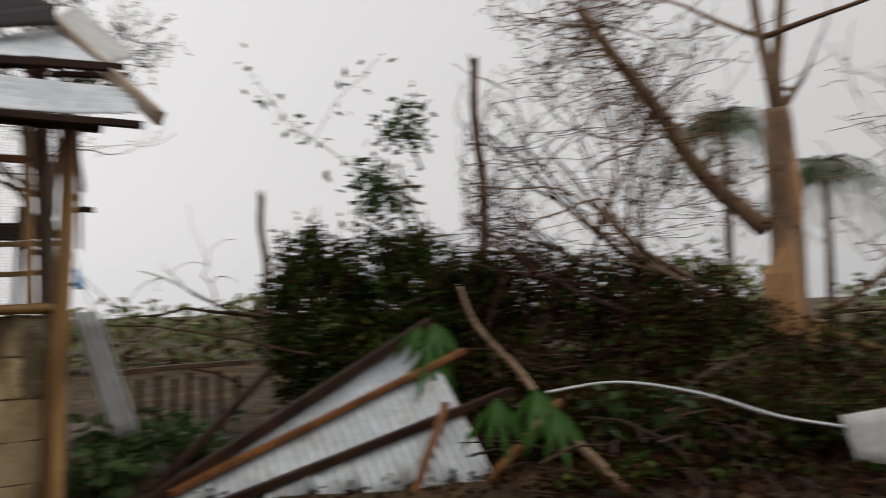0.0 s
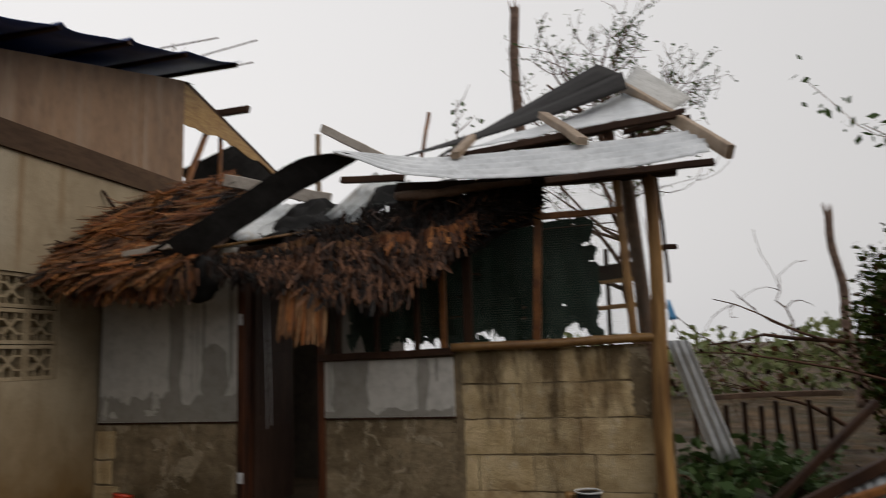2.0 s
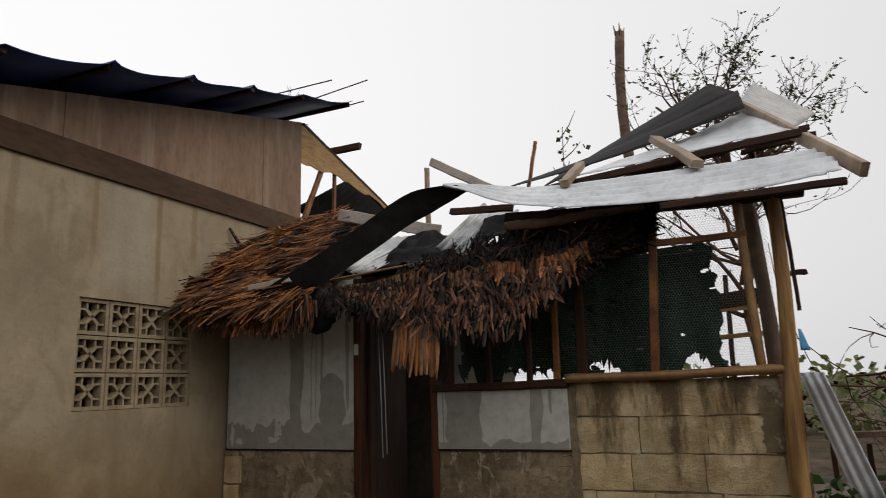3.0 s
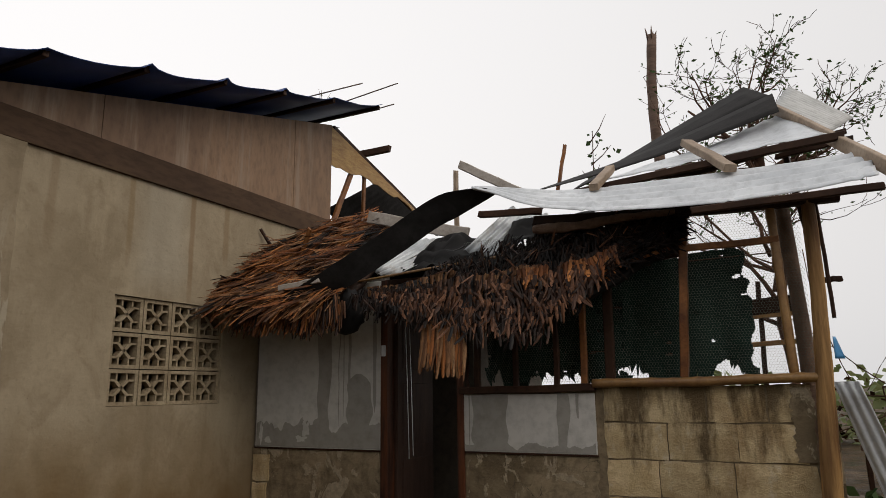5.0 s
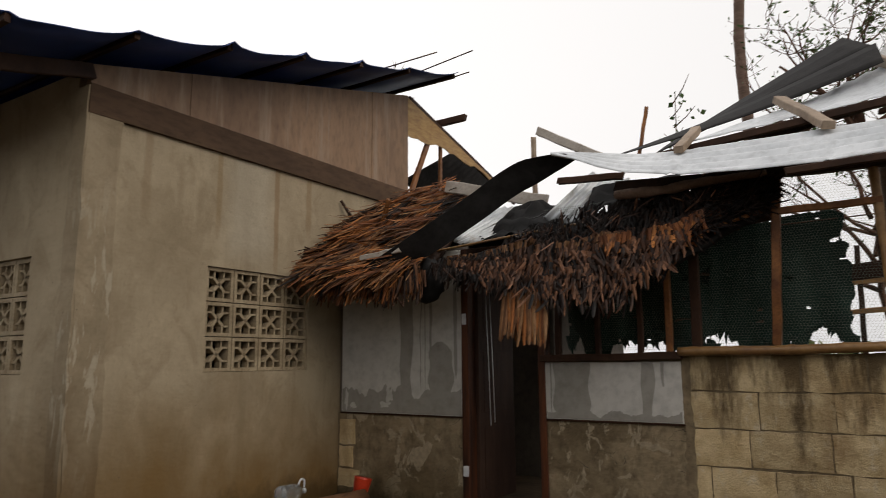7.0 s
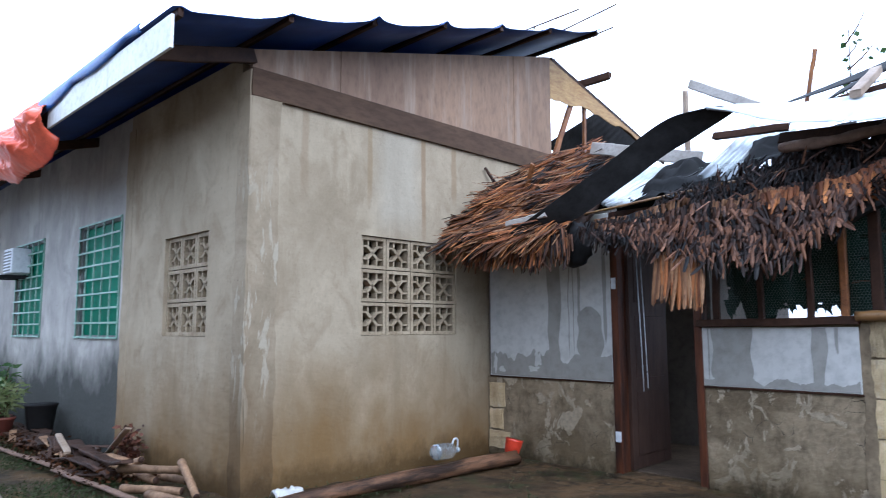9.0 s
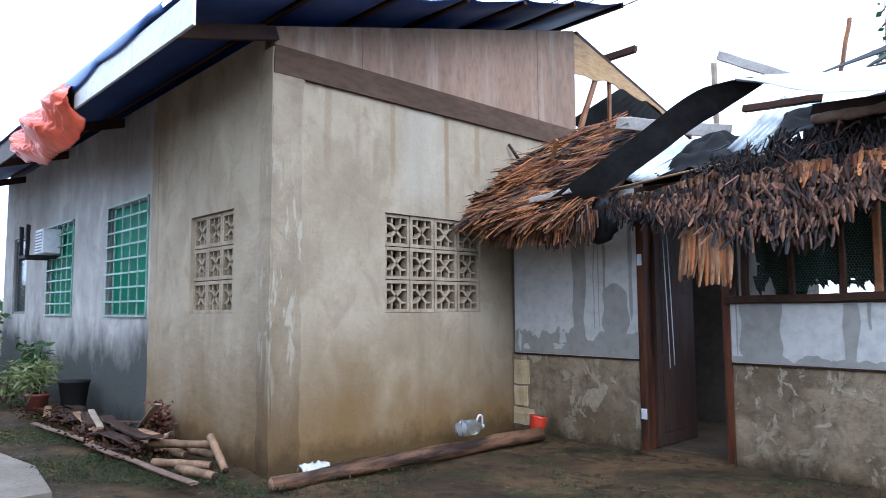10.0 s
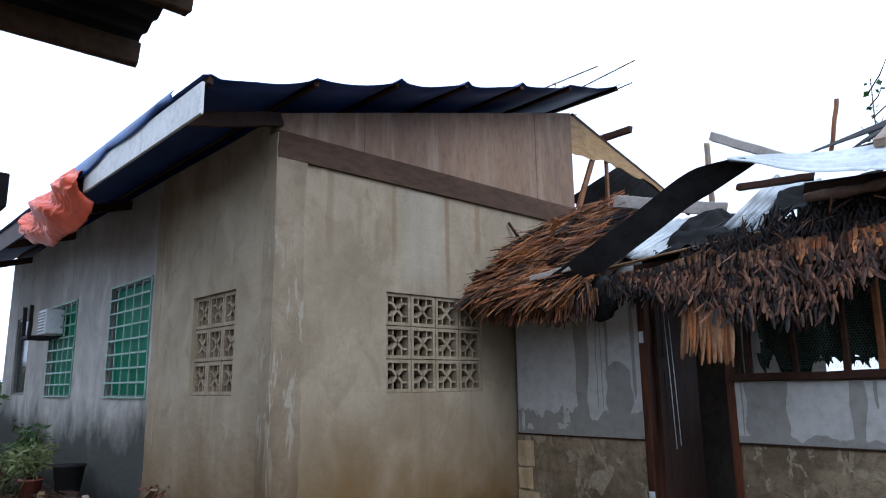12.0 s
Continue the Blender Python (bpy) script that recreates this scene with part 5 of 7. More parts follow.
# ---- thatch ----
def thatch_material(name, pale, mid, dark, wet=0.45, spec=0.3, through=0.08):
    """Dry palm strips: three tones leaf by leaf, darker veins along each strip, wet gloss."""
    m, n, l, b = nodes_of(name, wet, 0.0, spec)
    r = calc(n, l, "FRACT", calc(n, l, "ADD", n.new("ShaderNodeNewGeometry").outputs["Random Per Island"], n.new("ShaderNodeObjectInfo").outputs["Random"]))
    col = blend(n, l, step(n, l, r, 0.0, 0.55), pale, mid)
    col = blend(n, l, step(n, l, r, 0.5, 1.0), col, dark)
    col = blend(n, l, step(n, l, noise_at(n, l, 30, (2.2, 2.2, 0.35), 3.0, 0.6), 0.48, 0.75), col, tuple(0.45 * x for x in dark))
    col = blend(n, l, step(n, l, noise_at(n, l, 5.0, detail=4.0), 0.48, 0.70), col, tuple(0.6 * x for x in dark))
    l.new(col, b.inputs["Base Color"])
    tr = n.new("ShaderNodeBsdfTranslucent")
    l.new(col, tr.inputs["Color"])
    mx = n.new("ShaderNodeMixShader")
    mx.inputs[0].default_value = through
    l.new(b.outputs[0], mx.inputs[1])
    l.new(tr.outputs[0], mx.inputs[2])
    l.new(mx.outputs[0], n["Material Output"].inputs["Surface"])
    return m


M_TAN = thatch_material("tan_palm_strip", (0.34, 0.185, 0.090), (0.20, 0.095, 0.044), (0.08, 0.036, 0.019), 0.5, 0.15)
M_GOLD = thatch_material("orange_palm_strip", (0.46, 0.185, 0.060), (0.28, 0.095, 0.030), (0.09, 0.031, 0.013), 0.5, 0.15)
M_GREYLEAF = thatch_material("grey_brown_palm_strip", (0.235, 0.110, 0.060), (0.070, 0.030, 0.017), (0.014, 0.007, 0.005), 0.45, 0.18)
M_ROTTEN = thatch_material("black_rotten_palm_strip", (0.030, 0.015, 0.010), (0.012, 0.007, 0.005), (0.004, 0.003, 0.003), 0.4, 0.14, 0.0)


def palm_strip(v, f, rng, root, down, out, length, width, curl=0.1):
    """One folded strip of palm leaf from its root, with a keel, a little curl and a torn tip."""
    d = Vector(down).normalized()
    side = d.cross(Vector(out)).normalized()
    o = side.cross(d)
    b = len(v)
    twist = rng.gauss(0, 0.25)
    n = 3
    for i in range(n + 1):
        t = i / n
        c = Vector(root) + d * (length * t) + o * (curl * length * t * t)
        s = (side + o * (twist * t)).normalized()
        w = width * (1.0 if t < 0.9 else rng.uniform(0.35, 0.85))
        v.extend((c - s * (w / 2), c + o * (0.22 * width) + d * (0.012 if i == n else 0), c + s * (w / 2)))
    for i in range(n):
        a = b + 3 * i
        f += [(a, a + 1, a + 4, a + 3), (a + 1, a + 2, a + 5, a + 4)]


RIGHT_EAVE = [(1.50, -0.50, 2.10), (1.9, -0.58, 1.97), (2.3, -0.60, 1.90), (2.8, -0.54, 1.84), (3.2, -0.46, 1.86), (3.55, -0.34, 2.02), (3.9, -0.16, 2.26), (4.15, -0.05, 2.36)]
RIGHT_TOP = [(1.50, -0.22, 2.22), (1.9, -0.22, 2.27), (2.4, -0.16, 2.40), (2.9, -0.06, 2.52), (3.3, 0.0, 2.60), (3.7, 0.04, 2.64), (3.95, 0.04, 2.63), (4.18, 0.04, 2.60)]


def curve_at(pts, u):
    u = max(0.0, min(0.9999, u))
    k = min(len(pts) - 2, int(u * (len(pts) - 1)))
    return lerp3(pts[k], pts[k + 1], u * (len(pts) - 1) - k)


def right_thatch():
    t = thing("thatch", "sagging nipa-palm thatch eave, wet and frayed, over the door", "thatch")
    rng = random.Random(31)
    slope = lambda u, h: curve_at(RIGHT_EAVE, u).lerp(curve_at(RIGHT_TOP, u), h)
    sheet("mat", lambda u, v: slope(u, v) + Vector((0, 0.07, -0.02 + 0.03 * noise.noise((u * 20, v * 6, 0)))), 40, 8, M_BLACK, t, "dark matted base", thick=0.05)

    def course(u0, u1, level, rows, length, width, tilt, material, text, bulge=0.05, wave=0.05, spread=0.0, apart=False):
        """Strips lashed side by side on a batten along the slope, in a few overlapping rows."""
        v, f = [], []
        run = 2.75 * (u1 - u0)
        for r in range(rows):
            n = int(run / (width * 0.8))
            for k in range(n):
                u = u0 + (u1 - u0) * (k + rng.uniform(-0.35, 0.35)) / n
                h = level + wave * noise.noise((u * 14, level * 9, 1)) + rng.gauss(0, 0.012 + spread) + 0.03 * r
                lean = 0.55 * noise.noise((u * 11, level * 7, 5)) + rng.gauss(0, tilt)
                gap = noise.noise((u * 19, level * 5 + r, 8))
                if gap < -0.42:
                    continue
                root = slope(u, h) + Vector((0, -bulge - 0.012 * r - rng.uniform(0, 0.02), 0.0))
                down = Vector((lean, -0.16 + rng.gauss(0, tilt * 0.5), -1))
                face = Vector((rng.gauss(0, 0.30), -1, rng.gauss(0.1, 0.15)))
                size = (length * rng.uniform(0.5, 1.3), width * rng.uniform(0.6, 1.5), rng.gauss(0.05, 0.2))
                if apart:
                    v, f = [], []
                    palm_strip(v, f, rng, (0, 0, 0), down, face, *size)
                    piece("thatch_leaf", mesh_of("thatch_leaf", v, f, material), t, Matrix.Translation(root))
                else:
                    palm_strip(v, f, rng, root, down, face, *size)
        if apart:
            return
        tagged(hang(new("leaf_course", mesh_of("leaf_course", v, f, material)), t, text), kind="stuff")

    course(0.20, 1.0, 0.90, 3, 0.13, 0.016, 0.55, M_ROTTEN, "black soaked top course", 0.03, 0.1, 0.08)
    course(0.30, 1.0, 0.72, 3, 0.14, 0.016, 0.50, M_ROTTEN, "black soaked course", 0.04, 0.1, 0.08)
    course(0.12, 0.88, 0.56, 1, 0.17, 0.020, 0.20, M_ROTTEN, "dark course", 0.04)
    course(0.02, 0.30, 0.74, 1, 0.17, 0.030, 0.10, M_TAN, "tan upper course", 0.05, apart=True)
    course(0.26, 0.56, 0.58, 1, 0.19, 0.030, 0.14, M_GREYLEAF, "brown upper course", 0.055, apart=True)
    course(0.34, 0.52, 0.57, 1, 0.18, 0.030, 0.14, M_TAN, "tan strips in the upper course", 0.075, apart=True)
    course(0.47, 0.56, 0.50, 2, 0.18, 0.030, 0.16, M_GOLD, "orange strips in the upper course", 0.075, apart=True)
    course(0.60, 0.74, 0.46, 2, 0.18, 0.030, 0.20, M_GOLD, "orange strips in the upper course", 0.07, apart=True)
    course(0.55, 0.86, 0.44, 1, 0.15, 0.022, 0.30, M_GREYLEAF, "frayed brown course", 0.05)
    course(0.08, 0.76, 0.38, 2, 0.14, 0.026, 0.32, M_GREYLEAF, "tangled grey-brown course", 0.07, 0.08, 0.05)
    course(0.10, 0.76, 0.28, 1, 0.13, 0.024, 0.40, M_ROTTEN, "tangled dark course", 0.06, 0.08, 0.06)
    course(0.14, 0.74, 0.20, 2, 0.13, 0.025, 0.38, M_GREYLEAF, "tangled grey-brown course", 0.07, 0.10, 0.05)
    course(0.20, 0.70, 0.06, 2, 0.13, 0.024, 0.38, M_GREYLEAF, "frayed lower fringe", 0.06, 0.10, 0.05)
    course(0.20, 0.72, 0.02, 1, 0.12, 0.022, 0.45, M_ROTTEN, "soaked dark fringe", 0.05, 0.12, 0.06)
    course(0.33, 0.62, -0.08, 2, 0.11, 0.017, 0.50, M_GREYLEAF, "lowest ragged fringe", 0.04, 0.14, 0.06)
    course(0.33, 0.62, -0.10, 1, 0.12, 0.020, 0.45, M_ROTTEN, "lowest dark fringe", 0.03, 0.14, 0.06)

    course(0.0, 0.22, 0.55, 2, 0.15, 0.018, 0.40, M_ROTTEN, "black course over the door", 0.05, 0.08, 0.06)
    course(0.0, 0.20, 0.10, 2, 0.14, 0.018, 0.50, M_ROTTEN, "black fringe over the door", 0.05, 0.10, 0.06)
    # straw ends lying sideways where the thatch is torn off at the window
    v, f = [], []
    for k in range(420):
        u = rng.uniform(0.72, 1.0)
        root = slope(u, rng.uniform(0.1, 1.0)) + Vector((0, -0.03 - 0.03 * rng.random(), 0))
        palm_strip(v, f, rng, root, (rng.uniform(0.2, 1.0), rng.gauss(-0.3, 0.3), rng.gauss(-0.15, 0.4)), (rng.gauss(0, 0.4), -1, 0.5), rng.uniform(0.06, 0.17), 0.014, rng.gauss(0, 0.2))
    tagged(hang(new("torn_end", mesh_of("torn_end", v, f, M_ROTTEN)), t, "soaked torn ends of the thatch"), kind="stuff")
    v, f = [], []
    for k in range(90):
        u = rng.choice((rng.uniform(0.70, 1.0), rng.uniform(0.25, 0.7)))
        root = slope(u, rng.uniform(0.45, 1.0)) + Vector((0, -0.06, 0.01))
        palm_strip(v, f, rng, root, (rng.uniform(-0.6, 1.0), rng.gauss(-0.4, 0.3), rng.gauss(-0.1, 0.5)), (rng.gauss(0, 0.4), -1, 0.5), rng.uniform(0.06, 0.16), 0.014, rng.gauss(0, 0.2))
    tagged(hang(new("torn_end", mesh_of("torn_end", v, f, M_GREYLEAF)), t, "loose brown straws"), kind="stuff")

    # a pane of dry strips that has slipped down over the door
    for k in range(44):
        row, i = divmod(k, 22)
        x = 2.26 + 0.36 * (i + rng.uniform(-0.3, 0.3)) / 21 + 0.008 * row
        v, f = [], []
        palm_strip(v, f, rng, (0, 0, 0), (0.05 * (i / 21 - 0.5) + rng.gauss(0, 0.05), -0.08, -1), (rng.gauss(0, 0.25), -1, 0.1), rng.uniform(0.30, 0.39) + 0.05 * (i / 21), 0.031, rng.gauss(0.04, 0.05))
        piece("thatch_leaf", mesh_of("thatch_leaf", v, f, M_TAN if (i * 7 + row) % 3 else M_GOLD), t, pose(x, -0.64 - 0.012 * row, 1.81 + rng.uniform(-0.015, 0.015) - 0.02 * row))
    beam("batten", (1.4, -0.27, 2.27), (3.2, -0.14, 2.42), 0.03, 0.02, M_BAMBOO, t)
    beam("batten", (3.45, -0.24, 2.16), (4.12, -0.10, 2.33), 0.025, 0.03, M_WOOD, t, "split red-brown batten")


right_thatch()

LEFT_EAVE = [(-0.10, -0.62, 2.20), (0.25, -0.66, 2.12), (0.6, -0.66, 2.10), (1.0, -0.64, 2.08), (1.42, -0.58, 2.08)]
LEFT_TOP = [(0.12, 0.05, 2.62), (0.42, 0.30, 2.98), (0.75, 0.50, 3.14), (1.05, 0.60, 3.22), (1.45, 0.35, 2.90)]


def left_thatch():
    t = thing("thatch", "bright orange-brown palm thatch torn open beside the end wall", "thatch")
    rng = random.Random(57)
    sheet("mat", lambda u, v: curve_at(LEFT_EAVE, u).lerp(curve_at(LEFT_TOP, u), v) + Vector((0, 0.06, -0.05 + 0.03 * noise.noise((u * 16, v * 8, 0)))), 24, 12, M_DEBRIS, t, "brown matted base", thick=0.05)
    tones = {M_GOLD: [[], []], M_TAN: [[], []], M_GREYLEAF: [[], []], M_ROTTEN: [[], []]}

    def lay(count, length, width, shag, lift, low=0.0, high=1.0):
        """Strips laid down the slope in sheaves that cross one another."""
        for _ in range(count):
            u, h = rng.random(), rng.uniform(low, high)
            p = curve_at(LEFT_EAVE, u).lerp(curve_at(LEFT_TOP, u), h)
            sheaf = noise.noise((u * 4.5, h * 4, 9))
            d = (curve_at(LEFT_EAVE, u * 0.8) - curve_at(LEFT_TOP, u)).normalized() + Vector((-0.45 + 0.9 * sheaf, -0.1, 0.35 * noise.noise((u * 7, h * 7, 1))))
            d += Vector((rng.gauss(0, shag), rng.gauss(0, shag), rng.gauss(0, shag * 0.6)))
            lump = 0.10 * noise.noise((u * 5, h * 4, 4)) + 0.04 * noise.noise((u * 15, h * 11, 4))
            k = noise.noise((u * 6, h * 6, 14)) + rng.gauss(0, 0.22)
            m = M_ROTTEN if k < -0.42 else M_GREYLEAF if k < -0.16 else M_TAN if k < 0.08 else M_GOLD
            palm_strip(*tones[m], rng, p + Vector((0, 0, lift + lump)), d, (rng.gauss(0, 0.3), -0.75, 0.6 + rng.gauss(0, 0.3)), length * rng.uniform(0.6, 1.25), width * rng.uniform(0.6, 1.3), rng.gauss(-0.05, 0.12))

    lay(1500, 0.34, 0.020, 0.14, 0.0)
    lay(700, 0.36, 0.024, 0.24, 0.02)
    lay(260, 0.34, 0.020, 0.50, 0.04)
    lay(110, 0.26, 0.020, 0.35, 0.02, -0.02, 0.15)
    # vertical fringe below the flashing, in uneven tufts
    for _ in range(620):
        u = 0.30 + 0.70 * rng.random()
        tuft = noise.noise((u * 12, 6, 2))
        p = curve_at(LEFT_EAVE, u) + Vector((0, rng.uniform(-0.03, 0.07), 0.03 + 0.05 * tuft - 0.14 * rng.random()))
        m = M_GOLD if rng.random() < 0.45 - 0.3 * (u > 0.85) else M_TAN if rng.random() < 0.35 else M_GREYLEAF if rng.random() < 0.6 else M_ROTTEN
        palm_strip(*tones[m], rng, p, (-0.30 * (1 - u) + 0.30 * tuft + rng.gauss(0, 0.12), -0.1, -1), (rng.gauss(0, 0.3), -1, 0.15), (0.20 + 0.06 * tuft) * rng.uniform(0.6, 1.2), 0.022 * rng.uniform(0.7, 1.3), rng.gauss(0.03, 0.1))
    # a dark clump that hangs lower
    for _ in range(120):
        p = Vector((1.08 + rng.gauss(0, 0.07), -0.62 + rng.uniform(-0.02, 0.04), 2.04 - 0.20 * rng.random()))
        palm_strip(*tones[M_GREYLEAF if rng.random() < 0.5 else M_ROTTEN], rng, p, (rng.gauss(0, 0.35), -0.1, -1), (rng.gauss(0, 0.4), -1, 0.1), 0.12 * rng.uniform(0.6, 1.2), 0.017, rng.gauss(0, 0.15))
    for (m, (v, f)), text in zip(tones.items(), ("orange palm strips", "tan palm strips", "grey-brown palm strips", "black soaked palm strips")):
        tagged(hang(new("straw", mesh_of("straw", v, f, m)), t, text), kind="stuff")
    tube("stick", [(0.10, 0.12, 2.72), (0.03, -0.05, 2.96)], (0.022, 0.016), M_DARKWOOD, t, sides=7)
    tube("stick", [(0.1, -0.45, 2.35), (-0.08, -0.62, 2.44)], (0.008, 0.005), M_DARKWOOD, t, sides=5)
    beam("batten", (0.55, -0.02, 2.62), (0.72, -0.12, 2.86), 0.05, 0.03, M_WOOD, t, "short torn batten", up=(0, 1, 0))


left_thatch()


def bag():
    t = thing("plastic_bag", "black plastic bag hanging under the thatch by the door", "bag")
    bm = bmesh.new()
    bmesh.ops.create_icosphere(bm, subdivisions=3, radius=1)
    for v in bm.verts:
        n = 1 + 0.25 * noise.noise(v.co * 2.3)
        n += 0.10 * noise.noise(v.co * 6.1)
        v.co = Vector((1.40 + 0.15 * v.co.x * n * (1 - 0.3 * v.co.z), -0.42 + 0.09 * v.co.y * n, 1.98 + 0.20 * v.co.z * n))
    part("sack", bm, M_BLACK, t, smooth=True)


bag()

# ---- things along the house ----
def round_wood(name, a, b, r0, r1, material, label, category, group="", seed=1, wobble=0.10, cut=None):
    t = thing(name, label, category, group)
    n = 10
    rng = random.Random(seed)
    pts = [lerp3(a, b, i / n) + Vector((rng.uniform(-1, 1), rng.uniform(-1, 1), rng.uniform(-0.5, 0.5))) * ((0.22 if name == "log" else 0.05) * r0) for i in range(n + 1)]
    bark = tube("bark", pts, [r0 + (r1 - r0) * i / n for i in range(n + 1)], material, t, sides=11, wobble=wobble, seed=seed)
    if cut:
        d = (Vector(b) - Vector(a)).normalized()
        for p, s, r in ((a, -1, r0), (b, 1, r1)):
            tube("cut_end", [Vector(p) + d * (0.001 * s), Vector(p) + d * (0.006 * s)], (r * 0.92, r * 0.88), cut, bark, sides=11)
    return t


round_wood("log", (0.42, -3.02, 0.038), (0.62, -0.35, 0.06), 0.046, 0.062, M_LOG, "long wet brown log lying along the end wall", "log", seed=3, wobble=0.22, cut=M_FIRE)

FIRE = [((-1.12, -3.26, 0.14), (-0.55, -3.0, 0.17), 0.05), ((-0.75, -3.38, 0.06), (-0.3, -3.12, 0.07), 0.048), ((-0.45, -3.30, 0.05), (-0.02, -3.22, 0.05), 0.055),
        ((-0.62, -2.98, 0.22), (-0.1, -3.1, 0.06), 0.045), ((-1.35, -3.12, 0.06), (-0.8, -3.1, 0.07), 0.05), ((-1.0, -2.98, 0.06), (-0.55, -2.96, 0.08), 0.05),
        ((-1.5, -3.0, 0.10), (-1.05, -3.12, 0.2), 0.045)]
for k, (a, b, r) in enumerate(FIRE):
    round_wood("firewood", a, b, r * 0.72, r * 0.60, M_FIRE, "short cut piece of firewood in the pile at the wall", "firewood", "firewood pile", k + 20, wobble=0.09, cut=M_DEBRIS)


def debris_pile():
    rng = random.Random(77)
    for k in range(60):
        f = rng.random()
        c = Vector((-1.2 - 3.4 * f, -3.05 - 0.35 * rng.random() + 0.05 * f, 0.05 + 0.16 * rng.random() * (1 - 0.6 * f)))
        a = rng.uniform(-0.6, 0.6)
        L = rng.uniform(0.25, 0.75)
        d = Vector((math.cos(a), math.sin(a) * 0.5, rng.uniform(-0.12, 0.12))) * (L / 2)
        t = thing("bark_slab", "dark rotten slab of wet bark on the heap", "wood", "bark heap")
        beam("slab", c - d, c + d, rng.uniform(0.03, 0.13), rng.uniform(0.012, 0.035), M_DEBRIS if k % 6 else M_FIRE, t, bevel=0.008, bend=rng.uniform(-0.03, 0.05))
    for k, (a, b) in enumerate((((-2.1, -3.02, 0.1), (-1.35, -3.12, 0.42)), ((-1.95, -3.5, 0.05), (0.1, -3.42, 0.06)), ((-2.9, -3.2, 0.22), (-2.1, -3.35, 0.16)), ((-3.6, -3.55, 0.05), (-1.9, -3.46, 0.06)))):
        t = thing("plank", "thin grey split plank lying on the heap", "plank", "planks on the heap")
        beam("board", a, b, 0.06, 0.02, M_PALEWOOD if k in (0, 2) else M_BARK, t)
    v, f = [], []
    leaves_data(rng, [(-0.9 - 4.0 * rng.random(), -3.0 - 0.55 * rng.random(), 0.02 + 0.12 * rng.random()) for _ in range(1300)], 0.045, v, f, 0.0, 0.22)
    tagged(new("leaf_debris", mesh_of("leaf_debris", v, f, M_DEADLEAF)), "dead brown leaves over the bark heap", "leaves", kind="stuff")
    t = thing("coconut_husk", "reddish brown dry husk leaning on the wall", "husk")
    v, f = [], []
    leaves_data(rng, [(-1.75 + rng.gauss(0, 0.07), -2.96 + rng.gauss(0, 0.04), 0.20 + rng.gauss(0, 0.09)) for _ in range(420)], 0.06, v, f, 0.1, 0.25)
    tagged(hang(new("husk_fibre", mesh_of("husk_fibre", v, f, leafy("red_husk", (0.13, 0.045, 0.024), (0.04, 0.018, 0.012), 0.6, 0.05))), t), kind="stuff")


debris_pile()


def bottle():
    t = thing("water_bottle", "large clear plastic bottle lying behind the log", "bottle")
    prof = [(0.0, 0.001), (0.0, 0.06), (0.02, 0.072), (0.08, 0.072), (0.09, 0.067), (0.10, 0.072), (0.14, 0.072), (0.15, 0.067), (0.16, 0.072), (0.22, 0.07), (0.27, 0.045), (0.30, 0.022), (0.33, 0.022)]
    v, f = tube_data([(0, -x, 0) for x, r in prof], [r for x, r in prof], 16)
    ob = new("body", mesh_of("body", v, f, M_BOTTLE, True))
    hang(ob, t)
    tube("cap", [(0, -0.33, 0), (0, -0.355, 0)], (0.024, 0.024), M_WHITE, ob, sides=12)
    tube("handle", smooth_line([(0, -0.26, 0.06), (0, -0.29, 0.10), (0, -0.34, 0.09), (0, -0.345, 0.03)], 4), [0.009] * 13, M_WHITE, ob, sides=7)
    t.matrix_basis = pose(0.30, -1.08, 0.16, 0, 0, 180) @ pose(0, 0, 0, 4, 0, 8)


bottle()


def cup():
    t = thing("cup", "bright orange-red plastic tub beside the log end", "cup")
    v, f = [], []
    prof = [(0.0, 0.06), (0.005, 0.066), (0.10, 0.08), (0.135, 0.082), (0.145, 0.088), (0.15, 0.082), (0.14, 0.072), (0.01, 0.058)]
    tube_data([(0, 0, z) for z, r in prof], [r for z, r in prof], 18, v, f)
    hang(new("wall", mesh_of("wall", v, f, M_RED, True)), t)
    t.matrix_basis = pose(0.52, -0.28, 0.06, -10, 8, 0)


cup()
rag = thing("rag", "crumpled white rag behind the log", "rag")
sheet("cloth", lambda u, v: (0.16 + 0.10 * v, -2.66 + 0.24 * u, 0.02 + 0.06 * math.sin(math.pi * v) * (0.6 + 0.6 * abs(noise.noise((u * 4, v * 4, 3)))) + 0.05 * noise.noise((u * 7, v * 5, 0))), 14, 8, M_PANEL, rag)


def bucket():
    t = thing("bucket", "black plastic bucket standing by the wall", "bucket")
    prof = [(0.0, 0.12), (0.01, 0.125), (0.30, 0.165), (0.31, 0.175), (0.325, 0.175), (0.32, 0.16), (0.03, 0.118)]
    v, f = tube_data([(0, 0, z) for z, r in prof], [r for z, r in prof], 20)
    hang(new("shell", mesh_of("shell", v, f, M_BLACK, True)), t)
    t.matrix_basis = pose(-4.05, -3.05, 0.10)


bucket()


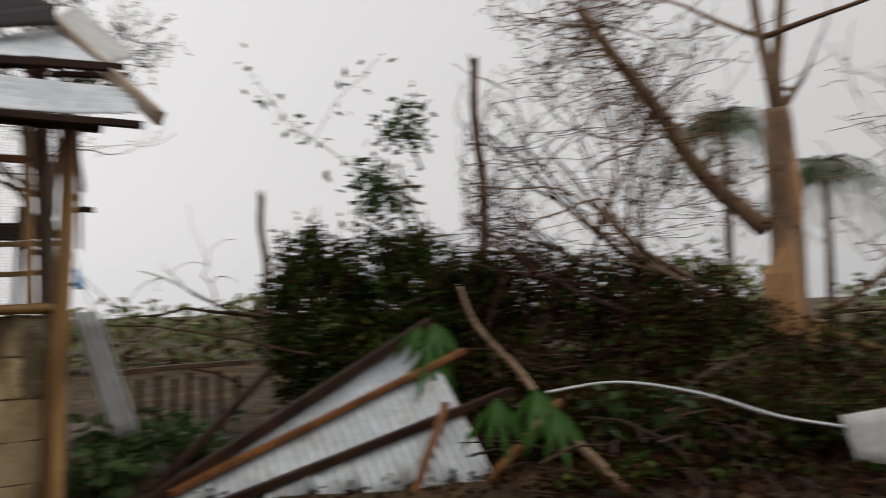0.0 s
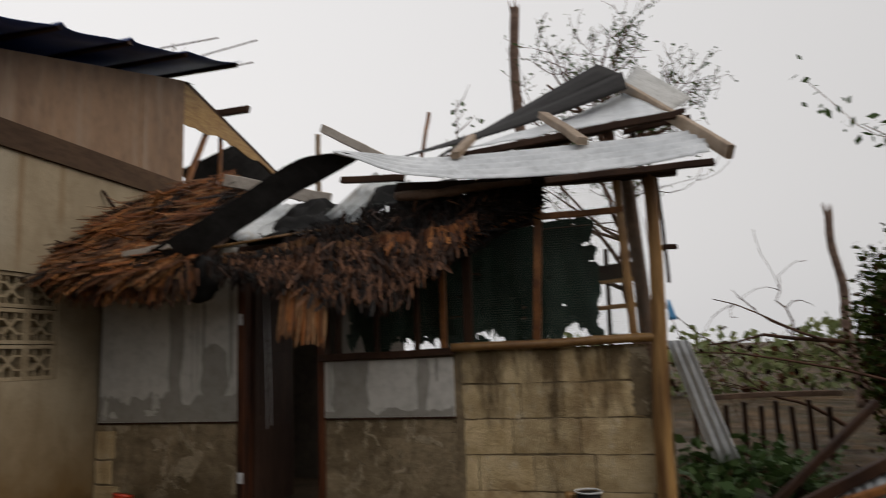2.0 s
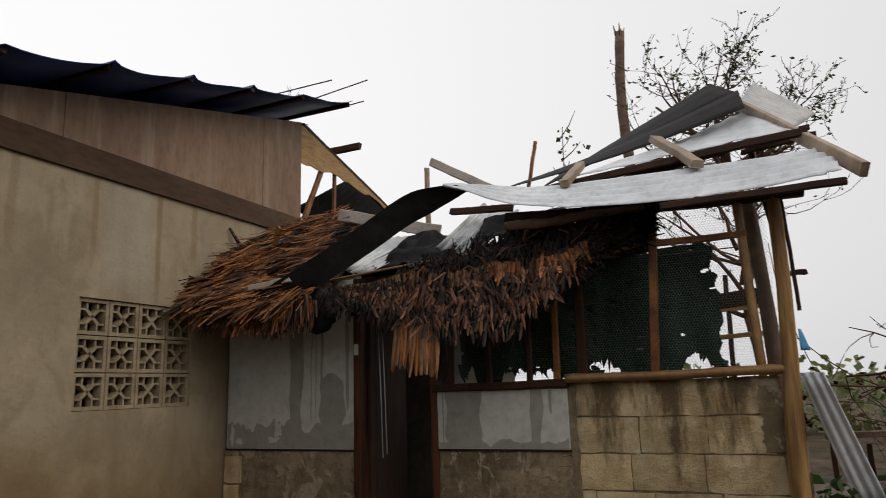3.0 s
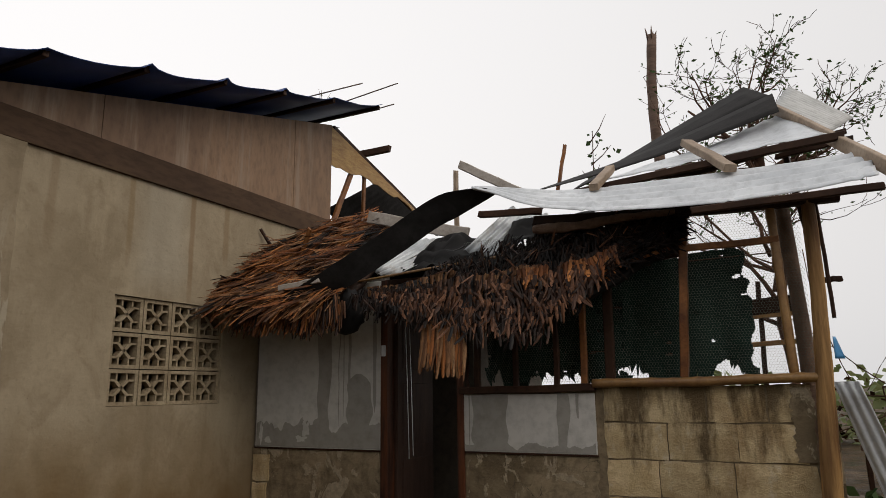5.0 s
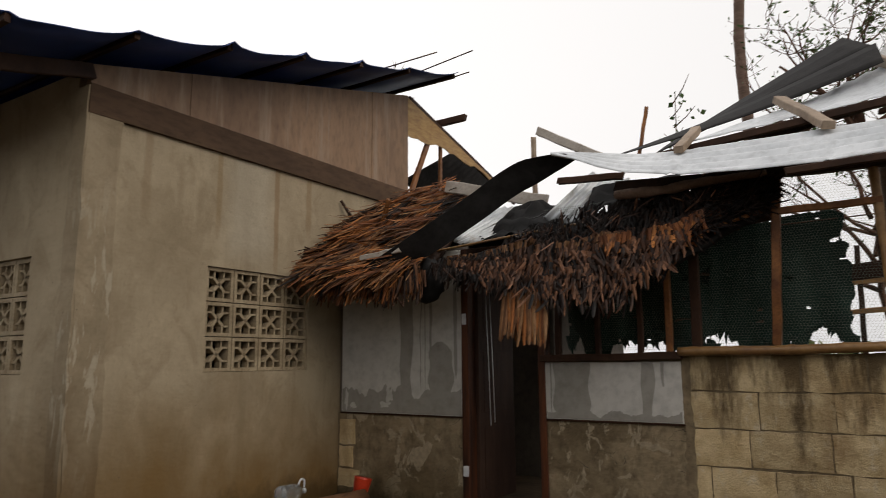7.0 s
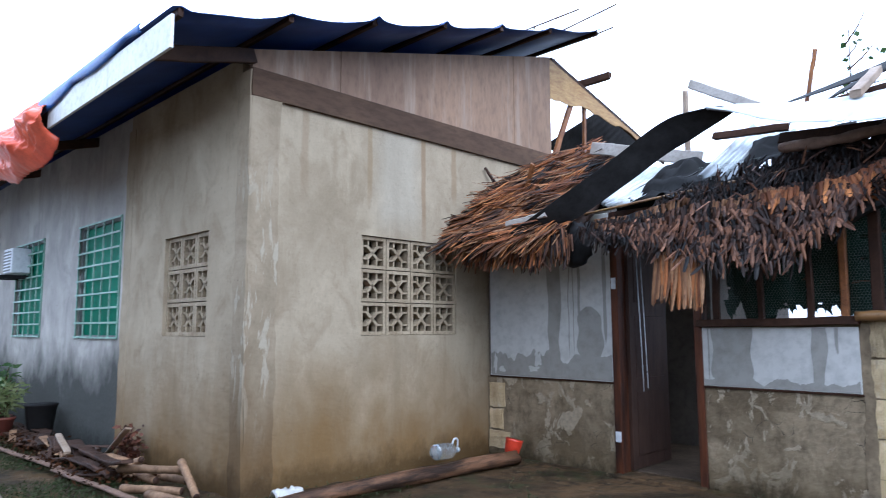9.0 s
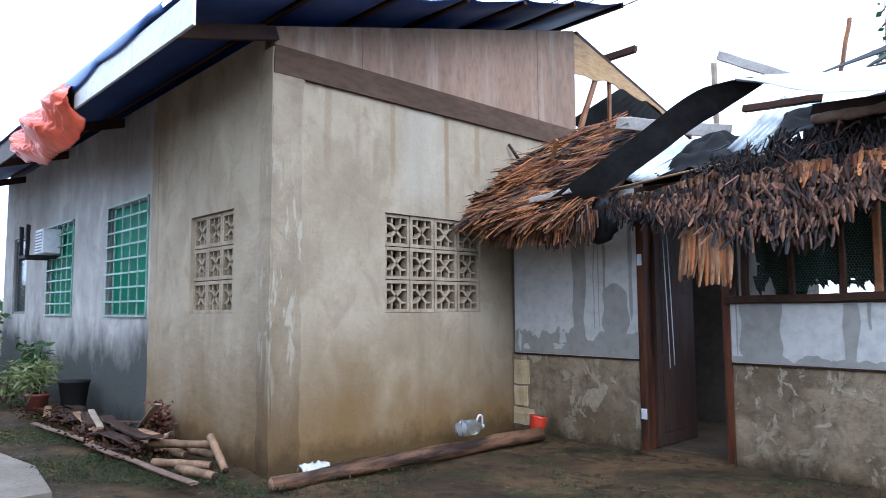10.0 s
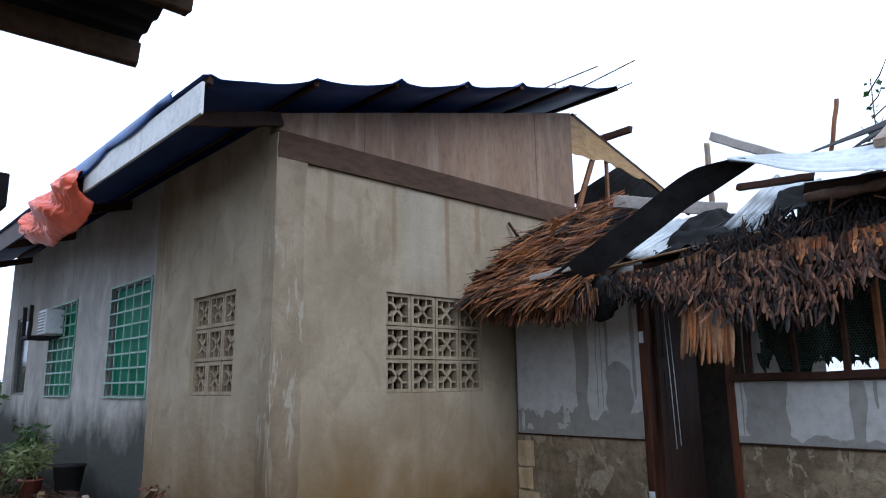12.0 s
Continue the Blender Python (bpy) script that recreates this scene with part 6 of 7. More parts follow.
def plant_spray(name, base, label, category, count, height, spread, size, material, seed, droop=0.2, stems=6, slim=0.3, pot=None, group=""):
    """A shrub or potted plant: thin bent stems with leaves along them."""
    t = thing(name, label, category, group)
    rng = random.Random(seed)
    sv, sf, lv, lf = [], [], [], []
    base = Vector(base)
    for s in range(stems):
        a = rng.uniform(0, 2 * math.pi)
        tip = base + Vector((math.cos(a) * spread * rng.uniform(0.4, 1), math.sin(a) * spread * rng.uniform(0.4, 1), height * rng.uniform(0.6, 1.05)))
        pts = smooth_line([base + Vector((0.03 * math.cos(a), 0.03 * math.sin(a), 0)), base.lerp(tip, 0.5) + Vector((0, 0, height * 0.12)), tip], 4)
        tube_data(pts, [0.012 * (1 - 0.08 * i) for i in range(len(pts))], 5, sv, sf)
        for _ in range(count // stems):
            p = pts[rng.randrange(2, len(pts))]
            leaves_data(rng, [p + Vector((rng.gauss(0, 0.05), rng.gauss(0, 0.05), rng.gauss(0, 0.05)))], size, lv, lf, droop, slim)
    hang(new("stem_mass", mesh_of("stem_mass", sv, sf, M_TWIG, True)), t)
    tagged(hang(new("leaves", mesh_of("leaves", lv, lf, material)), t), kind="stuff")
    if pot:
        prof = [(0.0, 0.085), (0.17, 0.115), (0.175, 0.13), (0.20, 0.13), (0.20, 0.11), (0.17, 0.10)]
        v, f = tube_data([base + Vector((0, 0, z - 0.2)) for z, r in prof], [r for z, r in prof], 16)
        hang(new("pot", mesh_of("pot", v, f, pot, True)), t, "dull red pot")
    return t


plant_spray("potted_plant", (-4.35, -3.35, 0.28), "pale variegated plant in a dull red pot", "plant", 260, 0.40, 0.30, 0.14, M_PALE, 2, slim=0.12, pot=M_POT)
plant_spray("potted_plant", (-5.1, -3.2, 0.22), "green leafy plant in a pot at the wall", "plant", 320, 0.60, 0.25, 0.09, M_LEAF, 5, slim=0.2, pot=M_POT)
plant_spray("shrub", (-6.0, -3.35, 0.0), "low green shrub at the foot of the wall", "shrub", 320, 0.5, 0.5, 0.13, M_PALE, 7, slim=0.12, stems=9)
plant_spray("shrub", (-7.2, -3.4, 0.0), "thin leggy shrub at the foot of the wall", "shrub", 160, 1.2, 0.5, 0.11, M_LEAF, 11, stems=8)
plant_spray("shrub", (-8.6, -3.6, 0.0), "grey-green shrub beyond the house", "shrub", 300, 1.0, 0.7, 0.14, M_LEAF, 12, stems=10)
plant_spray("shrub", (-11.5, -3.2, 0.0), "leafy shrub beyond the house", "shrub", 300, 1.5, 1.0, 0.2, M_LEAF, 13, stems=10)
plant_spray("shrub", (-14.5, -5.0, 0.0), "leafy shrub far beyond the house", "shrub", 300, 1.6, 1.4, 0.25, M_LEAF, 14, stems=10)


def litter():
    """Moss, weeds and small stones on the mud before the house."""
    rng = random.Random(91)
    v, f = [], []
    for k in range(36000):
        x, y = rng.uniform(-6, 5), rng.uniform(-4.1, -0.1)
        if k % 2:
            x, y = rng.uniform(-6, 0.6), rng.uniform(-4.1, -3.1)
        if noise.noise((x * 0.9, y * 0.9, 7)) < (-0.15 if k % 2 else 0.02) or (x < 0.1 and y > -2.95) or (1.2 < x < 2.7 and y > -1.2):
            continue
        leaves_data(rng, [(x, y, 0.005 + 0.02 * rng.random())], 0.030, v, f, -0.9, 0.13)
    tagged(new("weeds", mesh_of("weeds", v, f, M_GRASS)), "small weeds and moss on the mud", "weeds", kind="stuff")


litter()


# ---- neighbouring eave close to the camera ----
# unseen walls behind the camera, added to cut light on the house fronts
wall("wall_unseen_neighbour", "y", -6.9, 0.2, 1.6, 9.0, 0.0, 3.0, [], M_RENDER, "unseen wall below the neighbour's eave, added to cut front light")
wall("wall_unseen_lane", "y", -6.9, 0.2, -14.0, 1.6, 0.0, 1.7, [], M_RENDER, "unseen low wall along the lane, added to limit side light")


def near_eave():
    t = thing("neighbour_roof", "dark eave of a neighbouring house with steel beams", "roof", kind="structure")
    a, b = Vector((1.96, -5.35, 2.62)), Vector((2.01, -4.60, 2.62))
    beam("beam", a + Vector((0, -1.2, 0)), b, 0.05, 0.10, M_BAND, t, "brown edge beam")
    beam("beam", (2.40, -6.6, 2.72), (2.40, -4.55, 2.70), 0.05, 0.10, M_BAND, t)
    beam("beam", (2.95, -6.6, 2.82), (2.95, -4.52, 2.80), 0.05, 0.10, M_BAND, t)
    sheet("roofing", patch((1.92, -4.58, 2.70), (3.6, -4.50, 3.03), (1.92, -6.7, 2.72), (3.6, -6.7, 3.05), 0.010, 0.1, length=1.7), 90, 4, M_DARKMETAL, t, "dull corrugated sheet", thick=0.003)
    sheet("tarpaulin", patch((2.36, -4.49, 2.81), (3.5, -4.45, 3.03), (2.36, -4.49, 2.76), (3.5, -4.45, 2.98)), 8, 2, M_BLUETARP, t)
    beam("post", (1.90, -5.12, 0.0), (1.90, -5.12, 2.6), 0.08, 0.08, M_DARKWOOD, t, up=(0, 1, 0))
    slab("meter_box", (1.80, -5.07, 1.93), (1.90, -4.975, 2.06), M_DARKMETAL, t, "small dark box on the post", 0.004)


near_eave()

# ---- side awning beyond the house ----
aw = roof
beam("awning_edge", (-6.4, -3.95, 2.62), (-8.6, -4.5, 2.62), 0.06, 0.12, M_FASCIA, aw)
sheet("roofing", patch((-6.5, -3.9, 2.75), (-8.8, -4.4, 2.75), (-6.6, -3.6, 2.95), (-8.9, -3.6, 2.95), 0.01, 0.1, length=4), 60, 4, M_OLDZINC, aw)


# ---- trees ----
def branch(rng, start, direction, length, radius, depth, verts, faces, ends, droop=0.0, kink=0.25, sides=6, kids=(2, 4), keep=None):
    """Grows a limb and its offshoots into verts and faces; ends collects places for leaves."""
    n = 6 if depth > 1 else 5
    pts, p, d = [Vector(start)], Vector(start), Vector(direction).normalized()
    for i in range(n):
        d = (d + Vector((rng.gauss(0, kink), rng.gauss(0, kink), rng.gauss(0.07 - droop, kink)))).normalized()
        if keep and not keep(p + d * (length / n)):
            break
        p = p + d * (length / n)
        pts.append(p.copy())
    n = len(pts) - 1
    if n < 1:
        return
    tube_data(pts, [max(0.0045, radius * (1 - 0.68 * i / n)) for i in range(n + 1)], max(3, sides if depth > 1 else 3), verts, faces)
    if depth <= 1:
        ends.extend(pts[1:])
    if depth > 0:
        for _ in range(rng.randint(*kids)):
            k = rng.randint(max(1, n // 2 - 1), n)
            dd = (d * 0.7 + Vector((rng.gauss(0, 0.7), rng.gauss(0, 0.7), rng.gauss(0.1, 0.5)))).normalized()
            branch(rng, pts[k], dd, length * rng.uniform(0.45, 0.75), radius * (1 - 0.62 * k / n) * 0.72, depth - 1, verts, faces, ends, droop, kink, sides, kids, keep)


def tree(name, label, start, direction, length, radius, depth, seed, leaf=None, per=1.0, size=0.1, kids=(2, 4), droop=0.0, kink=0.2, bark=M_BARK, limbs=None, leafspread=0.10):
    t = thing(name, label, "tree")
    rng = random.Random(seed)
    v, f, ends = [], [], []
    branch(rng, start, direction, length, radius, depth, v, f, ends, droop, kink, kids=kids)
    for s, d, L, r, dep in limbs or ():
        branch(rng, s, d, L, r, dep, v, f, ends, droop, kink, kids=kids)
    hang(new("trunk", mesh_of("trunk", v, f, bark, True)), t)
    if leaf:
        lv, lf = [], []
        cs = [Vector(e) + Vector((rng.gauss(0, leafspread), rng.gauss(0, leafspread), rng.gauss(0, leafspread))) for e in ends for _ in range(int(per) + (rng.random() < per % 1))]
        leaves_data(rng, cs, size, lv, lf, slim=0.25)
        tagged(hang(new("crown", mesh_of("crown", lv, lf, leaf)), t, "sparse wind-torn leaves"), kind="stuff")
    return t


# behind the annex: half-stripped tree and a broken coconut trunk
FAN = ((-0.85, 0.55, 1.25), (-0.5, 0.9, 1.2), (-0.15, 1.0, 1.2), (0.15, 1.0, 1.2), (0.45, 0.85, 1.2), (0.8, 0.6, 1.25), (0.95, 0.25, 1.2), (0.9, -0.1, 1.0), (-0.95, 0.30, 1.2), (-0.9, 0.05, 0.9), (-0.8, 0.75, 1.5), (-0.97, 0.45, 1.6))
tree("tree", "half-stripped tree with a few green leaves behind the annex", (4.75, 5.2, 0), (-0.02, 0, 1), 3.7, 0.09, 1, 14, M_LEAF, 0.5, 0.075, (3, 4), kink=0.2, leafspread=0.04, bark=M_TWIG,
     limbs=[((4.72, 5.2, 4.0 + 0.12 * (k % 4)), (dx, 0.15 * math.sin(3 * k), dz), L, 0.05, 3) for k, (dx, dz, L) in enumerate(FAN)] + [((4.75, 5.2, z), (dx, 0.1, 1.0), 1.5, 0.035, 2) for z, dx in ((2.3, 0.5), (2.5, -0.5), (2.9, 0.7), (3.1, -0.35), (2.6, 0.25))])


def slender_tip(base, top, leafy_from, count, seed, label):
    """A thin upright sapling with leaves only near its tip."""
    t = thing("sapling", label, "sapling")
    rng = random.Random(seed)
    B, T = Vector(base), Vector(top)
    v, f = tube_data([B.lerp(T, i / 8) + Vector((0.05 * math.sin(i), 0, 0)) for i in range(9)], [0.03 - 0.003 * i for i in range(9)], 6)
    cs = []
    for k in range(5):
        s = B.lerp(T, leafy_from + (1 - leafy_from) * k / 5)
        e = s + Vector((rng.uniform(-0.35, 0.35), 0.1, rng.uniform(0.2, 0.5)))
        tube_data([s, s.lerp(e, 0.5) + Vector((0.03, 0, 0)), e], (0.012, 0.009, 0.004), 4, v, f)
        cs += [s.lerp(e, rng.random()) + Vector((rng.gauss(0, 0.05), 0, rng.gauss(0, 0.05))) for _ in range(count)]
    hang(new("stem", mesh_of("stem", v, f, M_TWIG, True)), t)
    v, f = [], []
    leaves_data(rng, cs, 0.11, v, f)
    tagged(hang(new("leaves", mesh_of("leaves", v, f, M_LEAF)), t), kind="stuff")


slender_tip((2.2, 5.5, 0), (2.2, 5.5, 5.55), 0.82, 6, 3, "thin leafy sapling tip behind the roof")
slender_tip((-6.4, 9.2, 0), (-6.2, 9.2, 9.6), 0.86, 1, 4, "bare sapling tip far behind the house")
slender_tip((-7.5, 9.2, 0), (-7.4, 9.2, 9.1), 0.92, 4, 5, "small leafy tip far behind the house")


def broken_trunk(name, label, base, top, r0, r1, seed, material=M_PALM):
    t = thing(name, label, "trunk")
    n = 26
    rng = random.Random(seed)
    pts = [lerp3(base, top, i / n) + Vector((0.04 * math.sin(i * 0.5), 0, 0)) for i in range(n + 1)]
    tube("shaft", pts, [(r0 + (r1 - r0) * i / n) * (1.05 if i % 2 else 0.96) for i in range(n + 1)], material, t, sides=11, wobble=0.05, seed=seed)
    for k in range(5):
        a = 2 * math.pi * k / 5
        p = Vector(top) + Vector((math.cos(a) * r1 * 0.6, math.sin(a) * r1 * 0.6, -0.1))
        tube("splinter", [p, p + Vector((0.05 * math.cos(a), 0.05 * math.sin(a), rng.uniform(0.12, 0.3)))], (r1 * 0.35, 0.006), material, t, sides=5)
    return t


broken_trunk("broken_palm", "coconut trunk snapped off by the storm behind the annex", (3.1, 6.4, 0), (3.25, 6.0, 7.3), 0.12, 0.08, 3)
broken_trunk("broken_palm", "thin snapped trunk standing behind the fallen branches", (10.45, 3.15, 0), (10.03, 2.69, 4.74), 0.085, 0.055, 4, M_BARK)
broken_trunk("broken_palm", "far snapped palm stump in the rain", (8.85, 9.2, 0), (8.65, 9.1, 3.7), 0.10, 0.07, 5)


IN_YARD = lambda p: p.x - 0.62 * p.y > (8.1 if p.z > 2.2 else 7.2)


def big_tree():
    t = thing("tree", "large storm-broken tree with a freshly split orange wound", "tree")
    rng = random.Random(44)
    B = Vector((12.45, -0.2, 0))
    v, f, ends = [], [], []
    pts = smooth_line([B + Vector((0.05, 0, -0.2)), B + Vector((0.0, 0, 0.9)), B + Vector((0.02, 0, 1.9)), B + Vector((-0.05, -0.05, 3.0)), B + Vector((-0.14, -0.1, 3.5))], 4)
    tube_data(pts, [0.28, 0.25, 0.23, 0.22, 0.21, 0.20, 0.19, 0.19, 0.185, 0.18, 0.175, 0.17, 0.165, 0.16, 0.155, 0.15, 0.14], 12, v, f, 0.06, rng)
    top = B + Vector((-0.14, -0.1, 3.4))
    for d, L, r, dep in (((-0.18, -0.05, 1), 2.8, 0.10, 2), ((0.02, 0, 1), 3.0, 0.10, 2), ((0.32, -0.32, 0.62), 0.8, 0.08, 1)):
        branch(rng, top, d, L, r * 0.8, dep, v, f, ends, 0.07, 0.06, 8, (2, 4))
    # limb wrenched over to one side
    limb = smooth_line([B + Vector((-0.15, 0.15, 2.1)), (11.55, 0.17, 2.73), (10.81, 0.14, 3.44), (10.15, 0.12, 3.98), (9.75, 0.15, 4.4)], 4)
    tube_data(limb, [0.115 - 0.0045 * i for i in range(len(limb))], 9, v, f, 0.06, rng)
    for k in range(2, len(limb)):
        for _ in range(3):
            branch(rng, limb[k], (rng.uniform(-0.7, 0.4), rng.uniform(-0.5, 0.6), rng.uniform(-0.2, 0.8)), rng.uniform(0.4, 0.85), 0.014, 3, v, f, ends, 0.06, 0.22, 5, (2, 4), IN_YARD)
    for s, d, L in (((11.9, 0.3, 1.3), (-1, 0.25, 0.35), 2.8), ((11.6, 0.4, 1.5), (-1, 0.3, 0.30), 2.6), ((11.9, 0.2, 1.2), (-0.9, 0.5, 0.6), 3.0), ((12.5, -0.3, 1.0), (0.6, -0.8, 0.3), 2.2), ((12.6, -0.5, 1.1), (0.3, -0.9, 0.5), 2.0)):
        branch(rng, s, d, L, 0.036, 3, v, f, ends, 0.05, 0.17, 6, (2, 4), IN_YARD)
    hang(new("trunk", mesh_of("trunk", v, f, M_TREEBARK, True)), t)
    wv, wf = [], []
    for k in range(5):
        p = B + Vector((-0.13 - 0.035 * k, -0.13 + 0.05 * k, 0.85))
        tube_data([p, p + Vector((0.01, 0, 0.7)), p + Vector((0.03, 0, 1.2 - 0.1 * k))], (0.08, 0.075, 0.02), 6, wv, wf, 0.15, rng)
    p = B + Vector((-0.02, -0.19, 2.1))
    tube_data([p, p + Vector((-0.02, 0, 0.5)), p + Vector((-0.06, -0.0, 0.9))], (0.05, 0.06, 0.02), 6, wv, wf, 0.15, rng)
    hang(new("wound", mesh_of("wound", wv, wf, M_SPLIT)), t, "orange split heartwood")
    lv, lf = [], []
    leaves_data(rng, [Vector(e) + Vector((rng.gauss(0, 0.06), rng.gauss(0, 0.06), rng.gauss(0, 0.06))) for e in ends if rng.random() < 0.10], 0.06, lv, lf, slim=0.25)
    tagged(hang(new("dead_leaves", mesh_of("dead_leaves", lv, lf, M_DEADLEAF)), t, "torn brown leaves"), kind="stuff")


big_tree()


def fallen_crown():
    """Tangle of bare limbs and twigs thrown across the bushes."""
    t = thing("fallen_branches", "tangle of bare broken branches thrown over the bushes", "branches")
    rng = random.Random(62)
    v, f, ends = [], [], []
    for s, d, L, r in (((11.6, 0.8, 1.6), (-1, 0.35, 0.25), 3.6, 0.06), ((11.4, 0.5, 1.3), (-1, 0.3, 0.45), 2.7, 0.05), ((11.0, 0.4, 1.2), (-1, 0.5, 0.6), 2.3, 0.04),
                       ((10.8, 0.4, 1.1), (-0.9, 0.3, 0.3), 3.0, 0.05), ((11.9, 0.3, 1.2), (-0.7, 0.8, 0.8), 2.4, 0.04), ((9.8, 0.8, 1.4), (-0.7, 0.4, 1.0), 2.6, 0.04),
                       ((10.6, 1.0, 1.4), (-0.3, 0.2, 1.0), 2.8, 0.04), ((11.2, 0.9, 1.6), (-0.2, 0.4, 1.0), 3.0, 0.04), ((13.2, -1.0, 0.9), (0.2, -0.5, 0.6), 2.4, 0.05), ((13.5, -1.5, 0.8), (-0.5, -0.3, 0.8), 2.0, 0.04)):
        branch(rng, s, d, L, r * 0.7, 3, v, f, ends, 0.055, 0.17, 5, (3, 5), IN_YARD)
    tagged(hang(new("limb_tangle", mesh_of("limb_tangle", v, f, M_TWIG, True)), t), kind="stuff")
    lv, lf = [], []
    leaves_data(rng, [e for e in ends if rng.random() < 0.10], 0.055, lv, lf, slim=0.25)
    tagged(hang(new("dead_leaves", mesh_of("dead_leaves", lv, lf, M_DEADLEAF)), t), kind="stuff")


fallen_crown()


def bush(name, label, blobs, count, size, material, seed, dead=0.25, twigs=60):
    """A mass of leaves filling uneven lobes, densest at their outsides, with twigs inside."""
    t = thing(name, label, "bush")
    rng = random.Random(seed)
    total = sum(r[0] * r[2] for _, r in blobs)
    live, gone, tv, tf = [], [], [], []
    for c, r in blobs:
        k = int(count * r[0] * r[2] / total)
        for _ in range(k):
            d = Vector((rng.gauss(0, 1), rng.gauss(0, 1), rng.gauss(0, 1))).normalized()
            q = rng.uniform(0.38, 1.0) ** 0.6 * (1 + 0.28 * noise.noise(Vector(c) + d * 2.1) + 0.2 * noise.noise(Vector(c) + d * 5.3))
            p = Vector(c) + Vector((d.x * r[0], d.y * r[1], d.z * r[2])) * q
            if p.z > 0.02 and noise.noise(p * 3.2) + 0.5 * noise.noise(p * 8.0) > -0.22:
                (gone if rng.random() < dead else live).append(p)
        for _ in range(int(twigs * r[0] * r[2] / total)):
            d = Vector((rng.gauss(0, 1), rng.gauss(0, 1), abs(rng.gauss(0.4, 0.7)))).normalized()
            a = Vector(c) + Vector((d.x * r[0], d.y * r[1], d.z * r[2])) * 0.3
            b = Vector(c) + Vector((d.x * r[0], d.y * r[1], d.z * r[2])) * rng.uniform(0.9, 1.4)
            tube_data([a, a.lerp(b, 0.5) + Vector((rng.gauss(0, 0.06), rng.gauss(0, 0.06), rng.gauss(0, 0.06))), b], (0.018, 0.012, 0.004), 4, tv, tf)
    v, f = [], []
    leaves_data(rng, live, size, v, f)
    tagged(hang(new("leaves", mesh_of("leaves", v, f, material)), t), kind="stuff")
    v, f = [], []
    leaves_data(rng, gone, size * 0.8, v, f)
    tagged(hang(new("dead_leaves", mesh_of("dead_leaves", v, f, M_DEADLEAF)), t, "brown dead leaves"), kind="stuff")
    tagged(hang(new("twig_mass", mesh_of("twig_mass", tv, tf, M_TWIG)), t), kind="stuff")
    return t


bush("bush", "dense dark green bush behind the fallen roof", [((7.5, 2.2, 1.15), (0.62, 0.7, 1.12)), ((8.4, 1.9, 1.2), (0.8, 0.8, 1.10)), ((9.3, 1.8, 0.95), (0.7, 0.7, 1.0)), ((8.2, 1.5, 0.5), (0.9, 0.7, 0.8))], 46000, 0.07, M_DARKLEAF, 71, 0.36, 130)
bush("bush", "brown-green thicket under the broken tree", [((9.8, 1.2, 0.8), (0.9, 0.8, 0.95)), ((10.8, 0.6, 0.7), (0.9, 0.8, 0.95)), ((11.7, 0.0, 0.6), (0.9, 0.8, 0.8)), ((10.2, 0.3, 0.4), (1.2, 0.6, 0.55)), ((9.3, 0.8, 0.4), (0.8, 0.6, 0.6)), ((9.9, 1.6, 1.45), (0.9, 0.6, 0.65)), ((10.9, 1.0, 1.3), (0.9, 0.7, 0.65)), ((11.8, 0.5, 1.2), (0.7, 0.6, 0.6))],
     34000, 0.075, M_DARKLEAF, 72, 0.72, 160)
bush("bush", "dark thicket beside the broken tree", [((12.6, -1.1, 0.5), (0.9, 0.8, 0.8)), ((13.6, -2.2, 0.6), (1.2, 1.0, 0.9)), ((11.6, -1.0, 0.3), (0.8, 0.6, 0.5)), ((12.6, -2.2, 0.3), (0.9, 0.6, 0.5))], 12000, 0.08, M_DARKLEAF, 73, 0.6, 120)
# haze is painted into the far hedge by its pale leaf colour
bush("bush", "far hedge beyond the yard, rain haze painted in as pale leaves", [((6.5, 13, 0.7), (2.2, 1, 1.0)), ((10, 14, 0.8), (2.5, 1, 1.2)), ((14, 12, 0.9), (3, 1, 1.5)), ((3, 14, 0.7), (2.5, 1, 1.0)), ((19, 7, 1.0), (3, 2, 1.6)), ((21, 1, 1.0), (3, 3, 1.6)), ((19, -5, 1.0), (3, 3, 1.6))], 9000, 0.26, M_PALE, 74, 0.25, 60)
tree("tree", "leafy branch standing above the thicket", (8.9, 1.9, 0.6), (-0.1, -0.05, 1), 2.6, 0.045, 2, 82, M_LEAF, 4.2, 0.11, (2, 3), kink=0.16, limbs=[((8.75, 1.85, 2.5), (-0.9, 0.0, 0.2), 0.75, 0.02, 2), ((8.7, 1.8, 2.9), (-0.45, -0.1, 0.9), 0.6, 0.02, 2), ((8.7, 1.8, 2.7), (-1, 0.0, 0.05), 0.7, 0.02, 2)], leafspread=0.09)
tree("tree", "bare grey dead branch beside the bush", (7.6, 3.2, 1.2), (-0.95, 0.2, 0.0), 2.1, 0.035, 2, 83, None, kids=(3, 4), kink=0.2, droop=0.12, bark=M_TWIG, limbs=[((7.3, 4.2, 0.2), (-0.6, 0.2, 0.8), 1.4, 0.03, 2), ((8.2, 6.0, 0.2), (-0.6, 0.2, 0.8), 1.6, 0.03, 2)])
tree("tree", "thin bare branch across the yard", (7.4, 1.6, 0.8), (-1, -0.1, 0.15), 2.2, 0.02, 1, 84, M_LEAF, 0.3, 0.1, (2, 3), kink=0.1, bark=M_TWIG)


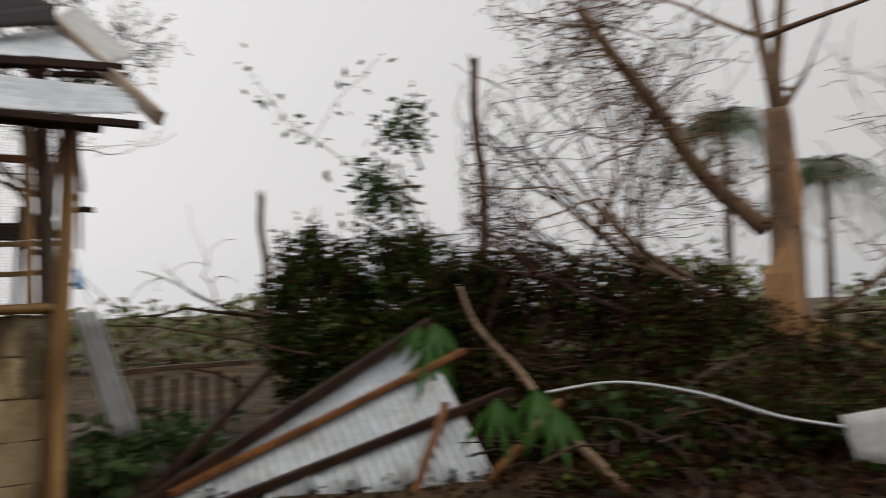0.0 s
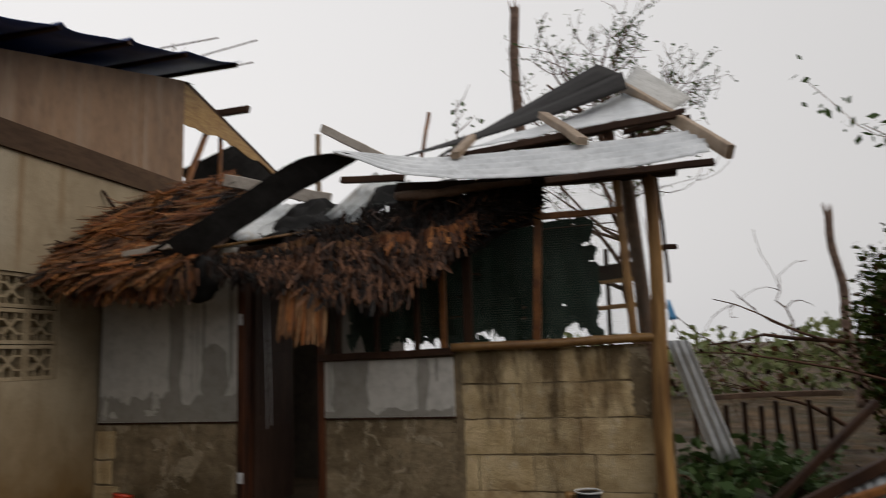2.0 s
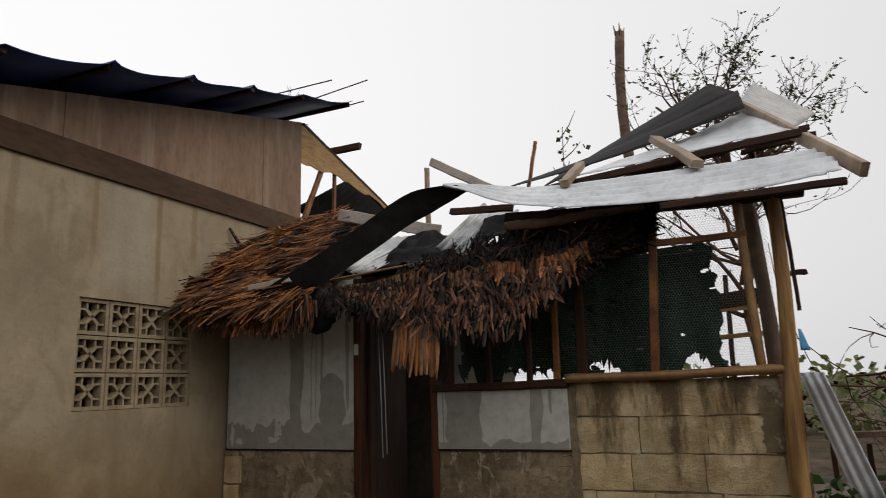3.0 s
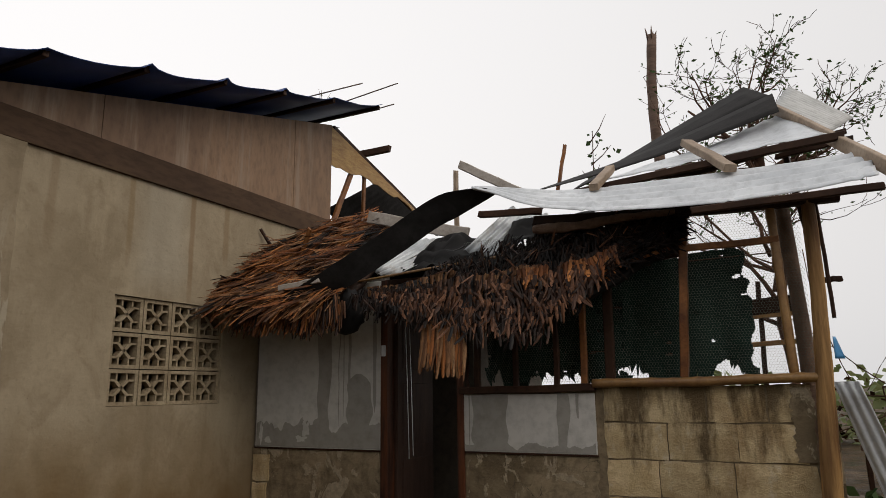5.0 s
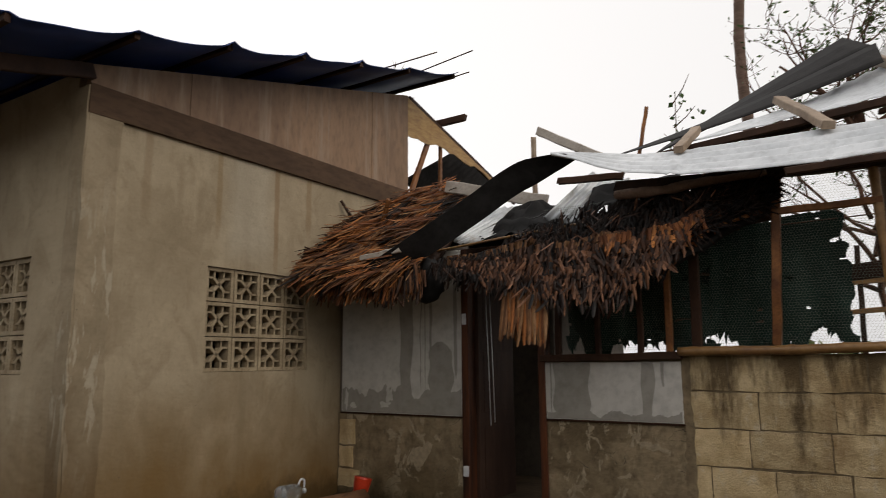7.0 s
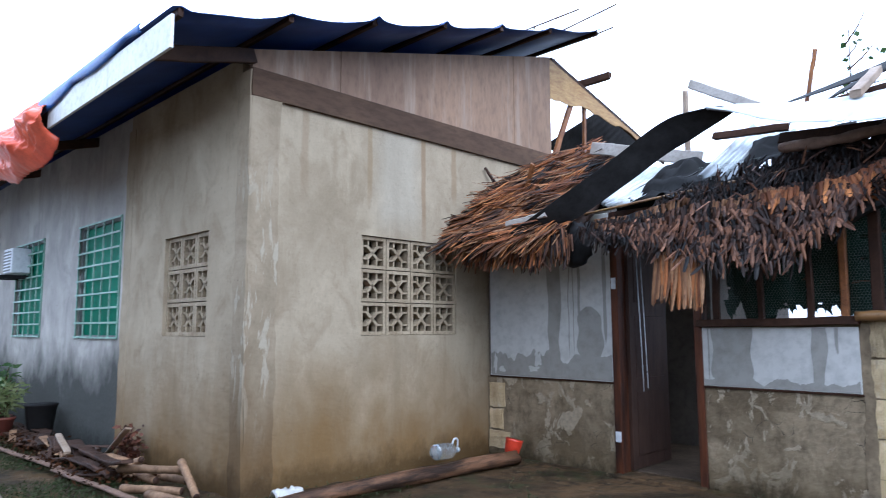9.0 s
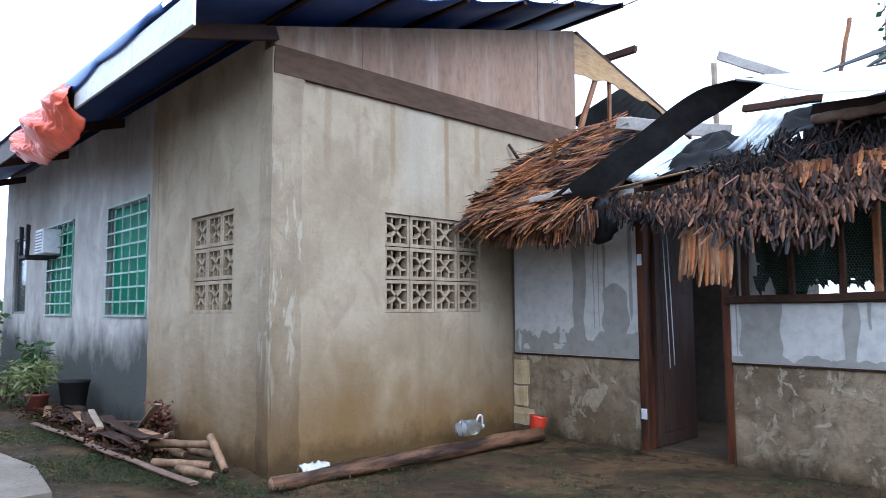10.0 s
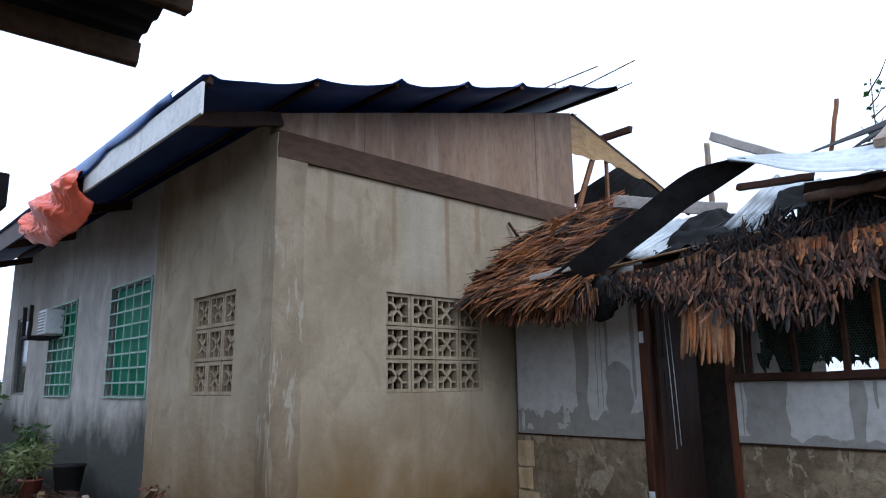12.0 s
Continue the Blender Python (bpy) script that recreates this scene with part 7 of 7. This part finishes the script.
def palm(base, height, seed):
    t = thing("palm", "far palm with a ragged drooping crown in the rain", "palm")
    rng = random.Random(seed)
    B = Vector(base)
    tube("trunk", [B, B + Vector((0.2, 0, height * 0.5)), B + Vector((0.3, 0, height))], (0.14, 0.12, 0.10), M_PALM, t)
    v, f = [], []
    for k in range(22):
        a = 2 * math.pi * k / 22 + rng.uniform(-0.2, 0.2)
        L = rng.uniform(1.7, 2.7)
        rib = [B + Vector((0.3 + math.cos(a) * L * s, math.sin(a) * L * s, height + 0.9 * s - rng.uniform(2.0, 3.4) * s * s)) for s in (0, 0.25, 0.5, 0.75, 1)]
        tube_data(rib, (0.03, 0.025, 0.02, 0.012, 0.005), 4, v, f)
        for p, q in zip(rib, rib[1:]):
            for m in range(7):
                c = p.lerp(q, m / 7)
                for s in (-1, 1):
                    d = Vector((-math.sin(a) * s * 0.5, math.cos(a) * s * 0.5, -0.75))
                    b = len(v)
                    v += [c, c + d * 0.5 + Vector((0.03, 0, 0)), c + d]
                    f.append((b, b + 1, b + 2))
    tagged(hang(new("crown", mesh_of("crown", v, f, M_LEAF)), t), kind="stuff")


bush("bush", "low brown thicket before the broken tree", [((9.2, -0.7, 0.15), (0.8, 0.5, 0.55)), ((10.2, -1.4, 0.2), (0.9, 0.6, 0.55)), ((11.3, -2.2, 0.2), (1.0, 0.7, 0.6)), ((9.4, -1.7, 0.05), (0.8, 0.5, 0.2)), ((8.5, -1.5, 0.03), (0.6, 0.4, 0.16)), ((8.4, -0.3, 0.1), (0.5, 0.4, 0.4)), ((10.5, -2.6, 0.05), (0.9, 0.5, 0.22))],
     22000, 0.065, M_DARKLEAF, 75, 0.7, 140)


def leaf_litter():
    """Dead leaves and broken sticks strewn over the yard."""
    rng = random.Random(93)
    v, f = [], []
    pts = [(rng.gauss(10.2, 1.9), rng.gauss(-1.4, 1.5), 0.02 + 0.04 * rng.random()) for _ in range(7000)]
    pts = [p for p in pts if p[0] > 5.6 and p[1] > -5.0]
    leaves_data(rng, pts, 0.06, v, f, 0.0, 0.35)
    tagged(new("leaf_litter", mesh_of("leaf_litter", v, f, M_DEADLEAF)), "dead leaves strewn over the yard", "leaves", kind="stuff")
    v, f = [], []
    for _ in range(120):
        p = Vector((rng.uniform(7.8, 13), rng.uniform(-3.0, 0.6), rng.uniform(0.05, 0.4)))
        a = rng.uniform(0, math.pi)
        d = Vector((math.cos(a), math.sin(a), rng.uniform(-0.3, 0.3))) * rng.uniform(0.12, 0.4)
        tube_data([p - d, p + Vector((0, 0, 0.05)), p + d], (0.012, 0.010, 0.004), 4, v, f)
    tagged(new("broken_sticks", mesh_of("broken_sticks", v, f, M_DEBRIS)), "broken sticks strewn over the yard", "sticks", kind="stuff")


leaf_litter()
snag = thing("broken_branch", "pale peeled broken branches under the split tree", "branch")
for k, pts in enumerate((((12.35, -0.5, 0.95), (12.0, -0.75, 0.5), (11.75, -0.85, 0.0)), ((12.4, -0.45, 1.0), (12.35, -1.1, 0.75), (12.6, -1.5, 0.55)), ((11.9, -0.3, 0.7), (11.2, -0.35, 0.62), (10.7, -0.2, 0.4)), ((12.0, -0.6, 0.6), (11.4, -1.1, 0.42), (10.8, -1.3, 0.3)))):
    tube("limb", smooth_line(pts, 4), [0.06 - 0.004 * i for i in range(9)], M_POST if k < 2 else M_BARK, snag, sides=7, wobble=0.12, seed=k)
palm((23.1, 9.1, 0), 7.2, 3)
palm((25.0, 7.1, 0), 5.4, 4)

# ---- fallen roof of zinc sheets and timber ----
fallen = thing("fallen_roof", "collapsed corner of a zinc roof with brown battens lying in the yard", "roof")
FA, FB, FD = Vector((5.68, 0.0, 0.03)), Vector((7.75, 0.08, 1.07)), Vector((7.85, -0.86, 0.03))
FE = FA + (FD - FB) * 1.5
FG = FB + (FD - FB) * 1.5
sheet("zinc_sheet", patch(FA, FB, FE, FG, 0.007, 0.076, length=2.3), 240, 10, M_OLDZINC, fallen, "wet zinc sheet", thick=0.003, keep=lambda u, v, c: c.z > -0.06)
lift = Vector((-0.2, -0.35, 0.4)).normalized() * 0.04
beam("batten", FA + lift + Vector((-0.1, 0, -0.05)), FB + lift * 1.2 + Vector((0.1, 0, 0.05)), 0.07, 0.08, M_DARKWOOD, fallen, "dark ridge timber")
on = lambda u, v: FA.lerp(FB, u).lerp(FE.lerp(FG, u), v)
beam("batten", on(0.02, 0.02) + lift, on(1.12, 0.20) + lift, 0.07, 0.05, M_WOOD, fallen, "wet brown batten")
beam("batten", on(0.16, 0.16) + lift, on(1.2, 0.46) + lift, 0.07, 0.06, M_DARKWOOD, fallen, "dark soaked batten")
beam("batten", on(0.72, 0.56) + lift * 1.8, on(0.95, 0.36) + lift * 2.4, 0.06, 0.04, M_WOOD, fallen, "short loose batten")
beam("batten", on(0.86, 0.70) + lift, on(1.35, 0.62) + lift, 0.06, 0.05, M_WOOD, fallen)
beam("batten", (5.6, 0.15, 0.02), (6.55, 0.5, 0.80), 0.05, 0.06, M_DARKWOOD, fallen)
tin = thing("zinc_strip", "bent strip of zinc sheet leaning at the annex corner", "sheet")
sheet("strip", patch((5.10, 0.60, 1.32), (5.27, 0.55, 1.32), (5.38, 0.55, 0.34), (5.56, 0.50, 0.40), 0.008, 0.07, length=0.2), 18, 8, M_ZINC, tin)
bg = thing("zinc_sheet", "white painted sheet edge beside the thicket", "sheet")
sheet("panel", patch((9.75, -2.35, 0.45), (10.4, -2.9, 0.6), (9.75, -2.45, 0.15), (10.4, -3.0, 0.1)), 6, 4, M_FASCIA, bg)


def yard_fence():
    t = thing("fence", "rough wooden fence behind the annex", "fence")
    beam("rail", (5.4, 3.0, 0.66), (6.95, 3.0, 0.70), 0.06, 0.06, M_BARK, t, bend=0.02)
    for k in range(9):
        x = 5.45 + 0.17 * k
        beam("post", (x, 3.02, 0.0), (x + 0.02 * math.sin(5 * k), 3.02, 0.60 + 0.05 * math.sin(3 * k)), 0.05, 0.05, M_DARKWOOD, t, up=(0, 1, 0))
    s = thing("concrete_slab", "pale wet concrete slab behind the annex", "slab")
    slab("slab", (4.7, 2.4, 0.0), (5.9, 3.6, 0.12), M_PATH, s, bevel=0.02)


yard_fence()
plant_spray("shrub", (5.5, 0.9, 0.0), "green weeds beside the annex corner", "shrub", 420, 0.45, 0.45, 0.11, M_LEAF, 31, stems=12)
plant_spray("shrub", (6.0, 1.0, 0.0), "green weeds by the fallen roof", "shrub", 380, 0.35, 0.5, 0.10, M_LEAF, 32, stems=12)
plant_spray("shrub", (5.35, 0.35, 0.0), "green weeds beside the annex corner", "shrub", 160, 0.30, 0.3, 0.12, M_LEAF, 33, stems=10)
plant_spray("shrub", (9.3, -0.9, 0.0), "low green weeds before the thicket", "shrub", 260, 0.5, 0.6, 0.12, M_LEAF, 34, stems=12)
plant_spray("shrub", (10.4, -1.5, 0.0), "low green weeds before the thicket", "shrub", 260, 0.5, 0.7, 0.12, M_DARKLEAF, 35, stems=12)


def broad_plant(base, tips, seed, label):
    """A young tree with long drooping fingered leaves."""
    t = thing("sapling", label, "sapling")
    rng = random.Random(seed)
    B = Vector(base)
    for tip in tips:
        tip = Vector(tip)
        v, f = [], []
        for k in range(7):
            a = -0.95 + 1.9 * k / 6
            d = Vector((math.sin(a) * 0.7, -0.15 + 0.2 * math.cos(3 * k), -0.75 * math.cos(a) - 0.2)).normalized()
            L = rng.uniform(0.30, 0.46)
            side = d.cross(Vector((0, 1, 0.2))).normalized() * 0.034
            b = len(v)
            v += [tip, tip + d * L * 0.35 + side, tip + d * L * 0.75 + side * 0.8, tip + d * L + Vector((0, 0, -0.03)), tip + d * L * 0.75 - side * 0.8, tip + d * L * 0.35 - side]
            f += [(b, b + 1, b + 2, b + 3), (b, b + 3, b + 4, b + 5)]
        hang(new("leaf", mesh_of("leaf", v, f, M_BRIGHT)), t)
        tube("stalk", smooth_line([B, B.lerp(tip, 0.6) + Vector((0, 0, 0.12)), tip], 4), [0.008] * 9, M_BRIGHT, t, sides=5)


broad_plant((8.15, -0.75, 0.1), [(7.98, -1.25, 0.68), (7.80, -1.0, 0.60), (8.10, -1.3, 0.55)], 3, "bright green fingered leaves in front of the thicket")
broad_plant((7.95, -0.2, 0.4), [(7.66, -0.05, 1.12), (7.80, -0.10, 1.15), (7.70, -0.16, 0.92)], 4, "bright green fingered leaves hanging over the zinc sheet")
vine = thing("broken_branch", "bent brown broken branch standing over the yard", "branch")
tube("limb", smooth_line([(8.35, -1.75, 0.0), (8.2, -1.2, 0.42), (8.2, -0.75, 0.75), (8.1, -0.3, 1.1), (8.05, -0.1, 1.45)], 5), [0.035 - 0.0009 * i for i in range(21)], M_TREEBARK, vine, sides=8, wobble=0.08)
wire = thing("cable", "white fallen cable looped across the thicket", "cable")
tube("wire", smooth_line([(8.3, -0.95, 0.60), (8.8, -1.2, 0.66), (9.2, -1.65, 0.58), (9.55, -2.1, 0.42), (10.2, -2.6, 0.3)], 6), [0.012] * 25, M_WHITE, wire, sides=6)


def corner_clutter():
    """A dark bucket, a pale can and broken blocks at the foot of the block wall."""
    t = thing("bucket", "dark dirty plastic bucket at the foot of the block wall", "bucket")
    rise = [(0.070, 0.0), (0.078, 0.08), (0.085, 0.17), (0.092, 0.262)]
    tube("body", [(4.44, -0.155, z - 0.01) for _, z in rise], [r for r, _ in rise], M_BLACK, t, sides=20)
    ring = [(4.44 + 0.094 * math.cos(2 * math.pi * i / 24), -0.155 + 0.094 * math.sin(2 * math.pi * i / 24), 0.262) for i in range(25)]
    tube("rim", ring, [0.007] * 25, M_WHITE, t, "pale worn rim", sides=6)
    c = thing("can", "pale yellowish can beside the bucket", "can")
    tube("body", [(4.30, -0.11, -0.01), (4.30, -0.11, 0.02), (4.30, -0.11, 0.23), (4.30, -0.11, 0.245)], (0.038, 0.040, 0.040, 0.036), M_BAMBOO, c, sides=18)
    rng = random.Random(5)
    for x, w, h in ((4.60, 0.14, 0.16), (4.72, 0.12, 0.10), (4.58, 0.09, 0.07)):
        r = thing("rubble_block", "dark wet broken block beside the corner post", "rubble", "rubble at the post")
        bm = bmesh.new()
        box(bm, (x - w / 2, -0.16 - 0.3 * w, -0.02), (x + w / 2, -0.09, h), bevel=0.015)
        for v in bm.verts:
            v.co += Vector((rng.uniform(-1, 1), rng.uniform(-1, 1), rng.uniform(-1, 1))) * 0.012
        part("chunk", bm, M_DEBRIS, r)


corner_clutter()
